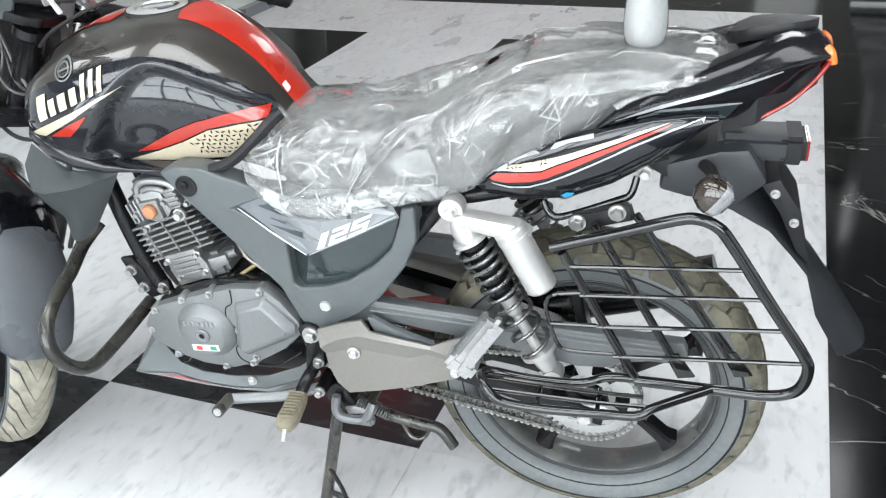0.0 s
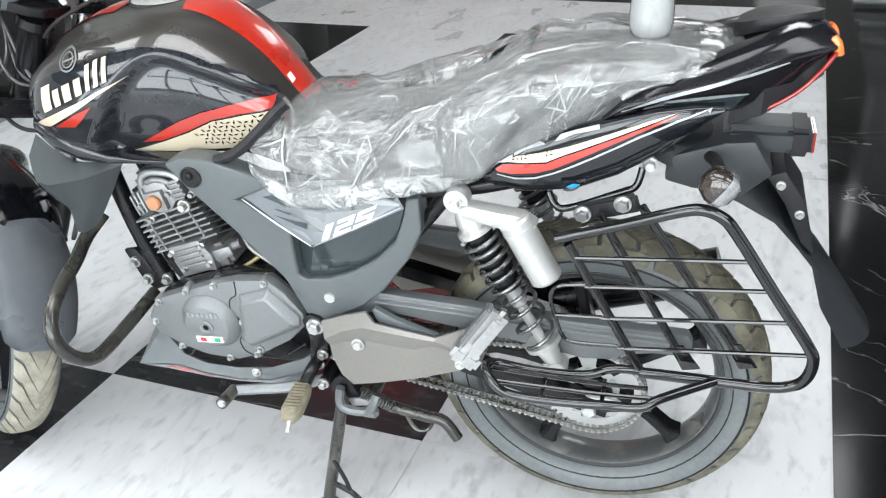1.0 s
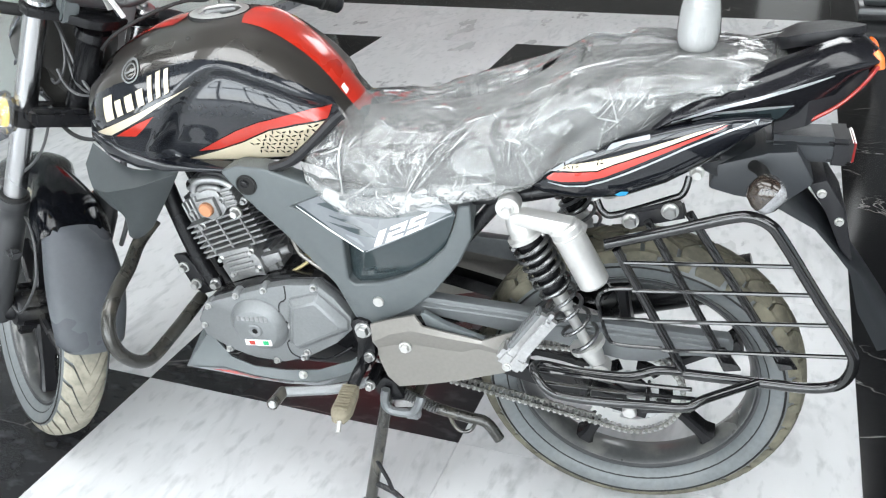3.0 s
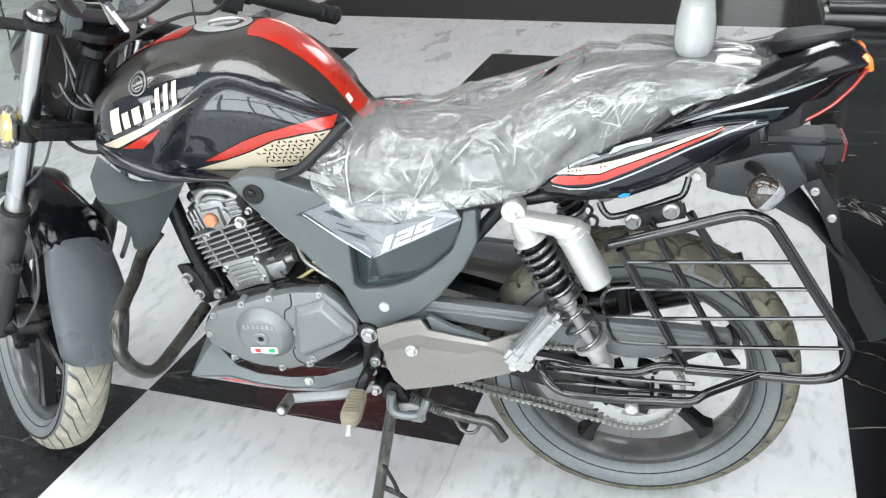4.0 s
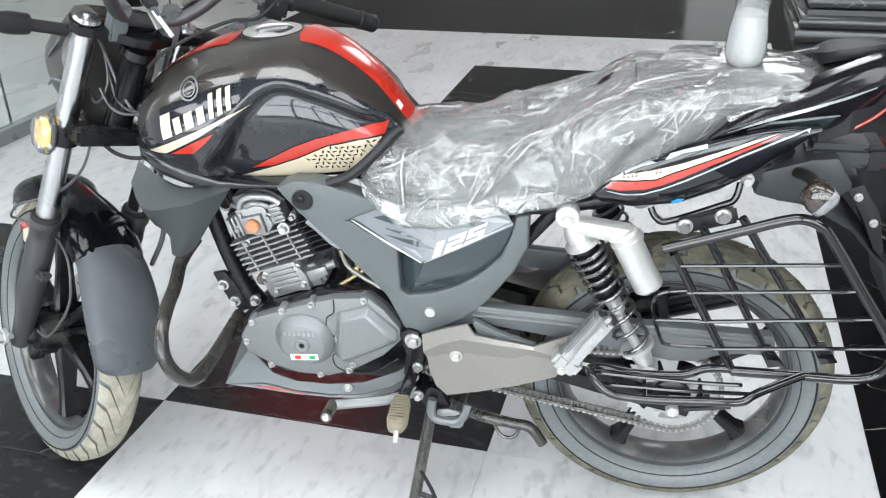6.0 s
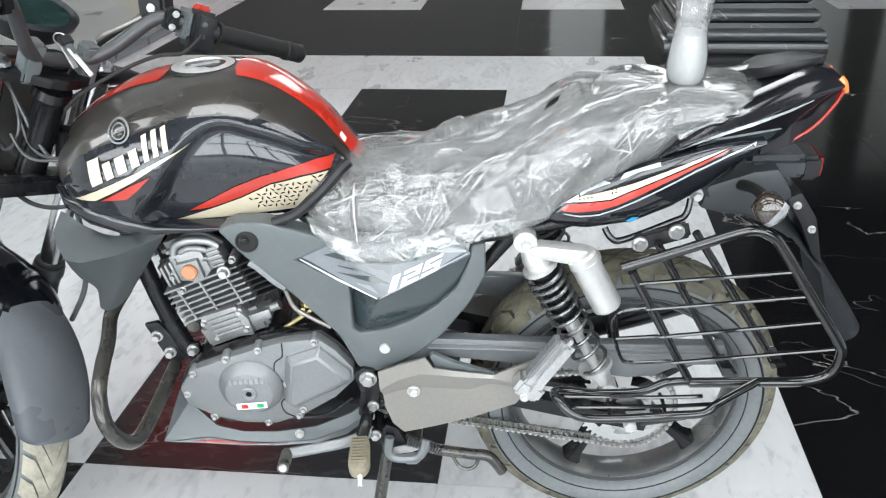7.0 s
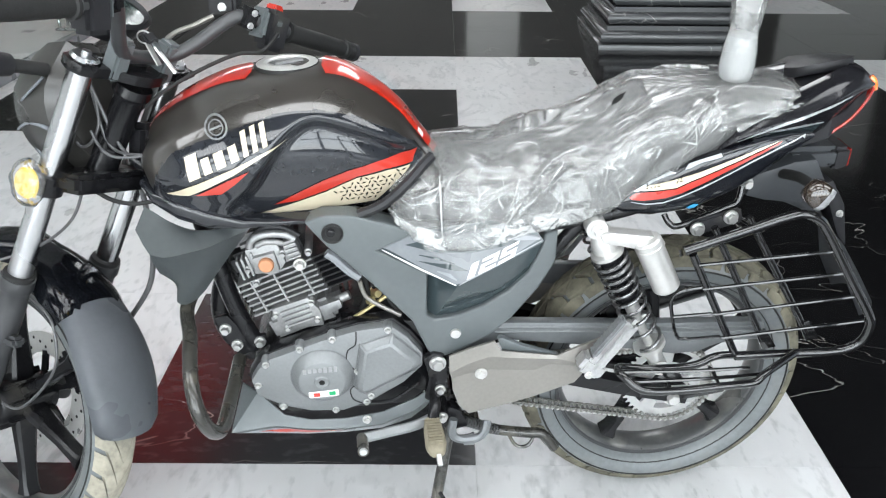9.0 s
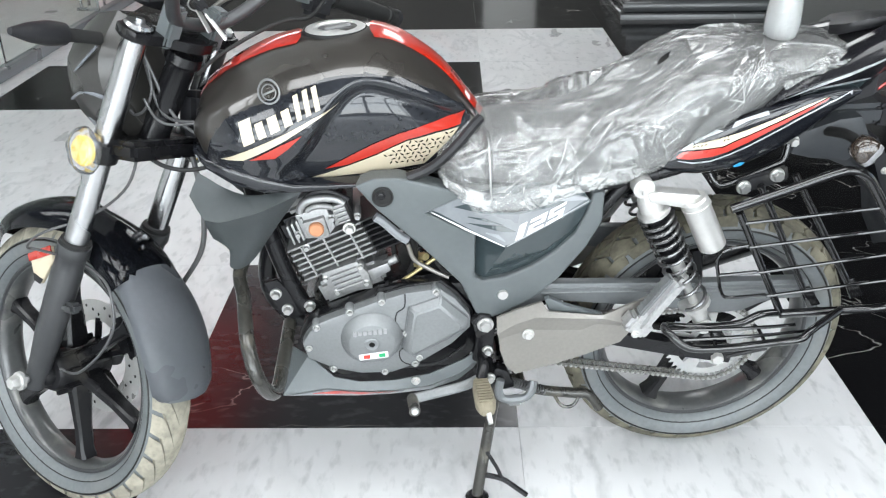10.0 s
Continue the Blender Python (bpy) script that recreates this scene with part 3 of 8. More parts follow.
def tank_bm():
    path = smooth_path([(s[0], 0, 0) for s in TANK], 32)
    vals = [smooth_path([(s[k], s[k + 1], s[k + 2]) for s in TANK], 32) for k in (1, 4)]
    rows = []
    for p, a, b in zip(path, *vals):
        top, bot, crown = a
        wide, zw, low = b
        half = smooth_path([(0, top, 0), (crown * 0.55, top - 0.003, 0), (crown, top - 0.014, 0), (crown + (wide - crown) * 0.62, top - (top - zw) * 0.42, 0), (wide, zw, 0), (wide - (wide - low) * 0.45, zw - (zw - bot) * 0.55, 0), (low, bot + 0.008, 0), (low - 0.02, bot, 0), (0, bot, 0)], 26)
        rows.append([(p.x, q.x, q.y) for q in half])
    P = np.array(rows)
    P[..., 1] -= np.where(P[..., 1] > 0.06, scoop_depth(P[..., 0], P[..., 2]), 0)
    ringed = [[Vector((x, -y, z)) for x, y, z in r] + [Vector(q) for q in r[-2:0:-1]] for r in P.tolist()]
    return rings(bmesh.new(), ringed)


tank = part("fuel_tank", tank_bm(), PAINT_CHARCOAL, bike, "charcoal and black gloss tank with a sculpted knee scoop", 60)
tank_tree = tree_of(tank)
# the flanks are sprayed blue-black below a curved line
tank.data.materials.append(PAINT_SLATE)
FIELD = [(-0.93, 0.76), (-0.915, 0.80), (-0.885, 0.838), (-0.84, 0.858), (-0.78, 0.878), (-0.72, 0.897), (-0.66, 0.9), (-0.6, 0.885), (-0.54, 0.852), (-0.488, 0.81), (-0.5, 0.69), (-0.85, 0.69)]
for face in tank.data.polygons:
    c = face.center
    if abs(c.y) > 0.06 and inside(FIELD, c.x, c.z):
        face.material_index = 1
part("red_stripe", decal([(-0.738, 0.731), (-0.70, 0.752), (-0.655, 0.776), (-0.613, 0.793), (-0.57, 0.803), (-0.5, 0.812), (-0.508, 0.79), (-0.555, 0.788), (-0.6, 0.779), (-0.65, 0.755), (-0.70, 0.736)], tank_tree, 0.0014, step=0.005), PAINT_RED, tank, "red stripe over the knee scoop", 60)
part("cream_patch", decal([(-0.775, 0.708), (-0.70, 0.733), (-0.65, 0.752), (-0.6, 0.776), (-0.55, 0.785), (-0.511, 0.787), (-0.53, 0.765), (-0.57, 0.722), (-0.66, 0.712)], tank_tree, 0.0012, step=0.005), PAINT_CREAM, tank, "cream knee patch with a cracked pattern", 60)
# small dark strokes that break up the cream patch towards the back
strokes = bmesh.new()
patch = [(-0.66, 0.728), (-0.63, 0.757), (-0.595, 0.775), (-0.55, 0.782), (-0.516, 0.783), (-0.573, 0.73)]
for r in range(8):
    for c in range(17):
        x = -0.66 + c * 0.0094 + (r % 2) * 0.0047
        z = 0.725 + r * 0.0082
        keep = min(1, (x + 0.668) / 0.05)
        if not inside(patch, x, z) or random.random() > keep:
            continue
        a = ((r + c) % 3) * 60 + 15 + random.uniform(-8, 8)
        u, v = Vector((math.cos(radians(a)), math.sin(radians(a)))) * 0.0048, Vector((-math.sin(radians(a)), math.cos(radians(a)))) * 0.0015
        o = Vector((x, z))
        merge(strokes, decal([tuple(o + u), tuple(o + v), tuple(o - u), tuple(o - v)], tank_tree, 0.0026, step=0.05))
part("patch_strokes", strokes, PAINT_BLACK, tank, "dark strokes of the cracked pattern", 0)
# maker's lettering as plain slanted blocks, with the sweep under it
for x, w, h in ((-0.857, 0.0185, 0.034), (-0.832, 0.0125, 0.022), (-0.8125, 0.015, 0.022), (-0.79, 0.0125, 0.022), (-0.7705, 0.0078, 0.034), (-0.756, 0.0078, 0.034), (-0.7415, 0.0078, 0.032)):
    z, s = 0.8015 + (x + 0.857) * 0.433, 0.433
    block = [(x, z), (x + w, z + w * s), (x + w - 0.003, z + w * s + h * 0.5), (x + w - 0.006, z + w * s + h), (x - 0.006, z + h), (x - 0.003, z + h * 0.5)]
    part("letter_block", decal(block, tank_tree, 0.0022, step=0.008), PAINT_CREAM, tank, "cream lettering block", 60)
part("cream_sweep", decal([(-0.9, 0.772), (-0.865, 0.79), (-0.79, 0.822), (-0.705, 0.862), (-0.79, 0.812), (-0.862, 0.775)], tank_tree, 0.002, step=0.008), PAINT_CREAM, tank, "cream sweep under the lettering", 60)
part("red_flash", decal([(-0.853, 0.775), (-0.80, 0.803), (-0.765, 0.818), (-0.79, 0.795), (-0.812, 0.778)], tank_tree, 0.002, step=0.008), PAINT_RED, tank, "red flash under the lettering", 60)
badge = bmesh.new()
for ra, rb in ((0.0185, 0.0155), (0.012, 0.010)):
    outer = [(-0.813 + ra * math.cos(t), 0.876 + 0.8 * ra * math.sin(t)) for t in (2 * math.pi * k / 28 for k in range(28))]
    inner = [(-0.813 + rb * math.cos(t), 0.876 + 0.8 * rb * math.sin(t)) for t in (2 * math.pi * k / 28 for k in range(28))]
    for k in range(28):
        j = (k + 1) % 28
        merge(badge, decal([outer[k], outer[j], inner[j], inner[k]], tank_tree, 0.002, step=0.05))
merge(badge, decal([(-0.823, 0.871), (-0.822, 0.874), (-0.803, 0.881), (-0.804, 0.878)], tank_tree, 0.002, step=0.05))
part("round_badge", badge, ENGINE_GREY, tank, "small round silver badge", 0)
# red band over the crown, broken at the filler cap
part("red_band", decal([(-0.94, -0.024), (-0.86, -0.036), (-0.772, -0.042), (-0.765, -0.02), (-0.765, 0.02), (-0.772, 0.042), (-0.86, 0.036), (-0.94, 0.024)], tank_tree, 0.0016, along=(0, 0, -1), start=1.2), PAINT_RED, tank, "red band along the crown", 60)
part("red_band", decal([(-0.645, -0.047), (-0.56, -0.039), (-0.47, -0.03), (-0.46, 0), (-0.47, 0.03), (-0.56, 0.039), (-0.645, 0.047), (-0.652, 0.02), (-0.652, -0.02)], tank_tree, 0.0016, along=(0, 0, -1), start=1.2), PAINT_RED, tank, "red band running down to the seat", 60)
part("white_tag", decal([(-0.498, -0.03), (-0.49, -0.031), (-0.488, -0.022), (-0.496, -0.021)], tank_tree, 0.003, along=(0, 0, -1), start=1.2), PAINT_WHITE, tank, "small white tag", 0)
cap_m = Matrix.Translation((-0.709, 0.002, 0.9375)) @ pose(0, 0, 0, 0, -2, 0)
cap = bmesh.new()
lathe([(0, 0.001), (0.031, 0.001), (0.033, -0.001), (0.036, -0.001), (0.038, 0.0025), (0.049, 0.0022), (0.0515, 0.001), (0.052, -0.006)], (0, 0, 0), (0, 0, 1), 40, cap)
bmesh.ops.transform(cap, matrix=cap_m @ Matrix.Diagonal((0.98, 0.86, 1, 1)), verts=cap.verts)
cap = part("filler_cap", cap, SILVER, tank, "pale silver filler cap")
key_flap = box(0.002, 0, 0.002, 0.05, 0.014, 0.006, 0.002, Matrix.Rotation(radians(25), 4, "Z"))
bmesh.ops.transform(key_flap, matrix=cap_m, verts=key_flap.verts)
part("lock_flap", key_flap, ALLOY_DARK, cap)
collar = lathe([(0.0525, -0.004), (0.0525, 0.001), (0.0548, 0.0004), (0.056, -0.004)], (0, 0, 0), (0, 0, 1), 40, closed=True)
bmesh.ops.transform(collar, matrix=cap_m @ Matrix.Diagonal((0.97, 0.86, 1, 1)), verts=collar.verts)
part("cap_seal", collar, RUBBER, cap, "black rubber seal round the cap")
well = lathe([(0, 0.0016), (0.029, 0.0016)], (0, 0, 0), (0, 0, 1), 32)
bmesh.ops.transform(well, matrix=cap_m @ Matrix.Diagonal((1.0, 0.5, 1, 1)), verts=well.verts)
part("cap_well", well, ENGINE_GREY, cap)
# black trim along the back edge and the chin below the tank
for s in (-1, 1):
    edge = tube([(-0.6, s * 0.118, 0.715), (-0.56, s * 0.118, 0.732), (-0.52, s * 0.112, 0.765)] + ([(-0.49, -0.1, 0.795), (-0.475, -0.09, 0.806)] if s < 0 else []), 0.009, 8, 6)
    part("rear_edge_trim", edge, PLASTIC_DARK, tank)
    chin = bmesh.new()
    rows = []
    for x, zt, zb, y in ((-0.955, 0.768, 0.756, 0.075), (-0.93, 0.764, 0.742, 0.112), (-0.89, 0.757, 0.722, 0.13), (-0.84, 0.738, 0.706, 0.134), (-0.79, 0.72, 0.7, 0.128), (-0.74, 0.713, 0.7, 0.12), (-0.66, 0.712, 0.702, 0.116), (-0.58, 0.718, 0.71, 0.114)):
        rows.append([Vector((x, s * (y - 0.02), zt)), Vector((x, s * y, zt - 0.003)), Vector((x, s * (y + 0.005), (zt + zb) / 2)), Vector((x, s * y, zb)), Vector((x, s * (y - 0.03), zb))])
    rings(chin, [list(smooth_path(r, 3)) for r in rows])
    part("chin_trim", chin, PAINT_BLACK, tank, "black gloss trim under the tank")

# -- shroud beside the engine, under the front of the tank --
for s in (-1, 1):
    sh = bmesh.new()
    # x, z, depth: lip, hollow, fold, ridge, flank, lower edge, rounded lobe
    lip = [(-0.9485, 0.7304, 0.098), (-0.9318, 0.7206, 0.102), (-0.9082, 0.7047, 0.106), (-0.8709, 0.6911, 0.11), (-0.8211, 0.6939, 0.112), (-0.776, 0.6989, 0.113)]
    hollow = [(-0.9664, 0.6943, 0.11), (-0.9376, 0.6985, 0.111), (-0.9048, 0.6986, 0.111), (-0.8688, 0.691, 0.112), (-0.8203, 0.6936, 0.113), (-0.7764, 0.6981, 0.113)]
    fold = [(-0.953, 0.6752, 0.128), (-0.9294, 0.681, 0.128), (-0.9009, 0.686, 0.123), (-0.8658, 0.6917, 0.117), (-0.8192, 0.693, 0.114), (-0.7769, 0.6974, 0.113)]
    ridge = [(-0.9426, 0.6622, 0.138), (-0.917, 0.6585, 0.143), (-0.884, 0.6648, 0.142), (-0.8517, 0.6709, 0.138), (-0.8154, 0.6811, 0.126), (-0.7813, 0.6909, 0.114)]
    flank = [(-0.942, 0.6378, 0.126), (-0.922, 0.629, 0.128), (-0.8949, 0.6256, 0.128), (-0.8635, 0.6359, 0.128), (-0.8252, 0.6587, 0.12), (-0.7956, 0.6711, 0.11)]
    low = [(-0.9382, 0.6107, 0.112), (-0.9209, 0.603, 0.114), (-0.901, 0.592, 0.122), (-0.8714, 0.6031, 0.126), (-0.8451, 0.6237, 0.116), (-0.8184, 0.6392, 0.104)]
    tip = [(-0.9272, 0.5983, 0.106), (-0.9126, 0.5808, 0.108), (-0.9167, 0.5543, 0.113), (-0.9021, 0.5488, 0.116), (-0.8833, 0.5564, 0.112), (-0.867, 0.5703, 0.104)]
    rows = [[Vector((x, s * y, z)) for x, z, y in r] for r in (lip, hollow, fold, ridge, flank, low, tip)]
    rows = [smooth_path(r, 5) for r in rows]
    rings(sh, rows, closed=False)
    bmesh.ops.solidify(sh, geom=sh.faces[:], thickness=0.006)
    ob = part("tank_shroud", sh, PLASTIC, bike, "grey moulded plastic shroud", 30)

# -- frame cover, side panel --
COVER = [(-0.69, 0.708), (-0.66, 0.7205), (-0.615, 0.72), (-0.55, 0.7), (-0.5, 0.683), (-0.5695, 0.6515), (-0.4845, 0.606), (-0.4855, 0.517), (-0.475, 0.5075), (-0.43, 0.514), (-0.385, 0.533), (-0.342, 0.563), (-0.308, 0.598), (-0.29, 0.645), (-0.284, 0.675), (-0.262, 0.68), (-0.262, 0.62), (-0.287, 0.568), (-0.333, 0.505), (-0.375, 0.466), (-0.43, 0.434), (-0.458, 0.424), (-0.483, 0.437), (-0.511, 0.504), (-0.586, 0.591), (-0.655, 0.662)]
for s in (-1, 1):
    cov = part("frame_cover", prism(COVER, s * 0.131, s * 0.09, 0.006, 3), PLASTIC, bike, "grey textured plastic frame cover", 25)
    hole = lathe([(0, 0.0035), (0.014, 0.0035), (0.0165, 0.006), (0.0185, 0.0055), (0.0185, -0.01)], (-0.644, s * 0.1285, 0.688), (0, s, 0), 24)
    rim = part("mount_collar", hole, RUBBER, cov)
    part("mount_bolt", disc_bolt((-0.647, s * 0.132, 0.69), 0.006, 0.004, (0, s, 0)), BLACK_SATIN, cov)
    part("cover_screw", lathe([(0, 0.004), (0.009, 0.004), (0.01, 0.001), (0.01, -0.006)], (-0.434, s * 0.131, 0.477), (0, s, 0), 20), SILVER, cov, "silver cover screw")
    side = bmesh.new()
    pts = [(-0.5675, 0.124, 0.651), (-0.506, 0.126, 0.685), (-0.38, 0.124, 0.70), (-0.30, 0.124, 0.68), (-0.286, 0.133, 0.662), (-0.36, 0.147, 0.627), (-0.436, 0.158, 0.592), (-0.5, 0.142, 0.619)]
    pv = [side.verts.new((x, s * y, z)) for x, y, z in pts]
    for f in ((0, 1, 7), (1, 6, 7), (1, 2, 6), (2, 5, 6), (2, 3, 5), (3, 4, 5)):
        side.faces.new([pv[k] for k in f])
    panel = part("side_panel", side, PANEL_GREY, bike, "slate gloss side panel with silver stickers", 20)
    lower = bmesh.new()
    pts = {"a": (-0.436, 0.1575, 0.5915), "b": (-0.287, 0.1325, 0.661), "h": (-0.36, 0.1465, 0.6265), "c": (-0.307, 0.122, 0.6), "i": (-0.341, 0.122, 0.565), "j": (-0.384, 0.122, 0.535), "d": (-0.43, 0.12, 0.516), "g": (-0.468, 0.12, 0.509), "e": (-0.484, 0.11, 0.514), "f": (-0.4835, 0.112, 0.603), "q": (-0.405, 0.135, 0.552), "r": (-0.362, 0.136, 0.578), "t": (-0.322, 0.135, 0.618)}
    pv = {k: lower.verts.new((x, s * y, z)) for k, (x, y, z) in pts.items()}
    for f in ("ahr", "arq", "hbt", "htr", "btc", "tcir", "rijq", "qjd", "qdg", "aqg", "fag", "fge"):
        lower.faces.new([pv[k] for k in f])
    part("lower_panel", lower, PANEL_GREY, panel, "slate gloss lower facet", 15)
    ptree = tree_of(panel)
    if s < 0:
        part("grey_sticker", decal([(-0.5631, 0.6577), (-0.5216, 0.6835), (-0.4376, 0.6805), (-0.3406, 0.681), (-0.2913, 0.6679), (-0.3415, 0.6395), (-0.4397, 0.5906), (-0.5048, 0.6273)], ptree, 0.001, start=-0.4, step=0.02), STICKER_GREY, panel, "silver grey sticker", 20)
        part("slate_stroke", decal([(-0.5235, 0.6611), (-0.4873, 0.6715), (-0.3408, 0.6747), (-0.3327, 0.6606), (-0.4148, 0.6475), (-0.4676, 0.6494)], ptree, 0.0018, start=-0.4, step=0.02), PANEL_GREY, panel, "", 20)
        part("slate_stroke", decal([(-0.5043, 0.6347), (-0.4405, 0.6289), (-0.4161, 0.618), (-0.441, 0.619)], ptree, 0.0018, start=-0.4, step=0.02), PANEL_GREY, panel, "", 20)
        for line, wd, mt in (([(-0.562, 0.651), (-0.5, 0.6215), (-0.438, 0.5945)], 0.0035, PAINT_WHITE), ([(-0.434, 0.5945), (-0.36, 0.63), (-0.29, 0.663)], 0.003, PALE_GREY), ([(-0.35, 0.668), (-0.32, 0.668), (-0.293, 0.666)], 0.008, PALE_GREY), ([(-0.5, 0.645), (-0.47, 0.64), (-0.44, 0.63)], 0.004, PANEL_GREY), ([(-0.47, 0.618), (-0.45, 0.612), (-0.437, 0.603)], 0.006, PAINT_SILVER)):
            part("sticker_line", decal(strip(line, wd), ptree, 0.0022, start=-0.4, step=0.02), mt, panel, "", 20)
        # squared slanted figures, each of thick bars in a unit cell
        FIGURES = {"1": [(0.55, 0, 1.0, 1)], "2": [(0, 0.78, 1, 1), (0.72, 0.5, 1, 0.78), (0, 0.39, 1, 0.61), (0, 0.2, 0.28, 0.39), (0, 0, 1, 0.22)], "5": [(0, 0.78, 1, 1), (0, 0.5, 0.28, 0.78), (0, 0.39, 1, 0.61), (0.72, 0.2, 1, 0.39), (0, 0, 1, 0.22)]}
        for k, ch in enumerate("125"):
            fig = bmesh.new()
            for u0, w0, u1, w1 in FIGURES[ch]:
                cell = []
                for u, w_ in ((u0, w0), (u1, w0), (u1, w1), (u0, w1)):
                    a = (k + 0.06 + 0.86 * u) * 0.0335 - (0.014 if ch == "1" else 0.012)
                    cell.append((-0.424 + a + w_ * 0.009, 0.602 + a * 0.43 + w_ * 0.026))
                merge(fig, decal(cell, ptree, 0.003, start=-0.4, step=0.02))
            part("figure", fig, PAINT_WHITE, panel, "white slanted figure " + ch, 0)

# -- seat --
def seat_dome(x, y, w):
    """How far the rounded front of the seat falls away from its middle line."""
    return 0.075 * (y / w) ** 2 * min(1, max(0, (-0.1 - x) / 0.18))


seat = bmesh.new()
rows = []
SEAT = [(-0.50, 0.765, 0.70, 0.085), (-0.46, 0.785, 0.695, 0.105), (-0.40, 0.79, 0.69, 0.12), (-0.32, 0.797, 0.69, 0.128), (-0.24, 0.818, 0.70, 0.13), (-0.17, 0.845, 0.715, 0.126), (-0.12, 0.868, 0.735, 0.12), (-0.05, 0.878, 0.76, 0.112), (0.05, 0.885, 0.795, 0.1), (0.13, 0.888, 0.82, 0.09), (0.165, 0.88, 0.835, 0.075), (0.185, 0.868, 0.845, 0.05)]
for x, zt, zb, w in [tuple(q) + (v.x,) for q, v in zip(smooth_path([s[:3] for s in SEAT], 4), smooth_path([(s[3], 0, 0) for s in SEAT], 4))]:
    r = min(0.045, (zt - zb) * 0.48)
    half = [(0, zt), (w * 0.5, zt - 0.002), (w * 0.82, zt - 0.008), (w * 0.96, zt - 0.022), (w, zt - r), (w * 0.98, zb + 0.01), (w * 0.9, zb), (0, zb)]
    half = [(y, z - seat_dome(x, y, w) * (z - zb) / (zt - zb)) for y, z in half]
    rows.append([Vector((x, -y, z)) for y, z in half] + [Vector((x, y, z)) for y, z in half[-2:0:-1]])
rings(seat, rows)
seat = part("seat", seat, SEAT_VINYL, bike, "black vinyl dual seat", 50)

# -- tail --
for s in (-1, 1):
    tail = bmesh.new()
    rows = []
    # x, lower edge, upper edge, outer depth
    for x, zl, zu, y in ((-0.182, 0.708, 0.722, 0.1), (-0.15, 0.697, 0.74, 0.118), (-0.1, 0.693, 0.773, 0.124), (-0.03, 0.704, 0.803, 0.128), (0.03, 0.73, 0.822, 0.126), (0.08, 0.762, 0.835, 0.122), (0.125, 0.798, 0.841, 0.117), (0.162, 0.831, 0.84, 0.11)):
        m = (zl + zu) / 2
        rows.append([Vector((x, s * (y - 0.03), zu - 0.002)), Vector((x, s * (y - 0.004), zu)), Vector((x, s * (y + 0.003), zu - (zu - zl) * 0.12)), Vector((x, s * (y + 0.006), m)), Vector((x, s * (y - 0.004), zl + (zu - zl) * 0.14)), Vector((x, s * (y - 0.022), zl)), Vector((x, s * (y - 0.06), zl + 0.004))])
    rings(tail, [smooth_path(r, 3) for r in rows])
    fairing = part("tail_fairing", tail, PAINT_BLACK, bike, "black gloss tail fairing with cream and red stripes", 45)
    ttree = tree_of(fairing)
    if s < 0:
        part("cream_stripe", decal([(-0.1284, 0.748), (-0.1115, 0.7588), (-0.0776, 0.7685), (-0.0444, 0.7791), (0.0119, 0.8009), (0.0662, 0.822), (0.1027, 0.8337), (0.0667, 0.8176), (0.0125, 0.7936), (-0.0438, 0.7687), (-0.0684, 0.7557), (-0.1025, 0.7506)], ttree, 0.0016, step=0.006), PAINT_CREAM, fairing, "cream stripe", 60)
        part("red_stripe", decal([(-0.1438, 0.7352), (-0.1327, 0.7438), (-0.1024, 0.7487), (-0.0683, 0.7538), (-0.0436, 0.7668), (0.0127, 0.7917), (0.0669, 0.8158), (0.1059, 0.833), (0.0988, 0.8273), (0.0521, 0.8041), (-0.0025, 0.7759), (-0.0593, 0.7457), (-0.0846, 0.7372), (-0.1192, 0.7319), (-0.1402, 0.7325)], ttree, 0.0018, step=0.006), PAINT_RED, fairing, "red stripe", 60)
        marks = random.Random(5)
        for k in range(13):
            for row in range(2):
                x, a = -0.1156 + 0.0060 * k, radians((k * 2 + row) % 3 * 60 + 20 + marks.uniform(-10, 10))
                z = 0.7536 + 0.0016 * k + row * 0.0055
                if marks.random() < k / 16:
                    continue
                c, d = math.cos(a), math.sin(a)
                part("stripe_stroke", decal([(x + 0.0035 * c, z + 0.0035 * d), (x - 0.0009 * d, z + 0.0009 * c), (x - 0.0035 * c, z - 0.0035 * d), (x + 0.0009 * d, z - 0.0009 * c)], ttree, 0.0026, step=0.05), PAINT_BLACK, fairing, "", 0)
        for line, wd in (([(-0.1491, 0.7358), (-0.1329, 0.7506), (-0.1076, 0.7686), (-0.0702, 0.7879), (-0.0295, 0.8041), (0.0027, 0.8132)], 0.0028), ([(-0.141, 0.7285), (-0.1145, 0.7253), (-0.0859, 0.7283), (-0.0589, 0.7389), (-0.0019, 0.7684), (0.0526, 0.7986), (0.1054, 0.8241), (0.146, 0.8403)], 0.003)):
            part("silver_line", decal(strip(line, wd), ttree, 0.0016, step=0.01), SILVER_LINE, fairing, "thin silver outline", 60)
        part("blue_dot", decal([(-0.0424, 0.7154), (-0.0325, 0.723), (-0.0222, 0.7218), (-0.0268, 0.7145), (-0.0369, 0.7118)], ttree, 0.002), BLUE, fairing, "small blue sticker", 0)
    upper = bmesh.new()
    rows = []
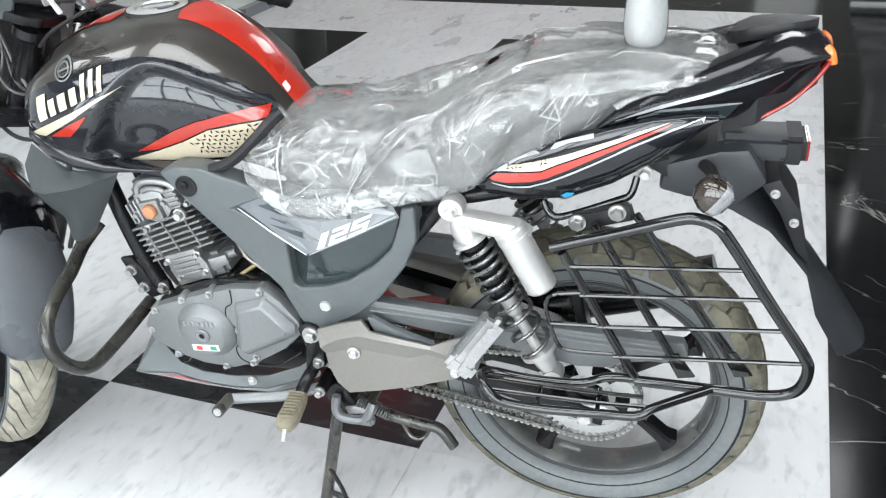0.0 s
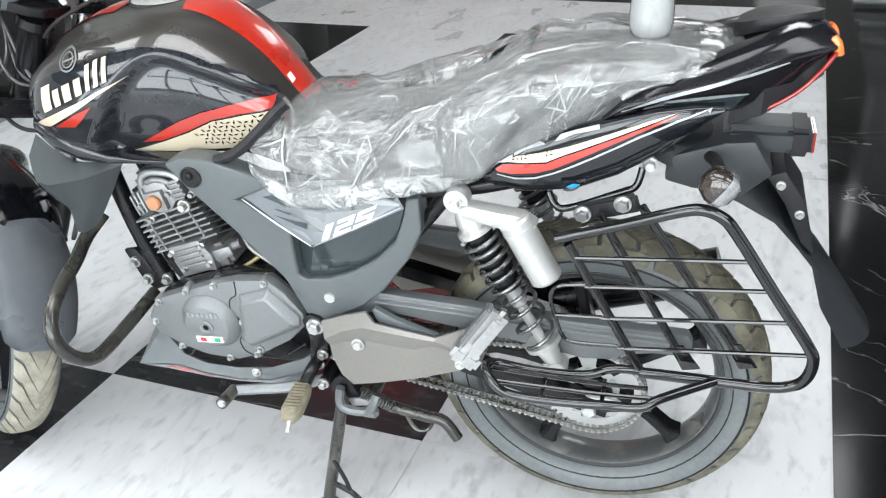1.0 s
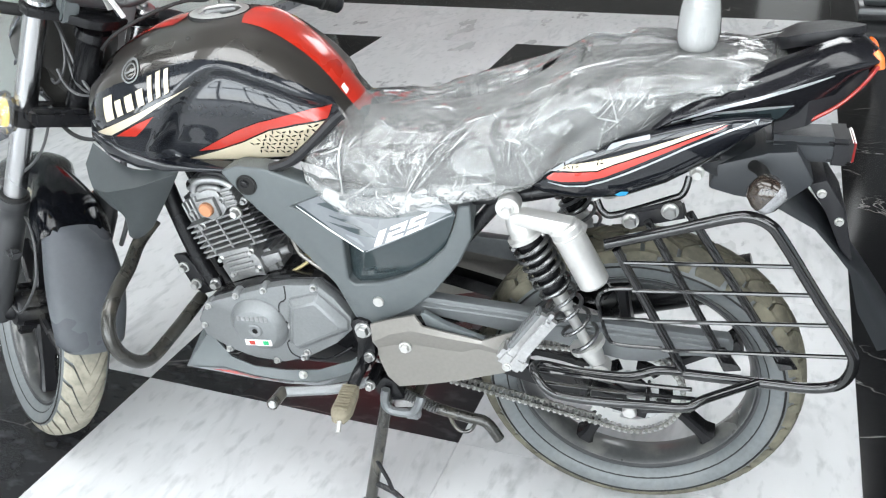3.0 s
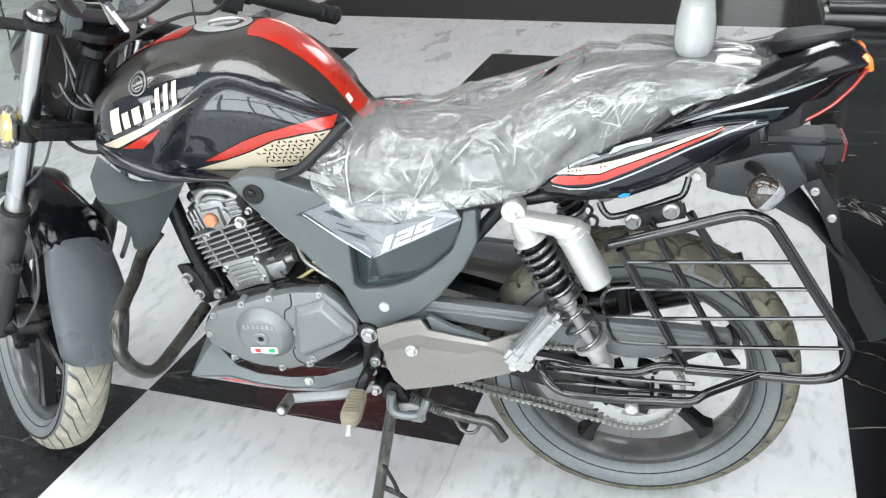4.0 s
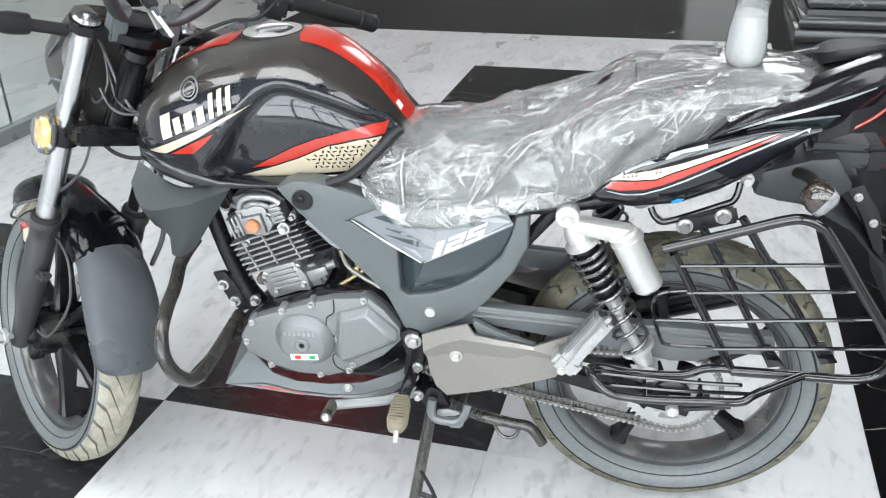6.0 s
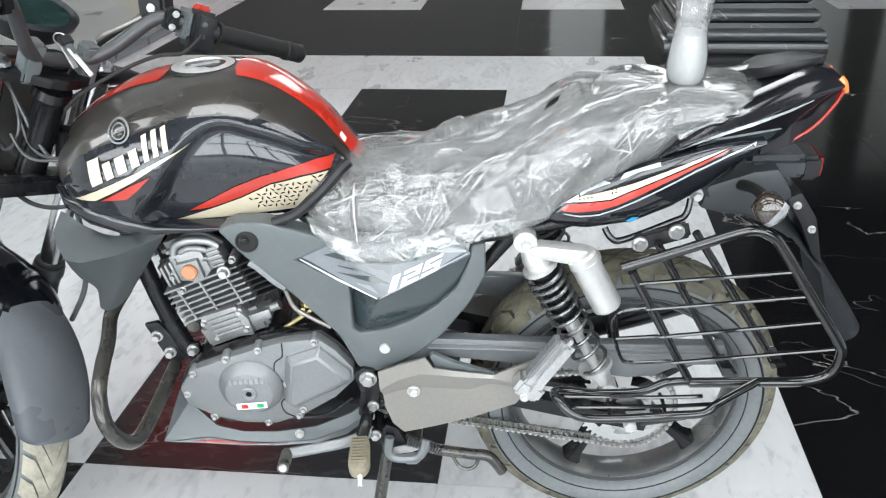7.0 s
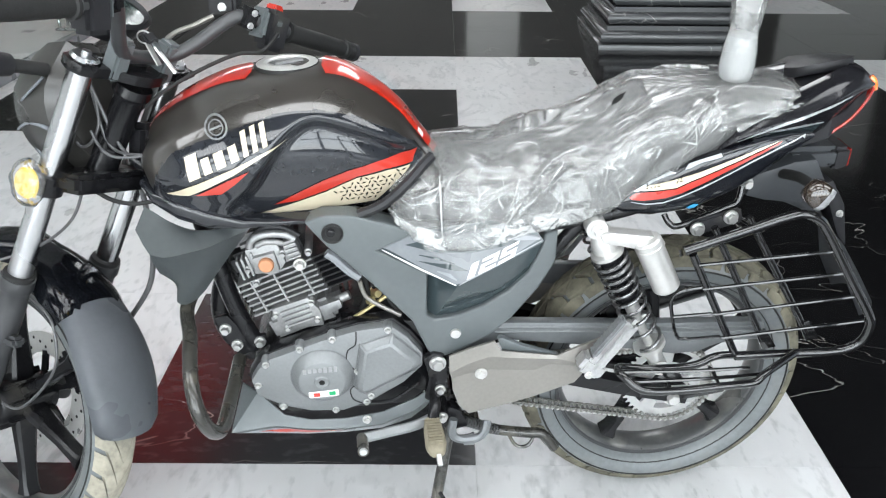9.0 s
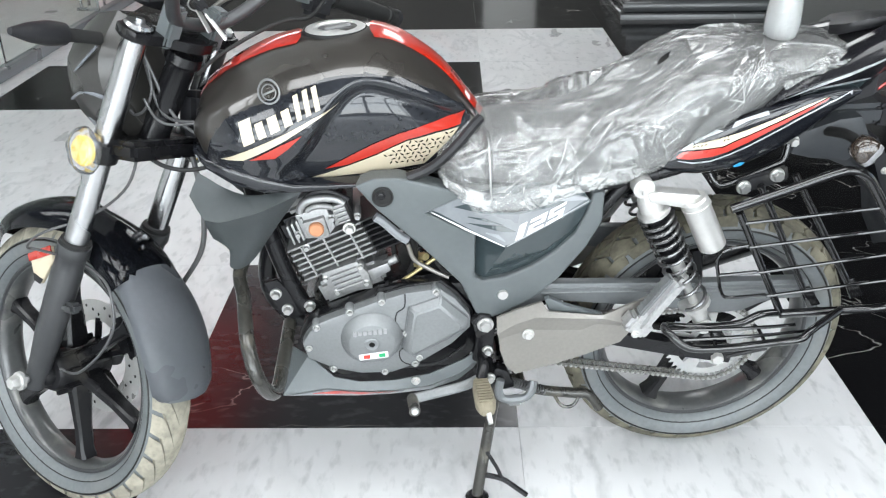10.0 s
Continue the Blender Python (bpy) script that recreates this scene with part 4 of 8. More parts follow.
    for x, zl, zu, y in ((0.004, 0.806, 0.82, 0.112), (0.035, 0.814, 0.853, 0.116), (0.08, 0.824, 0.874, 0.116), (0.14, 0.818, 0.893, 0.108), (0.2, 0.816, 0.913, 0.09), (0.245, 0.834, 0.924, 0.068), (0.28, 0.866, 0.92, 0.046), (0.296, 0.884, 0.908, 0.036)):
        h = zu - zl
        rows.append([Vector((x, s * max(0.0, y - 0.055), zu)), Vector((x, s * (y - 0.022), zu - 0.002)), Vector((x, s * (y - 0.005), zu - min(0.02, h * 0.3))), Vector((x, s * y, zu - min(0.032, h * 0.5))), Vector((x, s * (y - 0.012), zl + h * 0.3)), Vector((x, s * (y - 0.03), zl)), Vector((x, s * (y - 0.06) if y > 0.06 else 0, zl))])
    rings(upper, [smooth_path(r, 3) for r in rows])
    side_cowl = part("tail_cowl", upper, TAIL_BLACK, bike, "black gloss upper tail cowl", 45)
    if s < 0:
        ctree = tree_of(side_cowl)
        for line, wd in (([(0.03, 0.83), (0.08, 0.85), (0.163, 0.872), (0.2, 0.882), (0.236, 0.89)], 0.004), ([(0.062, 0.834), (0.087, 0.845), (0.14, 0.85), (0.19, 0.85)], 0.006), ([(0.08, 0.835), (0.12, 0.838), (0.154, 0.834)], 0.004)):
            part("silver_line", decal(strip(line, wd), ctree, 0.0016, step=0.01), SILVER_LINE, side_cowl, "thin silver line", 60)
        wedge = [(0.062, 0.836), (0.09, 0.842), (0.137, 0.849), (0.188, 0.85), (0.176, 0.83), (0.148, 0.811), (0.13, 0.822)]
        part("side_wedge", decal(wedge, ctree, 0.0012, step=0.012), PANEL_GREY, side_cowl, "slate grey wedge", 60)
        part("wedge_tab", decal([(0.056, 0.834), (0.06, 0.8405), (0.085, 0.8455), (0.083, 0.8395)], ctree, 0.004, step=0.012), PALE_GREY, side_cowl, "pale tab", 60)
centre = bmesh.new()
rows = []
for x, zt, zb, w in ((0.17, 0.88, 0.8, 0.07), (0.21, 0.9, 0.815, 0.075), (0.25, 0.908, 0.835, 0.05), (0.285, 0.9, 0.86, 0.034)):
    rows.append([Vector((x, -w, zb)), Vector((x, -w, zt - 0.012)), Vector((x, -w * 0.6, zt)), Vector((x, w * 0.6, zt)), Vector((x, w, zt - 0.012)), Vector((x, w, zb))])
rings(centre, rows)
part("tail_centre", centre, PLASTIC_DARK, bike)
lamp = bmesh.new()
rows = []
for x, z, w, th in ((0.276, 0.914, 0.022, 0.003), (0.287, 0.911, 0.025, 0.004), (0.296, 0.902, 0.028, 0.005), (0.3, 0.891, 0.028, 0.006), (0.289, 0.87, 0.028, 0.007), (0.264, 0.845, 0.026, 0.006), (0.234, 0.817, 0.022, 0.005)):
    rows.append([Vector((x - th, -w, z)), Vector((x, -w * 0.98, z)), Vector((x + 0.004, 0, z + 0.002)), Vector((x, w * 0.98, z)), Vector((x - th, w, z)), Vector((x - th, 0, z))])
rings(lamp, rows)
for s in (-1, 1):
    tube([(0.205, s * 0.07, 0.816), (0.25, s * 0.06, 0.842), (0.282, s * 0.045, 0.872), (0.298, s * 0.03, 0.892)], 0.003, 8, 4, bm=lamp)
lamp = part("tail_lamp", lamp, LENS_RED, bike, "red wrap-round tail lamp with orange corners", 50)
for s in (-1, 1):
    part("indicator_lens", tube([(0.289, s * 0.025, 0.907), (0.296, s * 0.028, 0.9), (0.3, s * 0.028, 0.886)], 0.0065, 10, 5), LENS_ORANGE, lamp, "orange corner lens")
wing = bmesh.new()
rows = []
for x, y0, y1, z in ((0.165, 0.05, 0.09, 0.885), (0.18, 0.02, 0.105, 0.895), (0.2, 0.005, 0.106, 0.905), (0.24, 0.0, 0.095, 0.913), (0.27, 0.01, 0.075, 0.915), (0.282, 0.025, 0.055, 0.914)):
    rows.append([Vector((x, y0, z + 0.016)), Vector((x, (y0 + y1) / 2, z + 0.012)), Vector((x, y1, z)), Vector((x, (y0 + y1) / 2, z - 0.012)), Vector((x, y0, z - 0.002))])
rings(wing, [smooth_path(r + [r[0]], 2)[:-1] for r in rows])
part("grab_rail", wing, PLASTIC_DARK, bike, "broad black moulded grab rail", 50)

# -- rear mudguard, reflector bar, rear indicators --
mud = bmesh.new()
rows = []
# lip, crown and half width, from the seat down to the flap
for xe, ze, xc, zc, w in ((0.06, 0.742, 0.1, 0.765, 0.058), (0.1, 0.722, 0.15, 0.757, 0.06), (0.15, 0.694, 0.19, 0.723, 0.06), (0.1956, 0.674, 0.22, 0.694, 0.06), (0.2508, 0.6416, 0.258, 0.65, 0.057), (0.2871, 0.6005, 0.292, 0.606, 0.055), (0.312, 0.57, 0.332, 0.562, 0.055), (0.333, 0.502, 0.372, 0.505, 0.058), (0.375, 0.43, 0.415, 0.44, 0.058)):
    rows.append([Vector((xe, -w, ze)), Vector((xe * 0.45 + xc * 0.55, -w * 0.9, ze * 0.45 + zc * 0.55)), Vector((xc, -w * 0.5, zc)), Vector((xc + 0.003, 0, zc + 0.003)), Vector((xc, w * 0.5, zc)), Vector((xe * 0.45 + xc * 0.55, w * 0.9, ze * 0.45 + zc * 0.55)), Vector((xe, w, ze))])
rings(mud, [smooth_path(r, 3) for r in rows], closed=False)
bmesh.ops.solidify(mud, geom=mud.faces[:], thickness=0.004)
mudguard = part("rear_mudguard", mud, UNDERTAIL_GREY, bike, "black plastic rear mudguard", 40)
holder = part("plate_holder", prism([(0.232, 0.712), (0.256, 0.722), (0.29, 0.672), (0.314, 0.584), (0.292, 0.606), (0.262, 0.668)], -0.05, 0.05, 0.004), PLASTIC_DARK, mudguard, "satin black plate holder")
for x, z in ((0.252, 0.7), (0.283, 0.655)):
    part("holder_bolt", disc_bolt((x, -0.05, z), 0.005, 0.008, (0, -1, 0)), SILVER, holder)
arm = prism([(0.09, 0.70), (0.1, 0.742), (0.17, 0.765), (0.21, 0.77), (0.24, 0.72), (0.20, 0.68), (0.13, 0.69)], -0.06, 0.06, 0.008)
part("under_tail", arm, UNDERTAIL_GREY, bike)
reflector = part("reflector_bar", box(0.222, 0, 0.758, 0.11, 0.066, 0.04, 0.01), UNDERTAIL_GREY, bike, "flat black reflector housing with a red end")
part("reflector_band", box(0.27, 0, 0.757, 0.034, 0.069, 0.043, 0.007), PLASTIC_DARK, reflector)
part("reflector_lens", box(0.288, 0, 0.757, 0.005, 0.056, 0.034, 0.002), LENS_RED, reflector, "red reflector")
for s in (-1, 1):
    stalk = tube([(0.15, s * 0.05, 0.74), (0.16, s * 0.1, 0.755), (0.165, s * 0.14, 0.758)], 0.009, 10, 4)
    sig = part("rear_indicator", stalk, RUBBER, bike, "black rear indicator with a smoked lens")
    pod = Matrix.Translation((0.166, s * 0.165, 0.752)) @ Matrix.Rotation(radians(35), 4, "Y") @ Matrix.Scale(0.82, 4)
    body = rings(bmesh.new(), [[Vector((x, y * w_, z * h_)) for y, z in ((-1, -0.6), (-0.7, -1), (0.7, -1), (1, -0.6), (1, 0.6), (0.7, 1), (-0.7, 1), (-1, 0.6))] for x, w_, h_ in ((-0.034, 0.006, 0.008), (-0.028, 0.016, 0.02), (-0.012, 0.024, 0.027), (0.0, 0.025, 0.028))])
    bmesh.ops.transform(body, matrix=pod, verts=body.verts)
    part("indicator_body", body, INDICATOR_BROWN, sig, "", 60)
    glass = rings(bmesh.new(), [[Vector((x, y * w_, z * h_)) for y, z in ((-1, -0.6), (-0.7, -1), (0.7, -1), (1, -0.6), (1, 0.6), (0.7, 1), (-0.7, 1), (-1, 0.6))] for x, w_, h_ in ((0.0, 0.0245, 0.0275), (0.014, 0.023, 0.026), (0.024, 0.014, 0.018))])
    bmesh.ops.transform(glass, matrix=pod, verts=glass.verts)
    part("indicator_lens", glass, LENS_CLEAR, sig, "clear ribbed lens", 60)

# -- wheels --
def tyre_profile(R, w, rim):
    return [(rim, -w * 0.48), (rim + 0.012, -w * 0.8), (rim + (R - rim) * 0.4, -w * 0.98), (rim + (R - rim) * 0.62, -w), (R - 0.022, -w * 0.9), (R - 0.010, -w * 0.68), (R - 0.003, -w * 0.35), (R - 0.001, 0), (R - 0.003, w * 0.35), (R - 0.010, w * 0.68), (R - 0.022, w * 0.9), (rim + (R - rim) * 0.62, w), (rim + (R - rim) * 0.4, w * 0.98), (rim + 0.012, w * 0.8), (rim, w * 0.48), (rim - 0.004, 0)]


def crown(R, w, phi):
    """A point of the tread, phi from -1 to 1 across it: radius, depth."""
    y = w * 0.93 * math.sin(phi * 1.25) / math.sin(1.25)
    return R - 0.030 * abs(phi) ** 2.6, y


def tread(R, w, c, steps, cells, lift, bm):
    """Raised blocks: cells are outlines in (step, across), cut fine so that they follow the tyre."""
    flat = bmesh.new()
    for cell in cells:
        flat.faces.new([flat.verts.new((u, phi, 0)) for u, phi in cell])
    for k in range(-6, 9):
        bmesh.ops.bisect_plane(flat, geom=flat.verts[:] + flat.edges[:] + flat.faces[:], plane_co=(k * 0.25, 0, 0), plane_no=(1, 0, 0))
    for k in range(-3, 4):
        bmesh.ops.bisect_plane(flat, geom=flat.verts[:] + flat.edges[:] + flat.faces[:], plane_co=(0, k * 0.25, 0), plane_no=(0, 1, 0))
    flat.verts.ensure_lookup_table()
    faces = [[v.index for v in f.verts] for f in flat.faces]
    flat.verts.index_update()
    faces = [[v.index for v in f.verts] for f in flat.faces]
    edges = [[v.index for v in e.verts] for e in flat.edges if len(e.link_faces) == 1]
    co = [(v.co.x, v.co.y) for v in flat.verts]
    flat.free()
    for k in range(steps):
        top, low = [], []
        for u, phi in co:
            t = 2 * math.pi * (k + u) / steps
            r, y = crown(R, w, phi)
            for lst, rr in ((top, r + lift), (low, r - 0.008)):
                lst.append(bm.verts.new((c[0] + rr * math.cos(t), c[1] + y, c[2] + rr * math.sin(t))))
        for f in faces:
            bm.faces.new([top[i] for i in f])
        for i, j in edges:
            bm.faces.new((top[i], top[j], low[j], low[i]))
    return bm


def wheel(name, c, R, w, rim, spokes, first, label, place, hub_w, cells, steps, tread_mat, spin):
    """Cast wheel: rim with spokes and hub, tyre with sidewall, tread blocks and a raised line."""
    prof = [(rim + 0.006, -w * 0.52), (rim - 0.005, -w * 0.54), (rim - 0.008, -w * 0.48), (rim - 0.011, -w * 0.35), (rim - 0.014, -w * 0.15), (rim - 0.014, w * 0.15), (rim - 0.011, w * 0.35), (rim - 0.008, w * 0.48), (rim - 0.005, w * 0.54), (rim + 0.006, w * 0.52)]
    hoop = place(lathe(prof, c, (0, 1, 0), 72, closed=True))
    wh = part(name, hoop, RIM_BLACK, bike, label, 30)
    ty = part("tyre", place(lathe(tyre_profile(R - 0.005, w, rim), c, (0, 1, 0), 96, closed=True)), SIDEWALL, wh, "dusty black tyre", 40)
    for s in (-1, 1):
        for rr, hh in ((rim + 0.017, 0.83), (rim + (R - rim) * 0.55, 1.0)):
            ring = lathe([(rr - 0.002, s * w * hh), (rr, s * (w * hh + 0.0022)), (rr + 0.002, s * w * hh)], c, (0, 1, 0), 72, closed=True)
            part("sidewall_line", place(ring), RUBBER, ty)
        lip = lathe([(rim - 0.004, s * w * 0.53), (rim - 0.001, s * (w * 0.55 + 0.003)), (rim + 0.003, s * (w * 0.55 + 0.003)), (rim + 0.006, s * w * 0.53)], c, (0, 1, 0), 96, closed=True)
        part("rim_lip", place(lip), SLIDER_GREY, wh, "worn grey rim edge")
    blocks = part("tread", place(tread(R, w, c, steps, cells, 0.0025 if R > 0.2857 else 0.001, bmesh.new())), tread_mat, ty, "dust-covered tread blocks", 30)
    blocks["kind"] = "stuff"
    for k in range(spokes):
        t = radians(first + 360 * k / spokes)
        d, n = Vector((math.cos(t), 0, math.sin(t))), Vector((-math.sin(t), 0, math.cos(t)))
        sp = bmesh.new()
        rows = []
        for r, hw, hy in ((0.025, 0.013, hub_w * 0.42), (0.08, 0.0105, hub_w * 0.34), (rim * 0.62, 0.0095, w * 0.36), (rim - 0.035, 0.011, w * 0.36), (rim - 0.018, 0.018, w * 0.4)):
            o = Vector(c) + d * r
            rows.append([o + n * a * hw + Vector((0, b * hy, 0)) for a, b in ((-1, -0.7), (-0.6, -1), (0.6, -1), (1, -0.7), (1, 0.7), (0.6, 1), (-0.6, 1), (-1, 0.7))])
        rings(sp, rows)
        part("spoke", place(sp), BLACK_SATIN, wh, "", 30)
    hub = lathe([(0, -hub_w), (0.016, -hub_w), (0.02, -hub_w * 0.8), (0.026, -hub_w * 0.72), (0.036, -hub_w * 0.5), (0.036, hub_w * 0.5), (0.026, hub_w * 0.72), (0.02, hub_w * 0.8), (0.016, hub_w), (0, hub_w)], c, (0, 1, 0), 28)
    part("hub", place(hub), BLACK_SATIN, wh)
    return wh


RC, RR, RW = (0.0, 0.0, 0.2898), 0.2898, 0.0555
g = 0.065
rear_cells = []
for s in (-1, 1):
    rear_cells.append([(0.02, s * 0.03), (0.5 - g, s * 0.34), (0.98 - g, s * 0.03)] if s > 0 else [(0.98 - g, s * 0.03), (0.5 - g, s * 0.34), (0.02, s * 0.03)])
    q = [(0.0 + g, s * 0.1), (0.5 - g, s * 0.42), (0.5 - g, s * 0.64), (0.04, s * 0.68), (-0.5 + g, s * 0.64), (-0.5 + g, s * 0.42)]
    rear_cells.append(q if s > 0 else q[::-1])
    q = [(0.06, s * 0.76), (0.5 - g, s * 0.71), (0.94, s * 0.76), (0.9, s * 1.0), (0.1, s * 1.0)]
    rear_cells.append(q if s > 0 else q[::-1])
rear = wheel("rear_wheel", RC, RR, RW, 0.214, 5, 100, "black cast rear wheel with a dusty block-tread tyre", lambda b: b, 0.075, rear_cells, 30, TREAD, 0)
FC, FR, FW = (-1.2559, 0.0, 0.2856), 0.2856, 0.046
front_cells = []
for s in (-1, 1):
    for a, b in ((0.0, 0.489), (0.5, 0.989)):
        q = [(a, s * 0.0), (b, s * 0.0), (b + 0.7, s * 0.6), (b + 0.78, s * 1.0), (a + 0.86, s * 1.0), (a + 0.78, s * 0.6)]
        front_cells.append(q if s > 0 else q[::-1])
front = wheel("front_wheel", FC, FR, FW, 0.214, 6, 35, "black cast front wheel with a dusty road tyre", steered, 0.062, front_cells, 17, TREAD_FRONT, 0)
# brake disc on the far side of the front wheel
disc = bmesh.new()
lathe([(0.075, 0.052), (0.118, 0.052), (0.118, 0.056), (0.075, 0.056)], FC, (0, 1, 0), 60, disc, closed=True)
# flat black dots laid on the disc for the dark inside drilled holes
holes = bmesh.new()
for k in range(36):
    t = 2 * math.pi * k / 36
    r = 0.088 + 0.009 * (k % 3)
    lathe([(0, 0), (0.0034, 0)], (FC[0] + r * math.cos(t), 0.0512, FC[2] + r * math.sin(t)), (0, -1, 0), 8, holes)
disc = part("brake_disc", steered(disc), SILVER, front, "steel brake disc with black dots drawn for holes")
part("disc_holes", steered(holes), RUBBER, disc)
for k in range(5):
    t = radians(20 + 72 * k)
    part("disc_arm", steered(tube([(FC[0] + 0.04 * math.cos(t), 0.05, FC[2] + 0.04 * math.sin(t)), (FC[0] + 0.08 * math.cos(t), 0.054, FC[2] + 0.08 * math.sin(t))], 0.007, 8, 2)), BLACK_SATIN, disc)
caliper = box(FC[0] + 0.085, 0.06, FC[2] + 0.06, 0.05, 0.05, 0.085, 0.012, Matrix.Rotation(radians(-30), 4, "Y"))
part("brake_caliper", steered(caliper), BLACK_SATIN, front)
# rear sprocket and chain
SC, SY = (0.0, 0.3), -0.072
spr = bmesh.new()
N = 44
bands = []
for r, tooth in ((0.03, 0), (0.046, 0), (0.07, 0), (0.083, 0), (0.086, 0.007)):
    ring = []
    for k in range(N):
        for dr, dt in ((0.0, -0.34), (1, -0.1), (1, 0.1), (0.0, 0.34)):
            t = 2 * math.pi * (k + dt) / N
            ring.append(spr.verts.new((SC[0] + (r + tooth * dr) * math.cos(t), SY, SC[1] + (r + tooth * dr) * math.sin(t))))
    bands.append(ring)
for b in range(4):
    for k in range(4 * N):
        if b == 1 and (k + 14) % 35 < 22:
            continue
        j = (k + 1) % (4 * N)
        spr.faces.new((bands[b + 1][k], bands[b + 1][j], bands[b][j], bands[b][k]))
bmesh.ops.solidify(spr, geom=spr.faces[:], thickness=-0.005)
sprocket = part("sprocket", spr, SPROCKET_STEEL, rear, "bright steel sprocket with fine teeth and openings", 20)
part("drum_plate", lathe([(0, 0.0), (0.024, 0.0), (0.034, 0.006), (0.036, 0.014), (0.036, 0.05)], (0, -0.085, RC[2]), (0, 1, 0), 32), BLACK_SATIN, rear)
for k in range(5):
    t = radians(30 + 72 * k)
    part("sprocket_bolt", disc_bolt((SC[0] + 0.039 * math.cos(t), SY - 0.003, SC[1] + 0.039 * math.sin(t)), 0.005, 0.007), ALLOY, sprocket)


def loop_path(cx0, cz0, r0, cx1, cz1, r1, n):
    """A belt line round two circles, n points evenly along it."""
    d = Vector((cx1 - cx0, cz1 - cz0))
    a = math.atan2(d.y, d.x)
    b = math.acos((r0 - r1) / d.length)
    line = []
    for k in range(25):
        t = a + b + (2 * math.pi - 2 * b) * k / 24
        line.append(Vector((cx0 + r0 * math.cos(t), cz0 + r0 * math.sin(t))))
    for k in range(25):
        t = a - b + 2 * b * k / 24
        line.append(Vector((cx1 + r1 * math.cos(t), cz1 + r1 * math.sin(t))))
    line.append(line[0])
    length = [0.0]
    for p, q in zip(line, line[1:]):
        length.append(length[-1] + (q - p).length)
    out, i = [], 0
    for k in range(n):
        s = length[-1] * k / n
        while length[i + 1] < s:
            i += 1
        u = (s - length[i]) / max(1e-9, length[i + 1] - length[i])
        out.append(line[i].lerp(line[i + 1], u))
    return out


links = loop_path(SC[0], SC[1], 0.088, -0.46, 0.335, 0.033, 120)
chain_bm = bmesh.new()
for k in range(120):
    p, q = links[k], links[(k + 1) % 120]
    d = (q - p).normalized()
    nrm = Vector((-d.y, d.x))
    off = 0.0085 if k % 2 else 0.0065
    for s in (-1, 1):
        ring = []
        for e, lo in ((p, -1), (q, 1)):
            for a in (-60, 0, 60):
                v = d * (lo * 0.005 * math.cos(radians(a))) + nrm * (0.005 * math.sin(radians(a)) * lo)
                ring.append((e.x + v.x, e.y + v.y))
        prism(ring, SY - 0.0025 + s * off, SY - 0.0025 + s * (off + 0.002), 0, bm=chain_bm)
chain = part("drive_chain", chain_bm, CHAIN_STEEL, bike, "oily steel drive chain", 0)
for p in links:
    pin = lathe([(0, 0.014), (0.0026, 0.014), (0.0032, 0.0125), (0.0032, -0.01)], (p.x, SY - 0.0025, p.y), (0, -1, 0), 8)
    part("chain_pin", pin, BOLT, chain, "", 30)

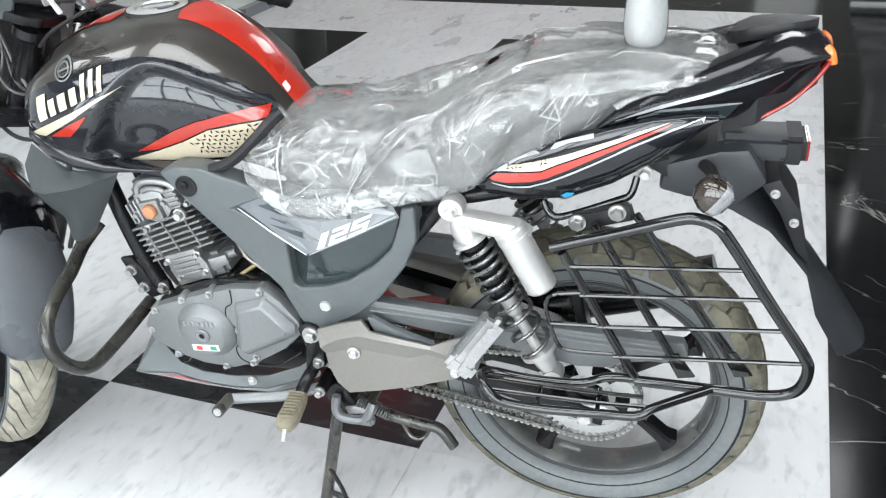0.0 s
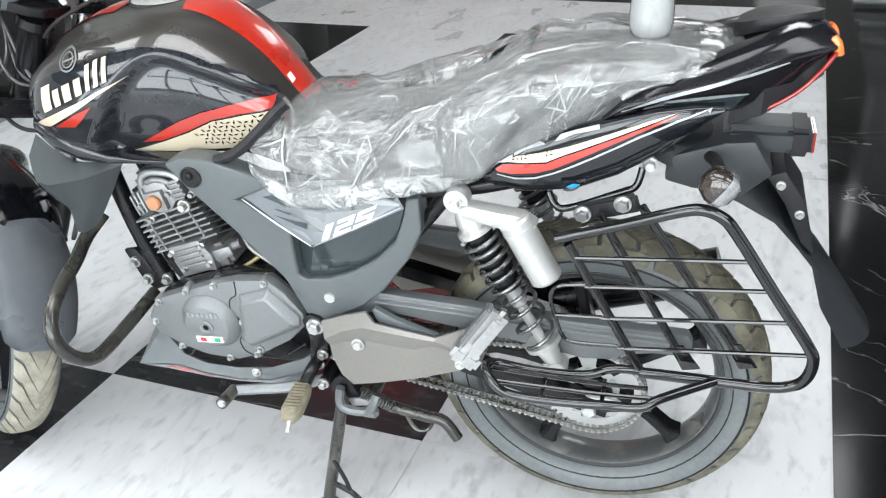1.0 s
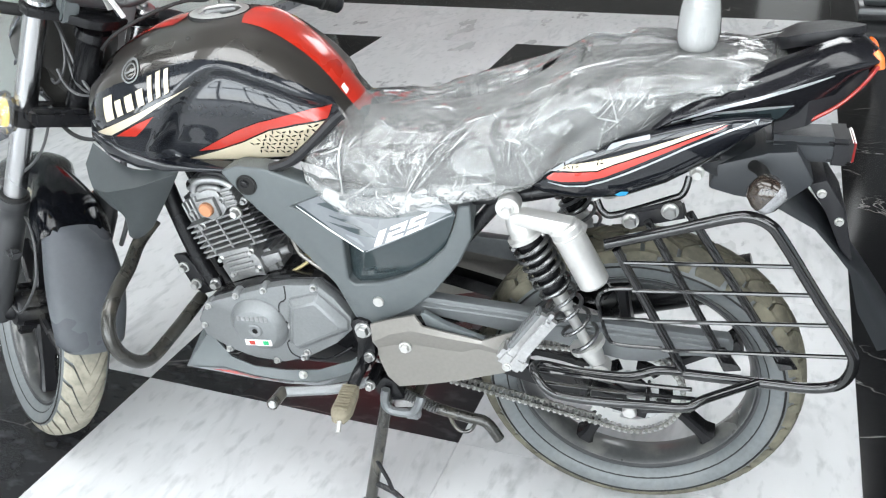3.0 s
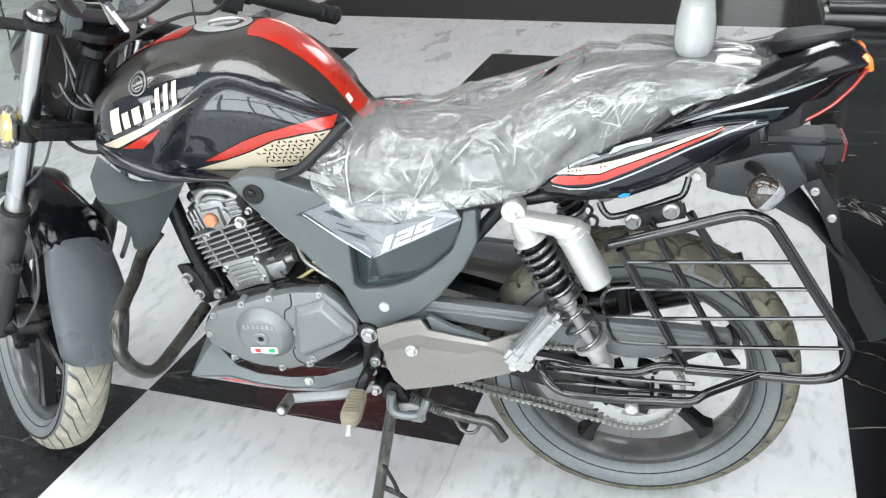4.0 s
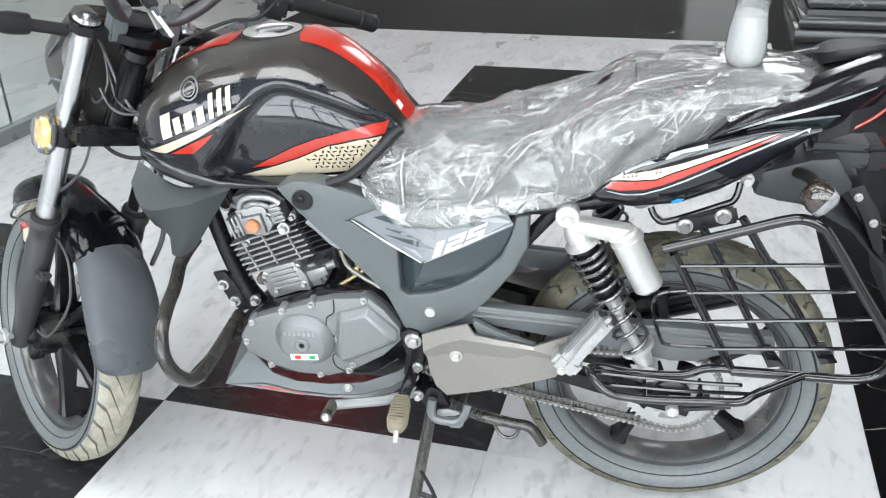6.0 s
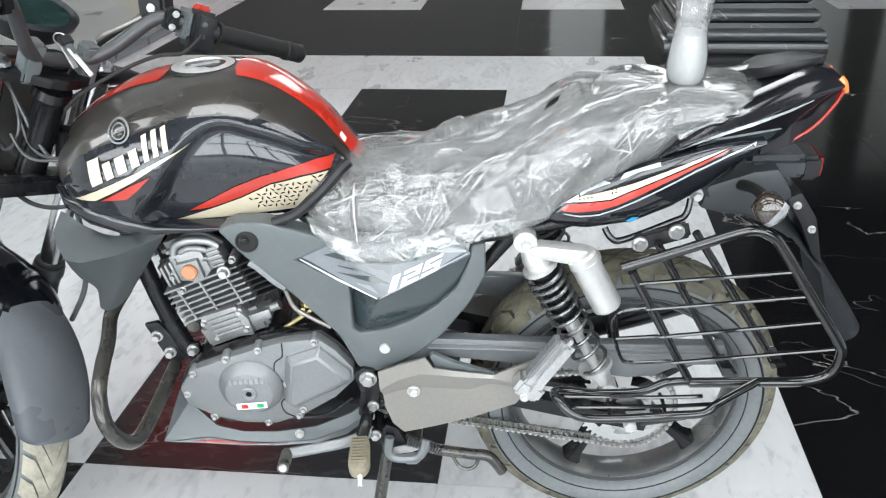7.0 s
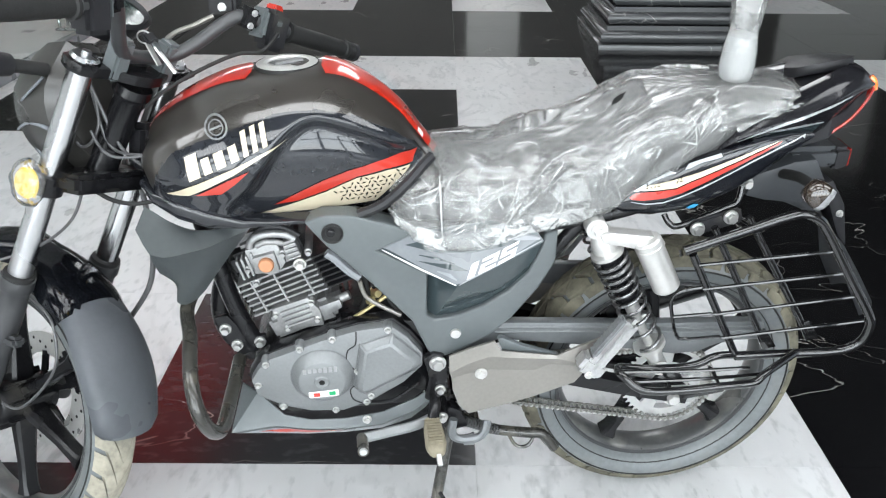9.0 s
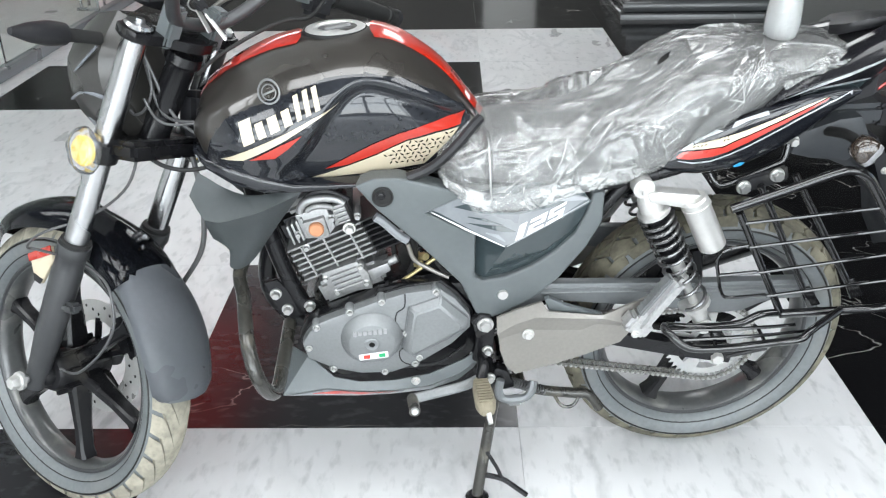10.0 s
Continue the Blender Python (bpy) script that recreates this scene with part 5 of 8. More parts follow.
# -- swingarm, shocks, rear covers --
for s in (-1, 1):
    sw = part("swingarm", tube([(-0.47, s * 0.1, 0.41), (-0.3, s * 0.1, 0.372), (-0.1, s * 0.1, 0.318), (0.03, s * 0.1, 0.288)], 0.02, 4, 4), BLACK_SATIN, bike, "black box-section swingarm", 20)
    armp = prism([(-0.45, 0.44), (-0.42, 0.485), (-0.348, 0.487), (-0.2, 0.479), (-0.1, 0.473), (0.02, 0.47), (0.147, 0.467), (0.155, 0.45), (0.15, 0.425), (0.1, 0.425), (0.064, 0.418), (0.03, 0.402), (-0.014, 0.399), (-0.137, 0.421), (-0.35, 0.45), (-0.44, 0.42)], s * 0.096, s * 0.118, 0.005)
    cg = part("chain_guard", armp, ARM_GREY, bike, "grey ribbed plastic chain guard", 30)
    for z0 in (0.476, 0.466):
        part("guard_rib", tube([(-0.36, s * 0.117, z0), (-0.2, s * 0.118, z0 - 0.006), (-0.06, s * 0.118, z0 - 0.014), (0.13, s * 0.118, z0 - 0.02)], 0.0026, 6, 3), ARM_GREY, cg)
    slot = prism([(-0.03, 0.31), (0.03, 0.312), (0.05, 0.305), (0.055, 0.29), (0.04, 0.272), (-0.03, 0.274)], s * 0.1, s * 0.109, 0.003)
    part("axle_plate", slot, ALLOY, sw)
    part("axle_nut", disc_bolt((0.0, s * 0.109, RC[2]), 0.013, 0.016, (0, s, 0)), SILVER, sw, "silver axle nut")
    adj = tube([(0.02, s * 0.112, 0.29), (0.1, s * 0.112, 0.305)], 0.005, 8, 1)
    part("chain_adjuster", adj, BLACK_SATIN, sw)
    # shock absorber with its remote reservoir
    top, bot = Vector((-0.2, s * 0.135, 0.689)), Vector((-0.05, s * 0.135, 0.392))
    d = (bot - top).normalized()
    body = bmesh.new()
    lathe([(0, 0), (0.0185, 0.0), (0.0185, 0.026), (0, 0.026)], top + Vector((0, s * 0.013, 0)), (0, -s, 0), 24, body)
    lathe([(0.013, 0.012), (0.019, 0.026), (0.022, 0.036), (0.022, 0.05), (0.0295, 0.053), (0.0295, 0.06), (0.014, 0.061), (0.013, 0.2), (0.0085, 0.205), (0.0085, 0.3)], top, d, 28, body)
    shock = part("shock_absorber", body, SILVER, bike, "silver gas shock absorber with a black spring")
    part("damper_tube", lathe([(0.0135, 0.06), (0.0215, 0.062), (0.0215, 0.165), (0.019, 0.168), (0.0135, 0.168)], top, d, 24), BLACK_SATIN, shock, "black damper tube inside the spring")
    pts = []
    turns = 10
    for k in range(int(turns * 16) + 1):
        t = 2 * math.pi * k / 16
        f = k / (turns * 16)
        f2 = f ** 3 * 0.35 + f * 0.65
        e, u = d.orthogonal().normalized(), d.cross(d.orthogonal().normalized())
        r = 0.0295 - 0.003 * f
        pts.append(top + d * (0.0645 + 0.2095 * f2) + (e * math.cos(t) + u * math.sin(t)) * r)
    part("spring", tube(pts, 0.0035, 8, 1, straight=True), SPRING_STEEL, shock, "dark grey coil spring")
    eye = bmesh.new()
    lathe([(0.03, 0.276), (0.03, 0.284), (0.02, 0.288), (0.016, 0.31), (0.011, 0.328)], top, d, 24, eye)
    lathe([(0, 0), (0.016, 0), (0.016, 0.03), (0, 0.03)], bot + Vector((0, s * 0.015, 0)), (0, -s, 0), 20, eye)
    part("lower_eye", eye, SILVER, shock)
    r0 = Vector((-0.113, s * 0.15, 0.668))
    can = lathe([(0, 0), (0.021, 0), (0.0245, 0.004), (0.0245, 0.108), (0.021, 0.112), (0, 0.112)], r0 - d * 0.002, d, 32)
    can = part("reservoir", can, SILVER, shock, "silver reservoir can", 40)
    part("reservoir_line", lathe([(0.0242, 0.012), (0.0255, 0.013), (0.0255, 0.017), (0.0242, 0.018)], r0, d, 32, closed=True), SILVER, can)
    bridge = prism([(-0.196, 0.682), (-0.175, 0.686), (-0.1, 0.676), (-0.078, 0.662), (-0.088, 0.648), (-0.13, 0.652), (-0.165, 0.66), (-0.19, 0.664)], s * 0.128, s * 0.156, 0.005)
    part("reservoir_bridge", bridge, SILVER, shock)
    part("shock_bolt", disc_bolt(top + Vector((0, s * 0.013, 0)), 0.008, 0.012, (0, s, 0)), SILVER, shock)
    # heel cover: a proud upper face, a slanting facet and the lower face
    heel = bmesh.new()
    bands = []
    for y, line in ((0.1515, [(-0.4468, 0.4404), (-0.4075, 0.4564), (-0.365, 0.4696), (-0.3519, 0.4481), (-0.3061, 0.4409), (-0.2485, 0.4328), (-0.2107, 0.4505), (-0.1648, 0.4701)]), (0.1545, [(-0.4453, 0.405), (-0.4118, 0.4257), (-0.3748, 0.4385), (-0.345, 0.4357), (-0.3027, 0.4312), (-0.2486, 0.4273), (-0.2132, 0.417), (-0.1742, 0.4277)]), (0.1465, [(-0.4408, 0.3874), (-0.4086, 0.3978), (-0.3748, 0.4049), (-0.3446, 0.402), (-0.2873, 0.3986), (-0.2588, 0.411), (-0.2118, 0.4034), (-0.1835, 0.4172)]), (0.1475, [(-0.438, 0.3601), (-0.4265, 0.3246), (-0.4069, 0.3043), (-0.3483, 0.3188), (-0.2863, 0.3377), (-0.2355, 0.3573), (-0.2103, 0.367), (-0.1863, 0.4017)])):
        bands.append([Vector((x, s * y, z)) for x, z in line])
    rings(heel, bands, closed=False)
    bmesh.ops.recalc_face_normals(heel, faces=heel.faces[:])
    bmesh.ops.solidify(heel, geom=heel.faces[:], thickness=0.006)
    heel = part("heel_cover", heel, HEEL, bike, "warm grey metal heel cover", 12)
    wedge = prism([(-0.3584, 0.466), (-0.3507, 0.4698), (-0.3154, 0.4504), (-0.2471, 0.4263), (-0.2469, 0.4214), (-0.3045, 0.4277), (-0.3472, 0.4366)], s * 0.128, s * 0.14, 0.003)
    part("heel_wedge", wedge, PLASTIC, heel, "dark grey wedge")
    part("cover_bolt", disc_bolt((-0.387, s * 0.148, 0.398), 0.0085, 0.01, (0, s, 0)), SILVER, heel, "silver flange bolt")
    peg = bmesh.new()
    m = Matrix.Translation((-0.162, s * 0.183, 0.476)) @ Matrix.Rotation(radians(33), 4, "Y")
    box(0.004, 0, 0, 0.029, 0.03, 0.13, 0.011, bm=peg)
    box(0.003, -s * 0.001 + s * 0.0155, 0.01, 0.012, 0.004, 0.08, 0.0015, bm=peg)
    bmesh.ops.transform(peg, matrix=m, verts=peg.verts)
    pp = part("pillion_footrest", peg, ALLOY, bike, "folded silver pillion footrest with a ribbed rubber")
    grip = box(-0.016, 0, 0.012, 0.01, 0.024, 0.09, 0.003)
    bmesh.ops.transform(grip, matrix=m, verts=grip.verts)
    grip = part("footrest_rubber", grip, ENGINE_GREY, pp, "ribbed grey rubber")
    for k in range(9):
        rib = box(-0.0195, 0, -0.028 + k * 0.0098, 0.005, 0.024, 0.005, 0.0015)
        bmesh.ops.transform(rib, matrix=m, verts=rib.verts)
        part("rib", rib, ENGINE_GREY, grip)
    foot = box(0, 0, 0, 0.05, 0.04, 0.035, 0.007)
    bmesh.ops.transform(foot, matrix=Matrix.Translation((-0.19, s * 0.17, 0.425)) @ Matrix.Rotation(radians(33), 4, "Y"), verts=foot.verts)
    part("footrest_hinge", foot, ALLOY, pp)
    part("hinge_bolt", disc_bolt((-0.198, s * 0.19, 0.416), 0.006, 0.006, (0, s, 0)), SILVER, pp)
cross = tube([(-0.2, -0.12, 0.689), (-0.2, 0.12, 0.689)], 0.011, 10, 1)
part("frame_cross_tube", cross, BLACK_SATIN, bike)
for s in (-1, 1):
    rail = tube([(-0.52, s * 0.1, 0.68), (-0.36, s * 0.1, 0.675), (-0.2, s * 0.105, 0.69), (-0.05, s * 0.1, 0.73), (0.1, s * 0.085, 0.775)], 0.013, 10, 5)
    part("subframe_tube", rail, BLACK_SATIN, bike)
    stay = tube([(-0.4, s * 0.09, 0.46), (-0.3, s * 0.1, 0.58), (-0.22, s * 0.105, 0.68)], 0.012, 10, 4)
    part("subframe_stay", stay, BLACK_SATIN, bike)
    down = tube([(-0.9, s * 0.03, 0.8), (-0.86, s * 0.045, 0.62), (-0.83, s * 0.052, 0.5), (-0.80, s * 0.055, 0.42)], 0.016, 12, 5)
    part("down_tube", down, BLACK_SATIN, bike)
part("spine_tube", tube([(-0.93, 0, 0.8), (-0.7, 0, 0.72), (-0.5, 0, 0.66), (-0.42, 0, 0.5), (-0.41, 0, 0.36)], 0.024, 12, 6), BLACK_SATIN, bike)
part("air_box", box(-0.42, 0, 0.6, 0.2, 0.17, 0.15, 0.02), PLASTIC_DARK, bike)

# -- engine --
engine = part("crankcase", prism([(-0.81, 0.37), (-0.77, 0.43), (-0.62, 0.485), (-0.5, 0.485), (-0.455, 0.43), (-0.455, 0.34), (-0.52, 0.29), (-0.74, 0.28), (-0.79, 0.31)], -0.095, 0.11, 0.012), BLACK_SATIN, bike, "dark grey engine with polished cooling fins")
COVER_L = [(-0.805, 0.387), (-0.79, 0.412), (-0.768, 0.433), (-0.708, 0.456), (-0.66, 0.474), (-0.61, 0.488), (-0.548, 0.495), (-0.52, 0.47), (-0.492, 0.432), (-0.492, 0.405), (-0.527, 0.368), (-0.588, 0.328), (-0.64, 0.308), (-0.70, 0.31), (-0.75, 0.325), (-0.797, 0.352)]
part("left_case_cover", prism(COVER_L, -0.128, -0.085, 0.006), ENGINE_GREY, engine, "dark grey case cover")
# wider black rim stands in for the dark gap round the cover
part("cover_gasket_edge", prism([(x * 1.0 + (x + 0.65) * 0.035, z + (z - 0.4) * 0.05) for x, z in COVER_L], -0.108, -0.08, 0.003), BLACK_SATIN, engine)
hexa = [(-0.607, 0.462), (-0.547, 0.483), (-0.495, 0.43), (-0.497, 0.404), (-0.602, 0.346), (-0.622, 0.366)]
part("sprocket_cover", shell(hexa, -0.131, -0.145, -0.12, 0.016), ENGINE_GREY, engine, "dark grey sprocket cover")
part("case_seam", tube([(-0.612, -0.1285, 0.486), (-0.614, -0.1285, 0.458), (-0.628, -0.1285, 0.446), (-0.63, -0.1285, 0.42), (-0.612, -0.1285, 0.395), (-0.612, -0.1285, 0.372), (-0.626, -0.1285, 0.358), (-0.622, -0.1285, 0.335), (-0.605, -0.1285, 0.325)], 0.0012, 6, 3), RUBBER, engine)
rc = (-0.676, -0.128, 0.393)
part("round_cover", lathe([(0, 0.0195), (0.0405, 0.0195), (0.0425, 0.0185), (0.0555, 0.004), (0.057, 0.002), (0.0575, -0.004)], rc, (0, -1, 0), 48), ENGINE_GREY, engine, "round generator cover")
part("centre_plug", lathe([(0.006, 0.0215), (0.0115, 0.023), (0.0145, 0.0215), (0.0145, 0.0175)], (rc[0], rc[1], rc[2]), (0, -1, 0), 24), ENGINE_GREY, engine)
# flat black face drawn for the dark of the plug's recess
part("plug_slot", lathe([(0, 0.0217), (0.006, 0.0217)], rc, (0, -1, 0), 6), RUBBER, engine)
for k in range(7):
    part("name_bar", box(rc[0] - 0.03 + k * 0.0092, rc[1] - 0.0198, rc[2] + 0.024 + 0.0006 * k, 0.006, 0.002, 0.009 if k in (1, 2, 3) else 0.0115, 0.0006), ENGINE_ALLOY, engine)
flag_turn = Matrix.Rotation(radians(-5), 4, "Y")
flag = part("flag_plate", box(rc[0] + 0.002, rc[1] - 0.0205, rc[2] - 0.0265, 0.054, 0.0015, 0.0135, 0.0005, flag_turn), PAINT_WHITE, engine, "small white enamel plate")
for dx, mt in ((-0.0125, PAINT_RED), (0.0155, FLAG_GREEN)):
    part("enamel_block", box(rc[0] + 0.002 + dx, rc[1] - 0.0216, rc[2] - 0.0265 + 0.087 * dx, 0.012, 0.001, 0.0085, 0.0003, flag_turn), mt, flag)
for x, z in ((-0.783, 0.425), (-0.717, 0.459), (-0.655, 0.48), (-0.55, 0.498), (-0.801, 0.375), (-0.757, 0.318), (-0.655, 0.303), (-0.594, 0.32), (-0.61, 0.40), (-0.585, 0.335)):
    part("case_bolt", disc_bolt((-0.65 + (x + 0.65) * 0.945, -0.1275, 0.4 + (z - 0.4) * 0.9), 0.0046, 0.008), BOLT, engine)
    part("bolt_boss", lathe([(0.0088, -0.02), (0.0088, 0.0), (0.0072, 0.002), (0, 0.002)], (-0.65 + (x + 0.65) * 0.945, -0.127, 0.4 + (z - 0.4) * 0.9), (0, -1, 0), 14), ENGINE_GREY, engine)
# cylinder: a slanted stack of fins under the head
cyl_m = Matrix.Translation((-0.691, 0, 0.46)) @ Matrix.Rotation(radians(-22), 4, "Y")


def slanted(bm):
    bmesh.ops.transform(bm, matrix=cyl_m, verts=bm.verts)
    return bm


part("cylinder_base", slanted(box(-0.01, 0, 0.02, 0.125, 0.135, 0.05, 0.008)), ALLOY_DARK, engine, "", 30)
part("cylinder_barrel", slanted(lathe([(0, 0.03), (0.055, 0.03), (0.055, 0.14), (0, 0.14)], (-0.01, 0, 0), (0, 0, 1), 28)), PLASTIC_DARK, engine)
for k in range(7):
    fin = slanted(box(-0.012, 0, 0.134 - 0.0112 * k, 0.147 - 0.004 * (k % 2), 0.148, 0.0034, 0.0016))
    part("cooling_fin", fin, ENGINE_ALLOY, engine)
for x in (-0.058, -0.014, 0.034):
    part("fin_bridge", slanted(box(x, -0.0725, 0.1, 0.0035, 0.005, 0.07, 0.001)), ENGINE_ALLOY, engine)
part("cylinder_head", slanted(box(-0.012, 0, 0.165, 0.13, 0.13, 0.046, 0.01)), PLASTIC_DARK, engine, "", 30)
part("head_cover", slanted(box(-0.01, 0, 0.196, 0.1, 0.11, 0.03, 0.012)), ALLOY_DARK, engine)


def casting(name, poly, y0, y1, mat, label=""):
    """A cast block of the engine: an outline in x, z between two depths."""
    return part(name, prism(poly, y0, y1, 0.0022), mat, engine, label, 30)


casting("plug_plate", [(-0.7877, 0.6145), (-0.7491, 0.6249), (-0.7409, 0.5889), (-0.7597, 0.5815), (-0.7811, 0.5869)], -0.08, -0.055, ALLOY_DARK)
casting("plug_surround", [(-0.8, 0.626), (-0.745, 0.6405), (-0.73, 0.6), (-0.745, 0.578), (-0.79, 0.578)], -0.07, -0.05, ENGINE_ALLOY)
for k in range(4):
    casting("head_rib", [(-0.818 + 0.0085 * k, 0.606 + 0.005 * k), (-0.8135 + 0.0085 * k, 0.6085 + 0.005 * k), (-0.802 + 0.0085 * k, 0.57 + 0.004 * k), (-0.8065 + 0.0085 * k, 0.568 + 0.004 * k)], -0.076, -0.04, ENGINE_ALLOY)
part("head_arch", tube([(-0.7915, -0.066, 0.63), (-0.7845, -0.066, 0.647), (-0.7615, -0.066, 0.6555), (-0.7293, -0.066, 0.654), (-0.7125, -0.066, 0.644)], 0.0075, 10, 5), ENGINE_ALLOY, engine)
part("head_arch", tube([(-0.779, -0.068, 0.634), (-0.764, -0.07, 0.642), (-0.745, -0.07, 0.642), (-0.733, -0.068, 0.637)], 0.0055, 10, 5), ALLOY_DARK, engine)
casting("cam_block", [(-0.7338, 0.6413), (-0.7135, 0.6485), (-0.7028, 0.617), (-0.7293, 0.6016)], -0.074, -0.045, ALLOY_DARK)
for k in range(4):
    casting("cam_step", [(-0.7325 + 0.0028 * k, 0.637 - 0.0085 * k), (-0.7115 + 0.0028 * k, 0.6445 - 0.0085 * k), (-0.7105 + 0.0028 * k, 0.6405 - 0.0085 * k), (-0.7315 + 0.0028 * k, 0.633 - 0.0085 * k)], -0.079, -0.06, ENGINE_ALLOY)
casting("base_block", [(-0.7616, 0.5099), (-0.6967, 0.5326), (-0.6757, 0.5049), (-0.6697, 0.4729), (-0.7462, 0.4638)], -0.083, -0.04, ALLOY_DARK)
for k in range(4):
    a = (-0.748 + 0.004 * k, 0.505 - 0.0095 * k)
    casting("base_rib", [a, (a[0] + 0.05, a[1] + 0.0185), (a[0] + 0.0505, a[1] + 0.0145), (a[0] + 0.0005, a[1] - 0.004)], -0.089, -0.075, ENGINE_ALLOY)
for x, z in ((-0.755, 0.5), (-0.69, 0.523), (-0.681, 0.487), (-0.735, 0.47)):
    part("base_stud", lathe([(0.0062, -0.012), (0.0062, 0), (0.004, 0.002), (0.004, 0.007), (0, 0.007)], (x, -0.084, z), (0, -1, 0), 12), BOLT, engine)
casting("tensioner", [(-0.6831, 0.5057), (-0.64, 0.522), (-0.635, 0.505), (-0.669, 0.4845)], -0.076, -0.04, ENGINE_ALLOY)
part("tensioner_bolt", tube([(-0.645, -0.062, 0.513), (-0.622, -0.062, 0.524)], 0.0085, 10, 1), ALLOY_DARK, engine)
for k in range(7):
    part("rear_fin", slanted(box(0.084, -0.02, 0.066 + 0.0112 * k, 0.05, 0.1, 0.003, 0.0012)), PLASTIC_DARK, engine)
part("orange_plug", lathe([(0, 0.005), (0.011, 0.005), (0.0135, 0.002), (0.0135, -0.02)], (-0.7632, -0.084, 0.6035), (0, -1, 0), 24), COPPER, engine, "orange-brown round plug")
part("head_bolt", disc_bolt((-0.7054, -0.08, 0.6025), 0.0085, 0.014), SILVER, engine)
part("head_hose", tube([(-0.79, -0.06, 0.635), (-0.77, -0.06, 0.662), (-0.735, -0.06, 0.665), (-0.705, -0.06, 0.648)], 0.0055, 8, 5), PLASTIC_DARK, engine)
for x, z in ((-0.797, 0.59), (-0.785, 0.562), (-0.69, 0.622), (-0.735, 0.62)):
    part("head_stud", lathe([(0.007, -0.03), (0.007, 0), (0.0045, 0.002), (0.0045, 0.008), (0, 0.008)], (x, -0.074, z), (0, -1, 0), 12), ENGINE_ALLOY, engine)
for pts, r, mt in (([(-0.66, -0.03, 0.65), (-0.64, -0.04, 0.61), (-0.63, -0.045, 0.55), (-0.625, -0.04, 0.5)], 0.005, RUBBER), ([(-0.6028, -0.085, 0.5666), (-0.5922, -0.087, 0.5342), (-0.5662, -0.09, 0.515), (-0.53, -0.093, 0.495)], 0.0042, HEEL), ([(-0.659, -0.08, 0.6223), (-0.6449, -0.08, 0.6112), (-0.6202, -0.08, 0.5846), (-0.6022, -0.08, 0.5708)], 0.0085, PALE_GREY), ([(-0.63, -0.05, 0.62), (-0.6, -0.07, 0.58), (-0.59, -0.07, 0.53), (-0.6, -0.06, 0.49)], 0.006, RUBBER), ([(-0.57, -0.06, 0.56), (-0.55, -0.08, 0.52), (-0.53, -0.085, 0.5), (-0.5, -0.08, 0.49)], 0.004, RUBBER)):
    part("engine_hose", tube(pts, r, 8, 5), mt, engine, "pale hose" if mt is HEEL else "")
part("brass_rod", tube([(-0.614, -0.082, 0.487), (-0.585, -0.082, 0.508), (-0.548, -0.082, 0.536)], 0.0038, 8, 3), BRASS, engine)
part("carburettor", box(-0.535, -0.02, 0.585, 0.07, 0.07, 0.07, 0.015), ALLOY_DARK, bike, "grey carburettor with a pale hose")
part("intake_tube", tube([(-0.62, -0.01, 0.6), (-0.55, -0.01, 0.59), (-0.47, 0, 0.6)], 0.026, 14, 4), RUBBER, bike)
for k, (x, z) in enumerate(((-0.575, 0.53), (-0.56, 0.545), (-0.545, 0.525), (-0.585, 0.515))):
    part("brass_fitting", lathe([(0, 0.012), (0.007, 0.012), (0.009, 0.004), (0.009, -0.012), (0, -0.012)], (x, -0.07, z), (0.5, -1, 0.4), 8), BRASS, bike)
part("starter_motor", tube([(-0.56, 0.0, 0.52), (-0.56, -0.07, 0.52)], 0.026, 16, 1), BLACK_SATIN, bike)
exhaust = tube([(-0.76, 0.05, 0.56), (-0.86, 0.07, 0.5), (-0.88, 0.09, 0.36), (-0.78, 0.11, 0.26), (-0.5, 0.14, 0.24), (-0.2, 0.16, 0.29)], 0.018, 12, 6)
part("exhaust_pipe", exhaust, BLACK_SATIN, bike)
part("silencer", tube([(-0.22, 0.165, 0.285), (0.0, 0.175, 0.34), (0.2, 0.18, 0.4)], 0.042, 20, 3), BLACK_SATIN, bike, "black silencer on the far side")

# -- engine mounting plates, crash guard, belly pan --
plate = prism([(-0.87, 0.485), (-0.845, 0.49), (-0.81, 0.44), (-0.78, 0.445), (-0.775, 0.42), (-0.825, 0.4), (-0.845, 0.42)], -0.066, -0.056, 0.003)
mount = part("engine_mount_plate", plate, BLACK_SATIN, bike)
for x, z in ((-0.85, 0.462), (-0.832, 0.426), (-0.79, 0.431)):
    part("mount_bolt", disc_bolt((x, -0.066, z), 0.008, 0.014), BOLT, mount, "silver hexagon bolt")
guard = tube([(-0.885, -0.07, 0.565), (-0.902, -0.109, 0.538), (-0.89, -0.17, 0.522), (-0.883, -0.225, 0.51), (-0.875, -0.272, 0.49), (-0.864, -0.296, 0.455), (-0.853, -0.284, 0.41), (-0.843, -0.245, 0.378), (-0.837, -0.17, 0.38), (-0.831, -0.062, 0.392)], 0.0125, 12, 6)
part("crash_guard", guard, GUARD, bike, "worn black tubular crash guard")
guard = flipped(tube([(-0.885, -0.07, 0.565), (-0.902, -0.109, 0.538), (-0.89, -0.17, 0.522), (-0.883, -0.225, 0.51), (-0.875, -0.272, 0.49), (-0.864, -0.296, 0.455), (-0.853, -0.284, 0.41), (-0.843, -0.245, 0.378), (-0.837, -0.17, 0.38), (-0.831, -0.062, 0.392)], 0.0125, 12, 6))
part("crash_guard", guard, GUARD, bike, "worn black tubular crash guard")
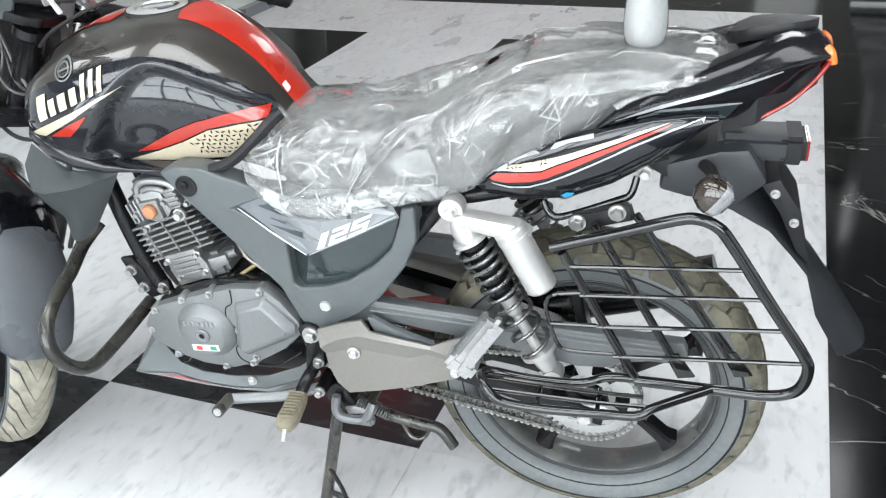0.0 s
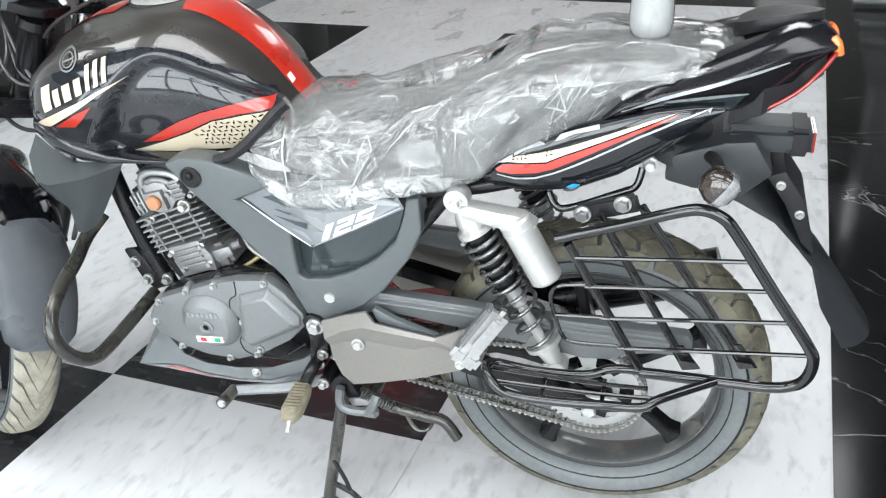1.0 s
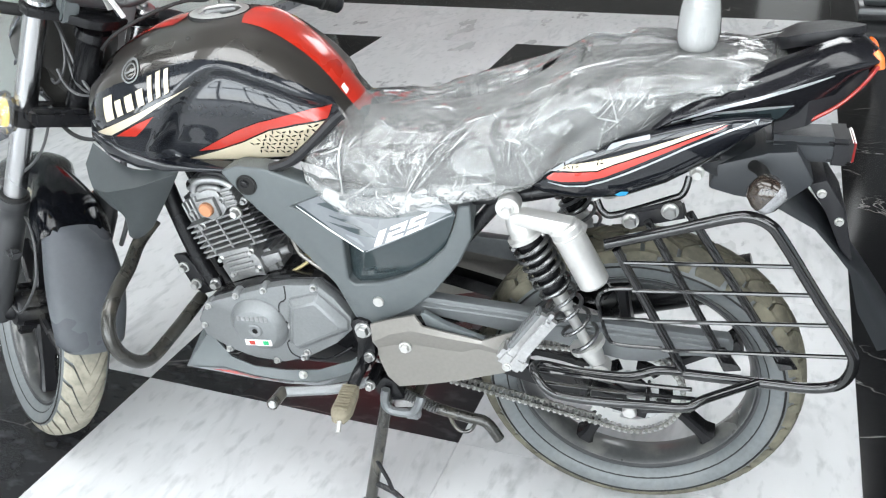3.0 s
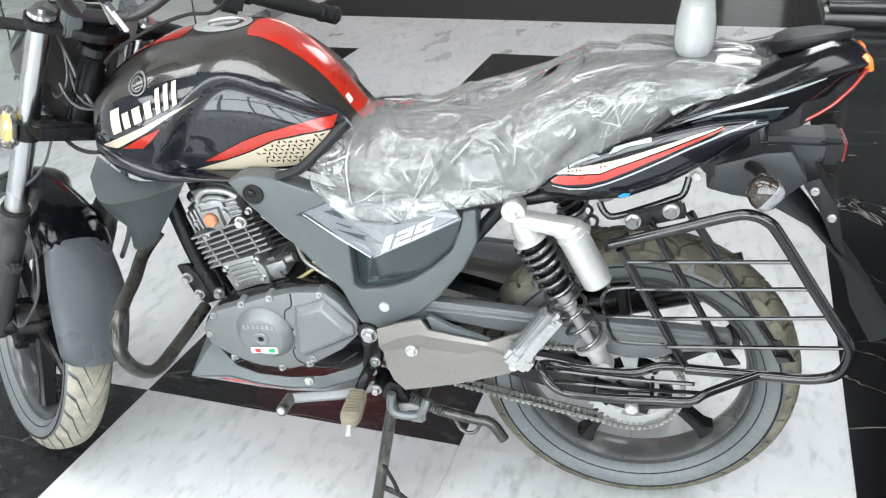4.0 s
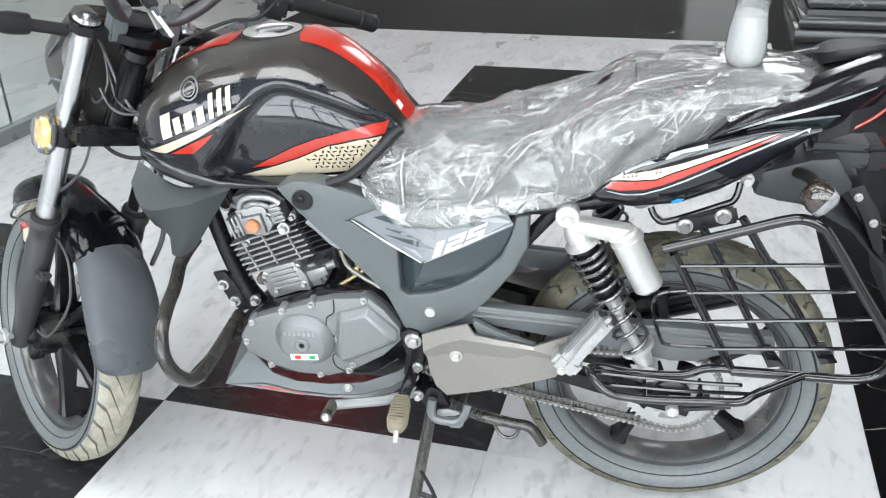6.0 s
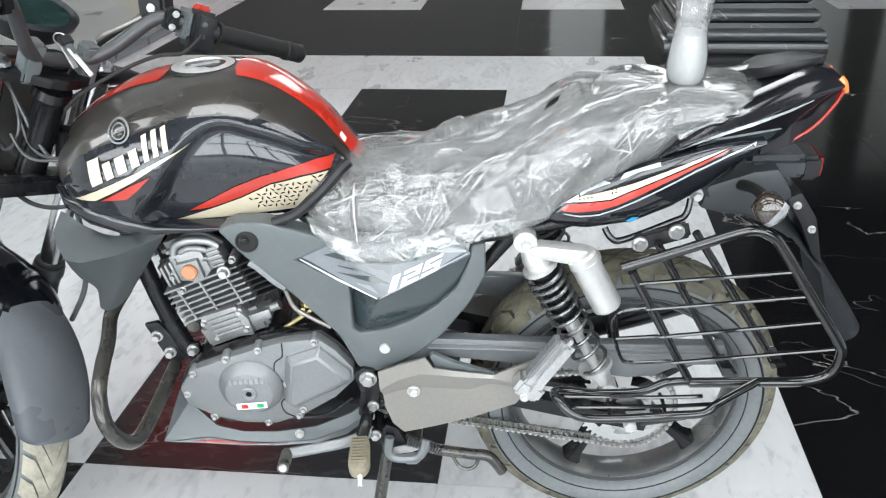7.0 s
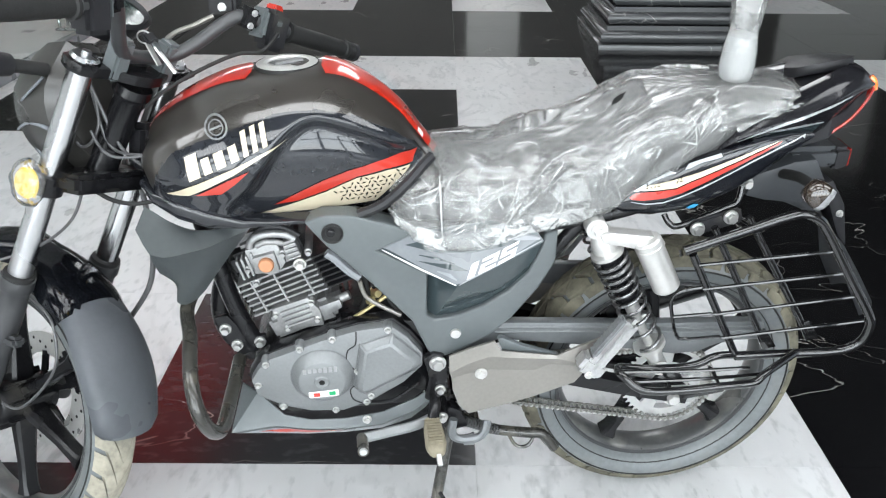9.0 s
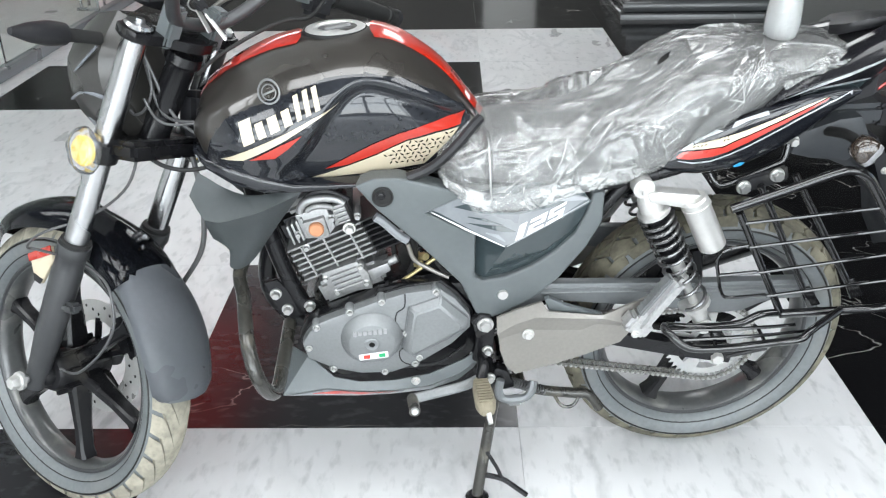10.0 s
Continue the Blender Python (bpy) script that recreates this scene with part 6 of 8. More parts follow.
for s in (-1, 1):
    bp = bmesh.new()
    tip, peak = (-0.85, 0.138, 0.276), (-0.7973, 0.116, 0.351)
    upper = [(-0.7505, 0.129, 0.306), (-0.7025, 0.136, 0.297), (-0.6366, 0.138, 0.298), (-0.5684, 0.138, 0.309), (-0.5015, 0.135, 0.338), (-0.4687, 0.13, 0.361)]
    ridge = [(-0.765, 0.139, 0.289), (-0.7025, 0.145, 0.282), (-0.6366, 0.147, 0.281), (-0.57, 0.146, 0.287), (-0.51, 0.142, 0.311), (-0.475, 0.133, 0.335)]
    lower = [(-0.79, 0.13, 0.265), (-0.709, 0.13, 0.2585), (-0.64, 0.131, 0.2595), (-0.57, 0.13, 0.264), (-0.515, 0.127, 0.282), (-0.485, 0.122, 0.305)]
    V = [[bp.verts.new((x, s * y, z)) for x, y, z in r] for r in (upper, ridge, lower)]
    T_, P_, I_ = (bp.verts.new((x, s * y, z)) for x, y, z in (tip, peak, (-0.83, 0.07, 0.34)))
    for f in ((T_, P_, V[0][0]), (T_, V[0][0], V[1][0]), (T_, V[1][0], V[2][0]), (T_, I_, P_)):
        bp.faces.new(f)
    for ra, rb in zip(V, V[1:]):
        for k in range(5):
            bp.faces.new((ra[k], ra[k + 1], rb[k + 1], rb[k]))
    bmesh.ops.recalc_face_normals(bp, faces=bp.faces)
    bmesh.ops.solidify(bp, geom=bp.faces[:], thickness=0.005)
    belly = part("belly_pan", bp, PLASTIC, bike, "grey belly pan with a red and pale flash", 25)
    if s < 0:
        btree = tree_of(belly)
        part("white_flash", decal([(-0.84, 0.275), (-0.77, 0.284), (-0.7, 0.281), (-0.637, 0.2795), (-0.57, 0.286), (-0.53, 0.299), (-0.57, 0.27), (-0.64, 0.263), (-0.709, 0.263), (-0.785, 0.268)], btree, 0.0012, start=-0.5), PALE_GREY, belly, "pale flash", 60)
        part("red_flash", decal([(-0.8, 0.2765), (-0.74, 0.2815), (-0.68, 0.28), (-0.63, 0.2785), (-0.68, 0.271), (-0.75, 0.27)], btree, 0.002, start=-0.5), PAINT_RED, belly, "red flash", 60)
        part("belly_screw", disc_bolt((-0.5974, -0.143, 0.2985), 0.0065, 0.008), SILVER, belly)

# -- rider's footrest, gear pedal, stands --
hanger = part("footrest_hanger", prism([(-0.492, 0.425), (-0.475, 0.44), (-0.455, 0.435), (-0.446, 0.405), (-0.452, 0.345), (-0.47, 0.322), (-0.49, 0.335), (-0.482, 0.385)], -0.138, -0.118, 0.005), BLACK_SATIN, bike, "black footrest hanger")
part("pivot_bolt", disc_bolt((-0.466, -0.138, 0.418), 0.0115, 0.014), BOLT, hanger, "silver pivot bolt")
for x, y, z in ((-0.461, -0.138, 0.358), (-0.469, -0.142, 0.338), (-0.458, -0.16, 0.31)):
    part("hanger_bolt", disc_bolt((x, y, z), 0.0075, 0.012), BOLT, hanger)
part("peg_boss", tube([(-0.458, -0.11, 0.309), (-0.458, -0.16, 0.309)], 0.0125, 12, 1), BLACK_SATIN, hanger)
pegm = Matrix.Translation((-0.4785, -0.225, 0.323)) @ Matrix.Rotation(radians(3), 4, "Z")
arm = tube([(-0.47, -0.13, 0.345), (-0.472, -0.165, 0.345), (-0.479, -0.192, 0.327)], 0.011, 10, 4)
footrest = part("rider_footrest", arm, BLACK_SATIN, bike, "footrest with a dusty ribbed rubber")
peg_turn = pegm @ Matrix.Rotation(radians(3), 4, "X")
rub = rings(bmesh.new(), [[Vector((a * w_, y, b * h_)) for a, b in ((-1, -0.5), (-0.6, -1), (0.6, -1), (1, -0.5), (1, 0.5), (0.6, 1), (-0.6, 1), (-1, 0.5))] for y, w_, h_ in ((0.04, 0.009, 0.008), (0.036, 0.013, 0.011), (0.02, 0.0165, 0.012), (-0.024, 0.0185, 0.012), (-0.034, 0.0165, 0.012), (-0.044, 0.0125, 0.01), (-0.047, 0.009, 0.007))])
bmesh.ops.transform(rub, matrix=peg_turn, verts=rub.verts)
rub = part("footrest_rubber", rub, RUBBER_BROWN, footrest, "dusty tan ribbed rubber")
for k in range(9):
    rib = box(0, -0.03 + k * 0.007, 0.0132, 0.026, 0.0032, 0.006, 0.001)
    bmesh.ops.transform(rib, matrix=peg_turn, verts=rib.verts)
    part("rib", rib, RUBBER_BROWN, rub)
tipb = tube([(0.002, -0.046, -0.004), (0.003, -0.062, -0.014)], 0.0048, 8, 1)
bmesh.ops.transform(tipb, matrix=pegm, verts=tipb.verts)
part("feeler_pin", tipb, SILVER, footrest)
pedal = bmesh.new()
tube([(-0.455, -0.15, 0.313), (-0.507, -0.182, 0.312), (-0.56, -0.198, 0.312), (-0.605, -0.212, 0.313)], 0.0095, 8, 4, bm=pedal, flat=0.7)
pedal = part("gear_pedal", pedal, ENGINE_GREY, bike, "grey gear pedal with a rubber toe")
part("toe_rubber", tube([(-0.607, -0.208, 0.311), (-0.605, -0.257, 0.322)], 0.0105, 12, 1), GUARD, pedal, "worn rubber toe piece")
part("toe_cap", lathe([(0, 0.003), (0.006, 0.003), (0.0075, 0)], (-0.605, -0.257, 0.322), (0, -1, 0.2), 12), ALLOY, pedal)
part("pedal_link", tube([(-0.5, -0.12, 0.36), (-0.55, -0.13, 0.33), (-0.6, -0.12, 0.32)], 0.0032, 8, 3), BLACK_SATIN, pedal)

M_IN = bike.matrix_world.inverted()
foot_at = M_IN @ Vector((-0.10, -0.231, 0.012))
stand_top = Vector((-0.438, -0.125, 0.27))
stand = part("side_stand", tube([stand_top, stand_top.lerp(foot_at, 0.5), foot_at], 0.0115, 10, 3), GUARD, bike, "worn side stand with its foot on the floor")
pad = bmesh.new()
lathe([(0, -0.011), (0.022, -0.011), (0.024, -0.005), (0.018, 0.0), (0, 0.0)], foot_at, (M_IN.to_3x3() @ Vector((0, 0, 1))), 20, pad)
part("stand_foot", pad, BLACK_SATIN, stand)
w = lambda x, y, z: M_IN @ Vector((x, y, z))
part("stand_tang", tube([w(-0.09, -0.226, 0.06), w(-0.05, -0.228, 0.05), w(-0.02, -0.233, 0.03), w(0.0, -0.235, 0.014)], 0.0055, 8, 5), BLACK_SATIN, stand)
part("stand_gusset", tube([w(-0.082, -0.222, 0.115), w(-0.06, -0.225, 0.075), w(-0.05, -0.228, 0.05)], 0.004, 8, 2), BLACK_SATIN, stand)
bracket = prism([(-0.455, 0.3), (-0.44, 0.31), (-0.42, 0.3), (-0.405, 0.262), (-0.44, 0.252), (-0.46, 0.27)], -0.135, -0.11, 0.004)
part("stand_bracket", bracket, BLACK_SATIN, bike)
hook = tube([(-0.435, -0.145, 0.29), (-0.438, -0.15, 0.262), (-0.425, -0.152, 0.247), (-0.39, -0.152, 0.247), (-0.375, -0.15, 0.262), (-0.37, -0.14, 0.278)], 0.0085, 8, 5)
part("stand_hook", hook, ARM_GREY, bike, "worn grey stand hook")
cs = bmesh.new()
tube([(-0.42, -0.1, 0.26), (-0.36, -0.115, 0.237), (-0.29, -0.12, 0.226), (-0.255, -0.122, 0.221), (-0.23, -0.126, 0.188)], 0.0105, 10, 5, bm=cs)
centre_stand = part("centre_stand", cs, GUARD, bike, "folded centre stand with its spring")
part("stand_leg", flipped(tube([(-0.42, -0.1, 0.26), (-0.36, -0.115, 0.237), (-0.29, -0.12, 0.226), (-0.23, -0.126, 0.188)], 0.0105, 10, 5)), GUARD, centre_stand)
part("stand_cross", tube([(-0.39, -0.11, 0.25), (-0.39, 0.11, 0.25)], 0.011, 10, 1), GUARD, centre_stand)
part("stand_loop", tube([(-0.325, -0.124, 0.23), (-0.312, -0.13, 0.207), (-0.297, -0.132, 0.2), (-0.282, -0.13, 0.205), (-0.272, -0.124, 0.224)], 0.0035, 8, 4), GUARD, centre_stand)
sp = []
for k in range(14 * 10):
    t = 2 * math.pi * k / 10
    f = k / 140
    c = Vector((-0.415, -0.118, 0.262)).lerp(Vector((-0.345, -0.128, 0.243)), f)
    sp.append(c + Vector((0.3, 0.0, 0.95)) * 0.0088 * math.cos(t) + Vector((0, 1, 0)) * 0.0088 * math.sin(t))
part("stand_spring", tube(sp, 0.0019, 6, 1, straight=True), SPRING_STEEL, centre_stand)
part("stand_lug", prism([(-0.437, 0.236), (-0.43, 0.243), (-0.398, 0.245), (-0.378, 0.25), (-0.376, 0.238), (-0.4, 0.228), (-0.432, 0.222)], -0.118, -0.1, 0.003), ALLOY, bike, "bare metal stand lug")
part("stand_stop", box(-0.4, -0.11, 0.207, 0.03, 0.02, 0.022, 0.005), ENGINE_GREY, bike)
part("stand_plate", prism([(-0.436, 0.292), (-0.42, 0.3), (-0.36, 0.303), (-0.36, 0.292), (-0.405, 0.285), (-0.425, 0.272), (-0.436, 0.275)], -0.112, -0.1, 0.003), ALLOY_DARK, bike)
part("frame_end", box(-0.405, -0.06, 0.3, 0.06, 0.06, 0.04, 0.006), BLACK_SATIN, bike)

# -- rear side guard: tube frame, bars, foot plate --
yg = -0.165
frame_pts = [(-0.0494, yg, 0.6516), (0.0529, yg - 0.002, 0.6885), (0.119, yg - 0.004, 0.7135), (0.1471, yg - 0.005, 0.7185), (0.1723, yg - 0.006, 0.7095), (0.1919, yg - 0.007, 0.688), (0.2509, yg - 0.011, 0.6), (0.306, yg - 0.015, 0.519), (0.3155, yg - 0.016, 0.492), (0.31, yg - 0.015, 0.4605), (0.2918, yg - 0.013, 0.443), (0.2578, yg - 0.011, 0.434), (0.1907, yg - 0.007, 0.4305), (0.08, yg - 0.002, 0.4265)]
rack = part("side_guard", tube(frame_pts, 0.0085, 12, 5), STEEL_BLACK, bike, "black enamelled rear side guard with horizontal bars")
part("guard_post", tube([(-0.033, yg, 0.645), (0.083, yg, 0.424)], 0.0072, 10, 1), STEEL_BLACK, rack)
for (xa, za), (xb, zb) in (((-0.022, 0.625), (0.228, 0.648)), ((-0.006, 0.576), (0.245, 0.602)), ((0.02, 0.522), (0.277, 0.553)), ((0.045, 0.47), (0.312, 0.5))):
    ya = yg - 0.01
    part("guard_bar", tube([(xa, yg - 0.004, za), (xb, ya, zb)], 0.0033, 8, 1), STEEL_BLACK, rack)
part("guard_loop", tube([(-0.004, yg, 0.578), (-0.045, yg, 0.57), (-0.057, yg, 0.55), (-0.05, yg, 0.515), (-0.038, yg, 0.478), (-0.02, yg, 0.468), (0.045, yg, 0.47)], 0.0033, 8, 5), STEEL_BLACK, rack)
part("guard_bar", tube([(-0.05, yg, 0.517), (0.02, yg, 0.521)], 0.0033, 8, 1), STEEL_BLACK, rack)
for (xa, za), (xb, zb) in (((0.0, 0.682), (0.132, 0.43)), ((0.058, 0.7), (0.213, 0.445))):
    part("guard_stay", tube([(xa + 0.008, -0.139, za), (xb + 0.008, -0.141, zb + 0.012)], 0.0066, 10, 1), STEEL_BLACK, rack)
    part("stay_foot", prism([(xb - 0.012, zb + 0.034), (xb + 0.008, zb + 0.038), (xb + 0.036, zb - 0.002), (xb + 0.01, zb - 0.008)], -0.146, -0.1405, 0.0015), STEEL_BLACK, rack)
bp = part("guard_bracket", box(0.018, -0.12, 0.683, 0.09, 0.01, 0.03, 0.004, Matrix.Rotation(radians(-17), 4, "Y")), PLASTIC_DARK, rack)
for x, z in ((-0.017, 0.674), (0.039, 0.695)):
    part("guard_bolt", disc_bolt((x, -0.126, z), 0.0095, 0.014), BOLT, rack, "silver flange bolt")
part("bracket_loop", tube([(-0.07, -0.1, 0.69), (-0.06, -0.108, 0.675), (-0.04, -0.11, 0.672), (0.035, -0.11, 0.704), (0.055, -0.108, 0.715), (0.062, -0.1, 0.74)], 0.0055, 10, 5), STEEL_BLACK, rack)
part("loop_bolt", disc_bolt((0.072, -0.092, 0.743), 0.008, 0.014), SILVER, rack)
FP = [(0.083, -0.165, 0.428), (0.0395, -0.172, 0.431), (-0.0037, -0.178, 0.417), (-0.083, -0.18, 0.416), (-0.138, -0.186, 0.427), (-0.151, -0.205, 0.435), (-0.1423, -0.225, 0.433), (-0.125, -0.236, 0.42), (-0.1, -0.239, 0.412), (-0.04, -0.24, 0.4115), (0.0355, -0.24, 0.417), (0.0883, -0.238, 0.42), (0.1132, -0.226, 0.43), (0.1896, -0.176, 0.4345)]
plate = part("foot_plate", tube(FP, 0.0072, 10, 5), STEEL_BLACK, rack, "black tubular foot plate")
for y, xa, za, xb, zb in ((-0.2, -0.142, 0.427, 0.095, 0.424), (-0.219, -0.134, 0.419, 0.11, 0.423)):
    part("plate_bar", tube([(xa, y, za), (xa * 0.4 + xb * 0.6, y, za * 0.4 + zb * 0.6 - 0.003), (xb, y, zb)], 0.0034, 8, 3), STEEL_BLACK, plate)
for x in (-0.06, 0.03):
    part("plate_cross", tube([(x, -0.179, 0.412), (x, -0.2, 0.415), (x, -0.239, 0.408)], 0.0034, 8, 3), STEEL_BLACK, plate)

# -- fork, front mudguard, headlamp, handlebar: all turned with the steering --
ft, fb = Vector((-0.966, 0, 0.943)), Vector((-1.2559, 0, 0.2856))
fd = (fb - ft).normalized()
fork_len = (fb - ft).length
for s in (-1, 1):
    y = s * 0.09
    o = ft + Vector((0, y, 0))
    tubeb = lathe([(0, 0), (0.0205, 0), (0.0205, fork_len * 0.66), (0, fork_len * 0.66)], o, fd, 24)
    leg = part("fork_leg", steered(tubeb), CHROME, bike, "chrome fork tube with a grey slider", 40)
    sl = lathe([(0.021, fork_len * 0.575), (0.0285, fork_len * 0.577), (0.0295, fork_len * 0.605), (0.026, fork_len * 0.612), (0.026, fork_len * 0.65), (0.0275, fork_len * 0.66), (0.0255, fork_len * 0.86), (0.022, fork_len * 0.93), (0.02, fork_len * 1.03), (0, fork_len * 1.04)], o, fd, 28)
    part("fork_slider", steered(sl), SLIDER_GREY, leg, "dark grey fork slider", 40)
    part("fork_seal", steered(lathe([(0.0205, fork_len * 0.565), (0.0265, fork_len * 0.567), (0.0265, fork_len * 0.578), (0.0205, fork_len * 0.578)], o, fd, 28, closed=True)), RUBBER, leg)
    part("fork_cap", steered(lathe([(0, -0.012), (0.007, -0.012), (0.007, -0.006), (0.021, -0.005), (0.024, 0.0), (0, 0)], o, fd, 12)), CHROME, leg)
    part("lower_clamp_ring", steered(lathe([(0.0205, 0.205), (0.0285, 0.206), (0.0285, 0.24), (0.0205, 0.241)], o, fd, 24, closed=True)), BLACK_SATIN, leg)
    part("slider_lug", steered(box(o.x + fd.x * fork_len * 0.76 + 0.03, y, o.z + fd.z * fork_len * 0.76, 0.05, 0.025, 0.02, 0.006)), SLIDER_GREY, leg)
part("axle_nut", steered(disc_bolt((FC[0], -0.122, FC[2]), 0.013, 0.024)), SILVER, front, "silver axle nut")
part("front_axle", steered(tube([(FC[0], -0.122, FC[2]), (FC[0], 0.122, FC[2])], 0.008, 10, 1)), ALLOY, front)
part("hub_drum", steered(lathe([(0.02, -0.07), (0.036, -0.066), (0.041, -0.058), (0.041, 0.05), (0.03, 0.058)], FC, (0, 1, 0), 28)), BLACK_SATIN, front, "black cast hub")
for k in range(8):
    a = radians(45 * k + 12)
    rib = box(0, 0, 0, 0.006, 0.1, 0.014, 0.002, Matrix.Translation(Vector(FC) + Vector((math.cos(a) * 0.044, -0.006, math.sin(a) * 0.044))) @ Matrix.Rotation(math.pi / 2 - a, 4, "Y"))
    part("hub_rib", steered(rib), BLACK_SATIN, front, "", 30)
part("speedo_drive", steered(lathe([(0, 0.0), (0.02, 0.0), (0.026, 0.01), (0.026, 0.022), (0, 0.022)], (FC[0], -0.088, FC[2]), (0, 1, 0), 20)), BLACK_SATIN, front)
top_clamp = prism([(-0.02, 0.0), (-0.012, 0.024), (0.01, 0.031), (0.035, 0.02), (0.06, 0.014), (0.1, 0.012), (0.14, 0.014), (0.165, 0.02), (0.19, 0.031), (0.212, 0.024), (0.22, 0.0), (0.212, -0.024), (0.19, -0.03), (0.16, -0.032), (0.125, -0.052), (0.1, -0.058), (0.075, -0.052), (0.04, -0.032), (0.01, -0.03), (-0.012, -0.024)], -0.009, 0.009, 0.004)
up = -fd
m = Matrix((Vector((0, 1, 0)), up, up.cross(Vector((0, 1, 0))))).transposed().to_4x4()
bmesh.ops.transform(top_clamp, matrix=Matrix.Translation(ft + fd * 0.012 + Vector((0, -0.1, 0))) @ m, verts=top_clamp.verts)
clamp = part("top_clamp", steered(top_clamp), BLACK_SATIN, bike, "black top fork clamp")
low_clamp = box(-0.045, 0, 0, 0.11, 0.2, 0.032, 0.008, Matrix.Rotation(radians(-0), 4, "Y"))
bmesh.ops.transform(low_clamp, matrix=Matrix.Translation(ft + fd * 0.22 + Vector((0.075, 0, 0.0))), verts=low_clamp.verts)
part("lower_clamp", steered(low_clamp), BLACK_SATIN, bike)
part("steering_nut", steered(disc_bolt(HEAD + AXIS * -0.012, 0.012, 0.014, AXIS)), SILVER, clamp, "silver steering nut")
part("head_tube", lathe([(0, -0.02), (0.03, -0.02), (0.032, -0.035), (0.025, -0.045), (0.025, -0.19), (0.032, -0.2), (0.03, -0.215), (0, -0.215)], HEAD, AXIS, 24), BLACK_SATIN, bike)
part("ignition_barrel", steered(lathe([(0, -0.04), (0.022, -0.04), (0.022, 0.022), (0.018, 0.026), (0, 0.026)], HEAD + Vector((-0.03, 0.012, 0.012)), AXIS, 20)), RUBBER, clamp)
# handlebar given as it stands on the right, mirrored in the unturned frame for the left
half = [Vector(p) for p in ((-0.94, 0.0, 0.95), (-0.93, 0.046, 0.954), (-0.905, 0.078, 0.977), (-0.868, 0.114, 1.02), (-0.85, 0.14, 1.03), (-0.83, 0.2, 1.015), (-0.812, 0.39, 0.99))]
LEFT = [STEER @ Vector((p.x, -p.y, p.z)) for p in half]
RIGHT = [STEER @ p for p in half]
bars = part("handlebar", tube(LEFT[::-1] + RIGHT[1:], 0.0115, 12, 6), SLIDER_GREY, bike, "dark grey tubular handlebar")
for side in (LEFT, RIGHT):
    a, b = side[-2].lerp(side[-1], 0.1), side[-1]
    d = (b - a).normalized()
    ln = (b - a).length
    part("grip", lathe([(0, 0), (0.019, 0), (0.019, 0.006), (0.0155, 0.008), (0.0165, ln * 0.5), (0.0155, ln - 0.026), (0.018, ln - 0.024), (0.018, ln - 0.016), (0.0165, ln - 0.014), (0.017, ln), (0.009, ln + 0.003), (0, ln + 0.003)], a, d, 20), RUBBER, bars, "black rubber grip")
    part("bar_end", lathe([(0.007, 0.0), (0.017, 0.001), (0.0175, 0.012), (0.013, 0.017), (0.007, 0.018), (0.0065, 0.014), (0, 0.014)], b, d, 20), PLASTIC_DARK, bars)
    part("bar_end_bolt", lathe([(0, 0.019), (0.005, 0.019), (0.0065, 0.016), (0.0065, 0.012)], b, d, 12), BOLT, bars)
    part("switch_clamp", box(0, 0, 0, 0.014, 0.044, 0.05, 0.006, Matrix.Translation(side[-2].lerp(side[-3], 0.62)) @ d.to_track_quat("X", "Z").to_matrix().to_4x4()), PLASTIC, bars)
    o = side[-2].lerp(side[-3], 0.2)
    q = d.to_track_quat("X", "Z").to_matrix().to_4x4()
    sw = part("switch_box", box(0, 0, -0.006, 0.046, 0.042, 0.07, 0.008, Matrix.Translation(o) @ q), PLASTIC_DARK, bars, "black switch box", 30)
    part("switch", box(0, 0, 0, 0.022, 0.024, 0.012, 0.003, Matrix.Translation(o) @ q @ Matrix.Translation((0, 0.004, 0.032))), PAINT_RED if side is RIGHT else PLASTIC, sw, "red kill switch" if side is RIGHT else "")
    for k in range(2):
        part("switch_button", box(0, 0, 0, 0.012, 0.006, 0.01, 0.002, Matrix.Translation(o) @ q @ Matrix.Translation((-0.004, -0.02, 0.008 - 0.02 * k))), PLASTIC, sw)
    o2 = side[-2].lerp(side[-3], 0.95)
    q2 = (side[-2] - side[-3]).to_track_quat("X", "Z").to_matrix().to_4x4()
    lc = part("lever_clamp", box(0, 0, 0, 0.03, 0.034, 0.036, 0.006, Matrix.Translation(o2) @ q2), BLACK_SATIN, bars)
    for k in (-1, 1):
        part("clamp_bolt", disc_bolt(o2 + q2 @ Vector((0, -0.017, 0.011 * k)), 0.0042, 0.005, q2.to_3x3() @ Vector((0, -1, 0))), ALLOY, lc)
    fw = STEER.to_3x3() @ Vector((-1, 0, 0))
    lever = tube([o2 + fw * 0.02, o2 + fw * 0.055 + d * 0.04, o2 + fw * 0.06 + d * 0.1, o2 + fw * 0.045 + d * 0.19], 0.006, 8, 5)
    part("lever", lever, BLACK_SATIN, bars, "black hand lever")
    if side is RIGHT:
        RB = Vector((-0.822, 0.158, 0.995))
        mc = part("brake_reservoir", box(0, 0, 0, 0.05, 0.04, 0.05, 0.006, Matrix.Translation(RB) @ Matrix.Rotation(radians(-12), 4, "Z") @ Matrix.Rotation(radians(-8), 4, "X")), PLASTIC_DARK, bars, "black brake fluid reservoir with a round badge")
        part("reservoir_badge", lathe([(0, 0.001), (0.007, 0.001), (0.008, 0)], RB + Vector((-0.003, -0.0205, 0.0)), (-0.15, -1, 0.1), 18), ALLOY, mc)
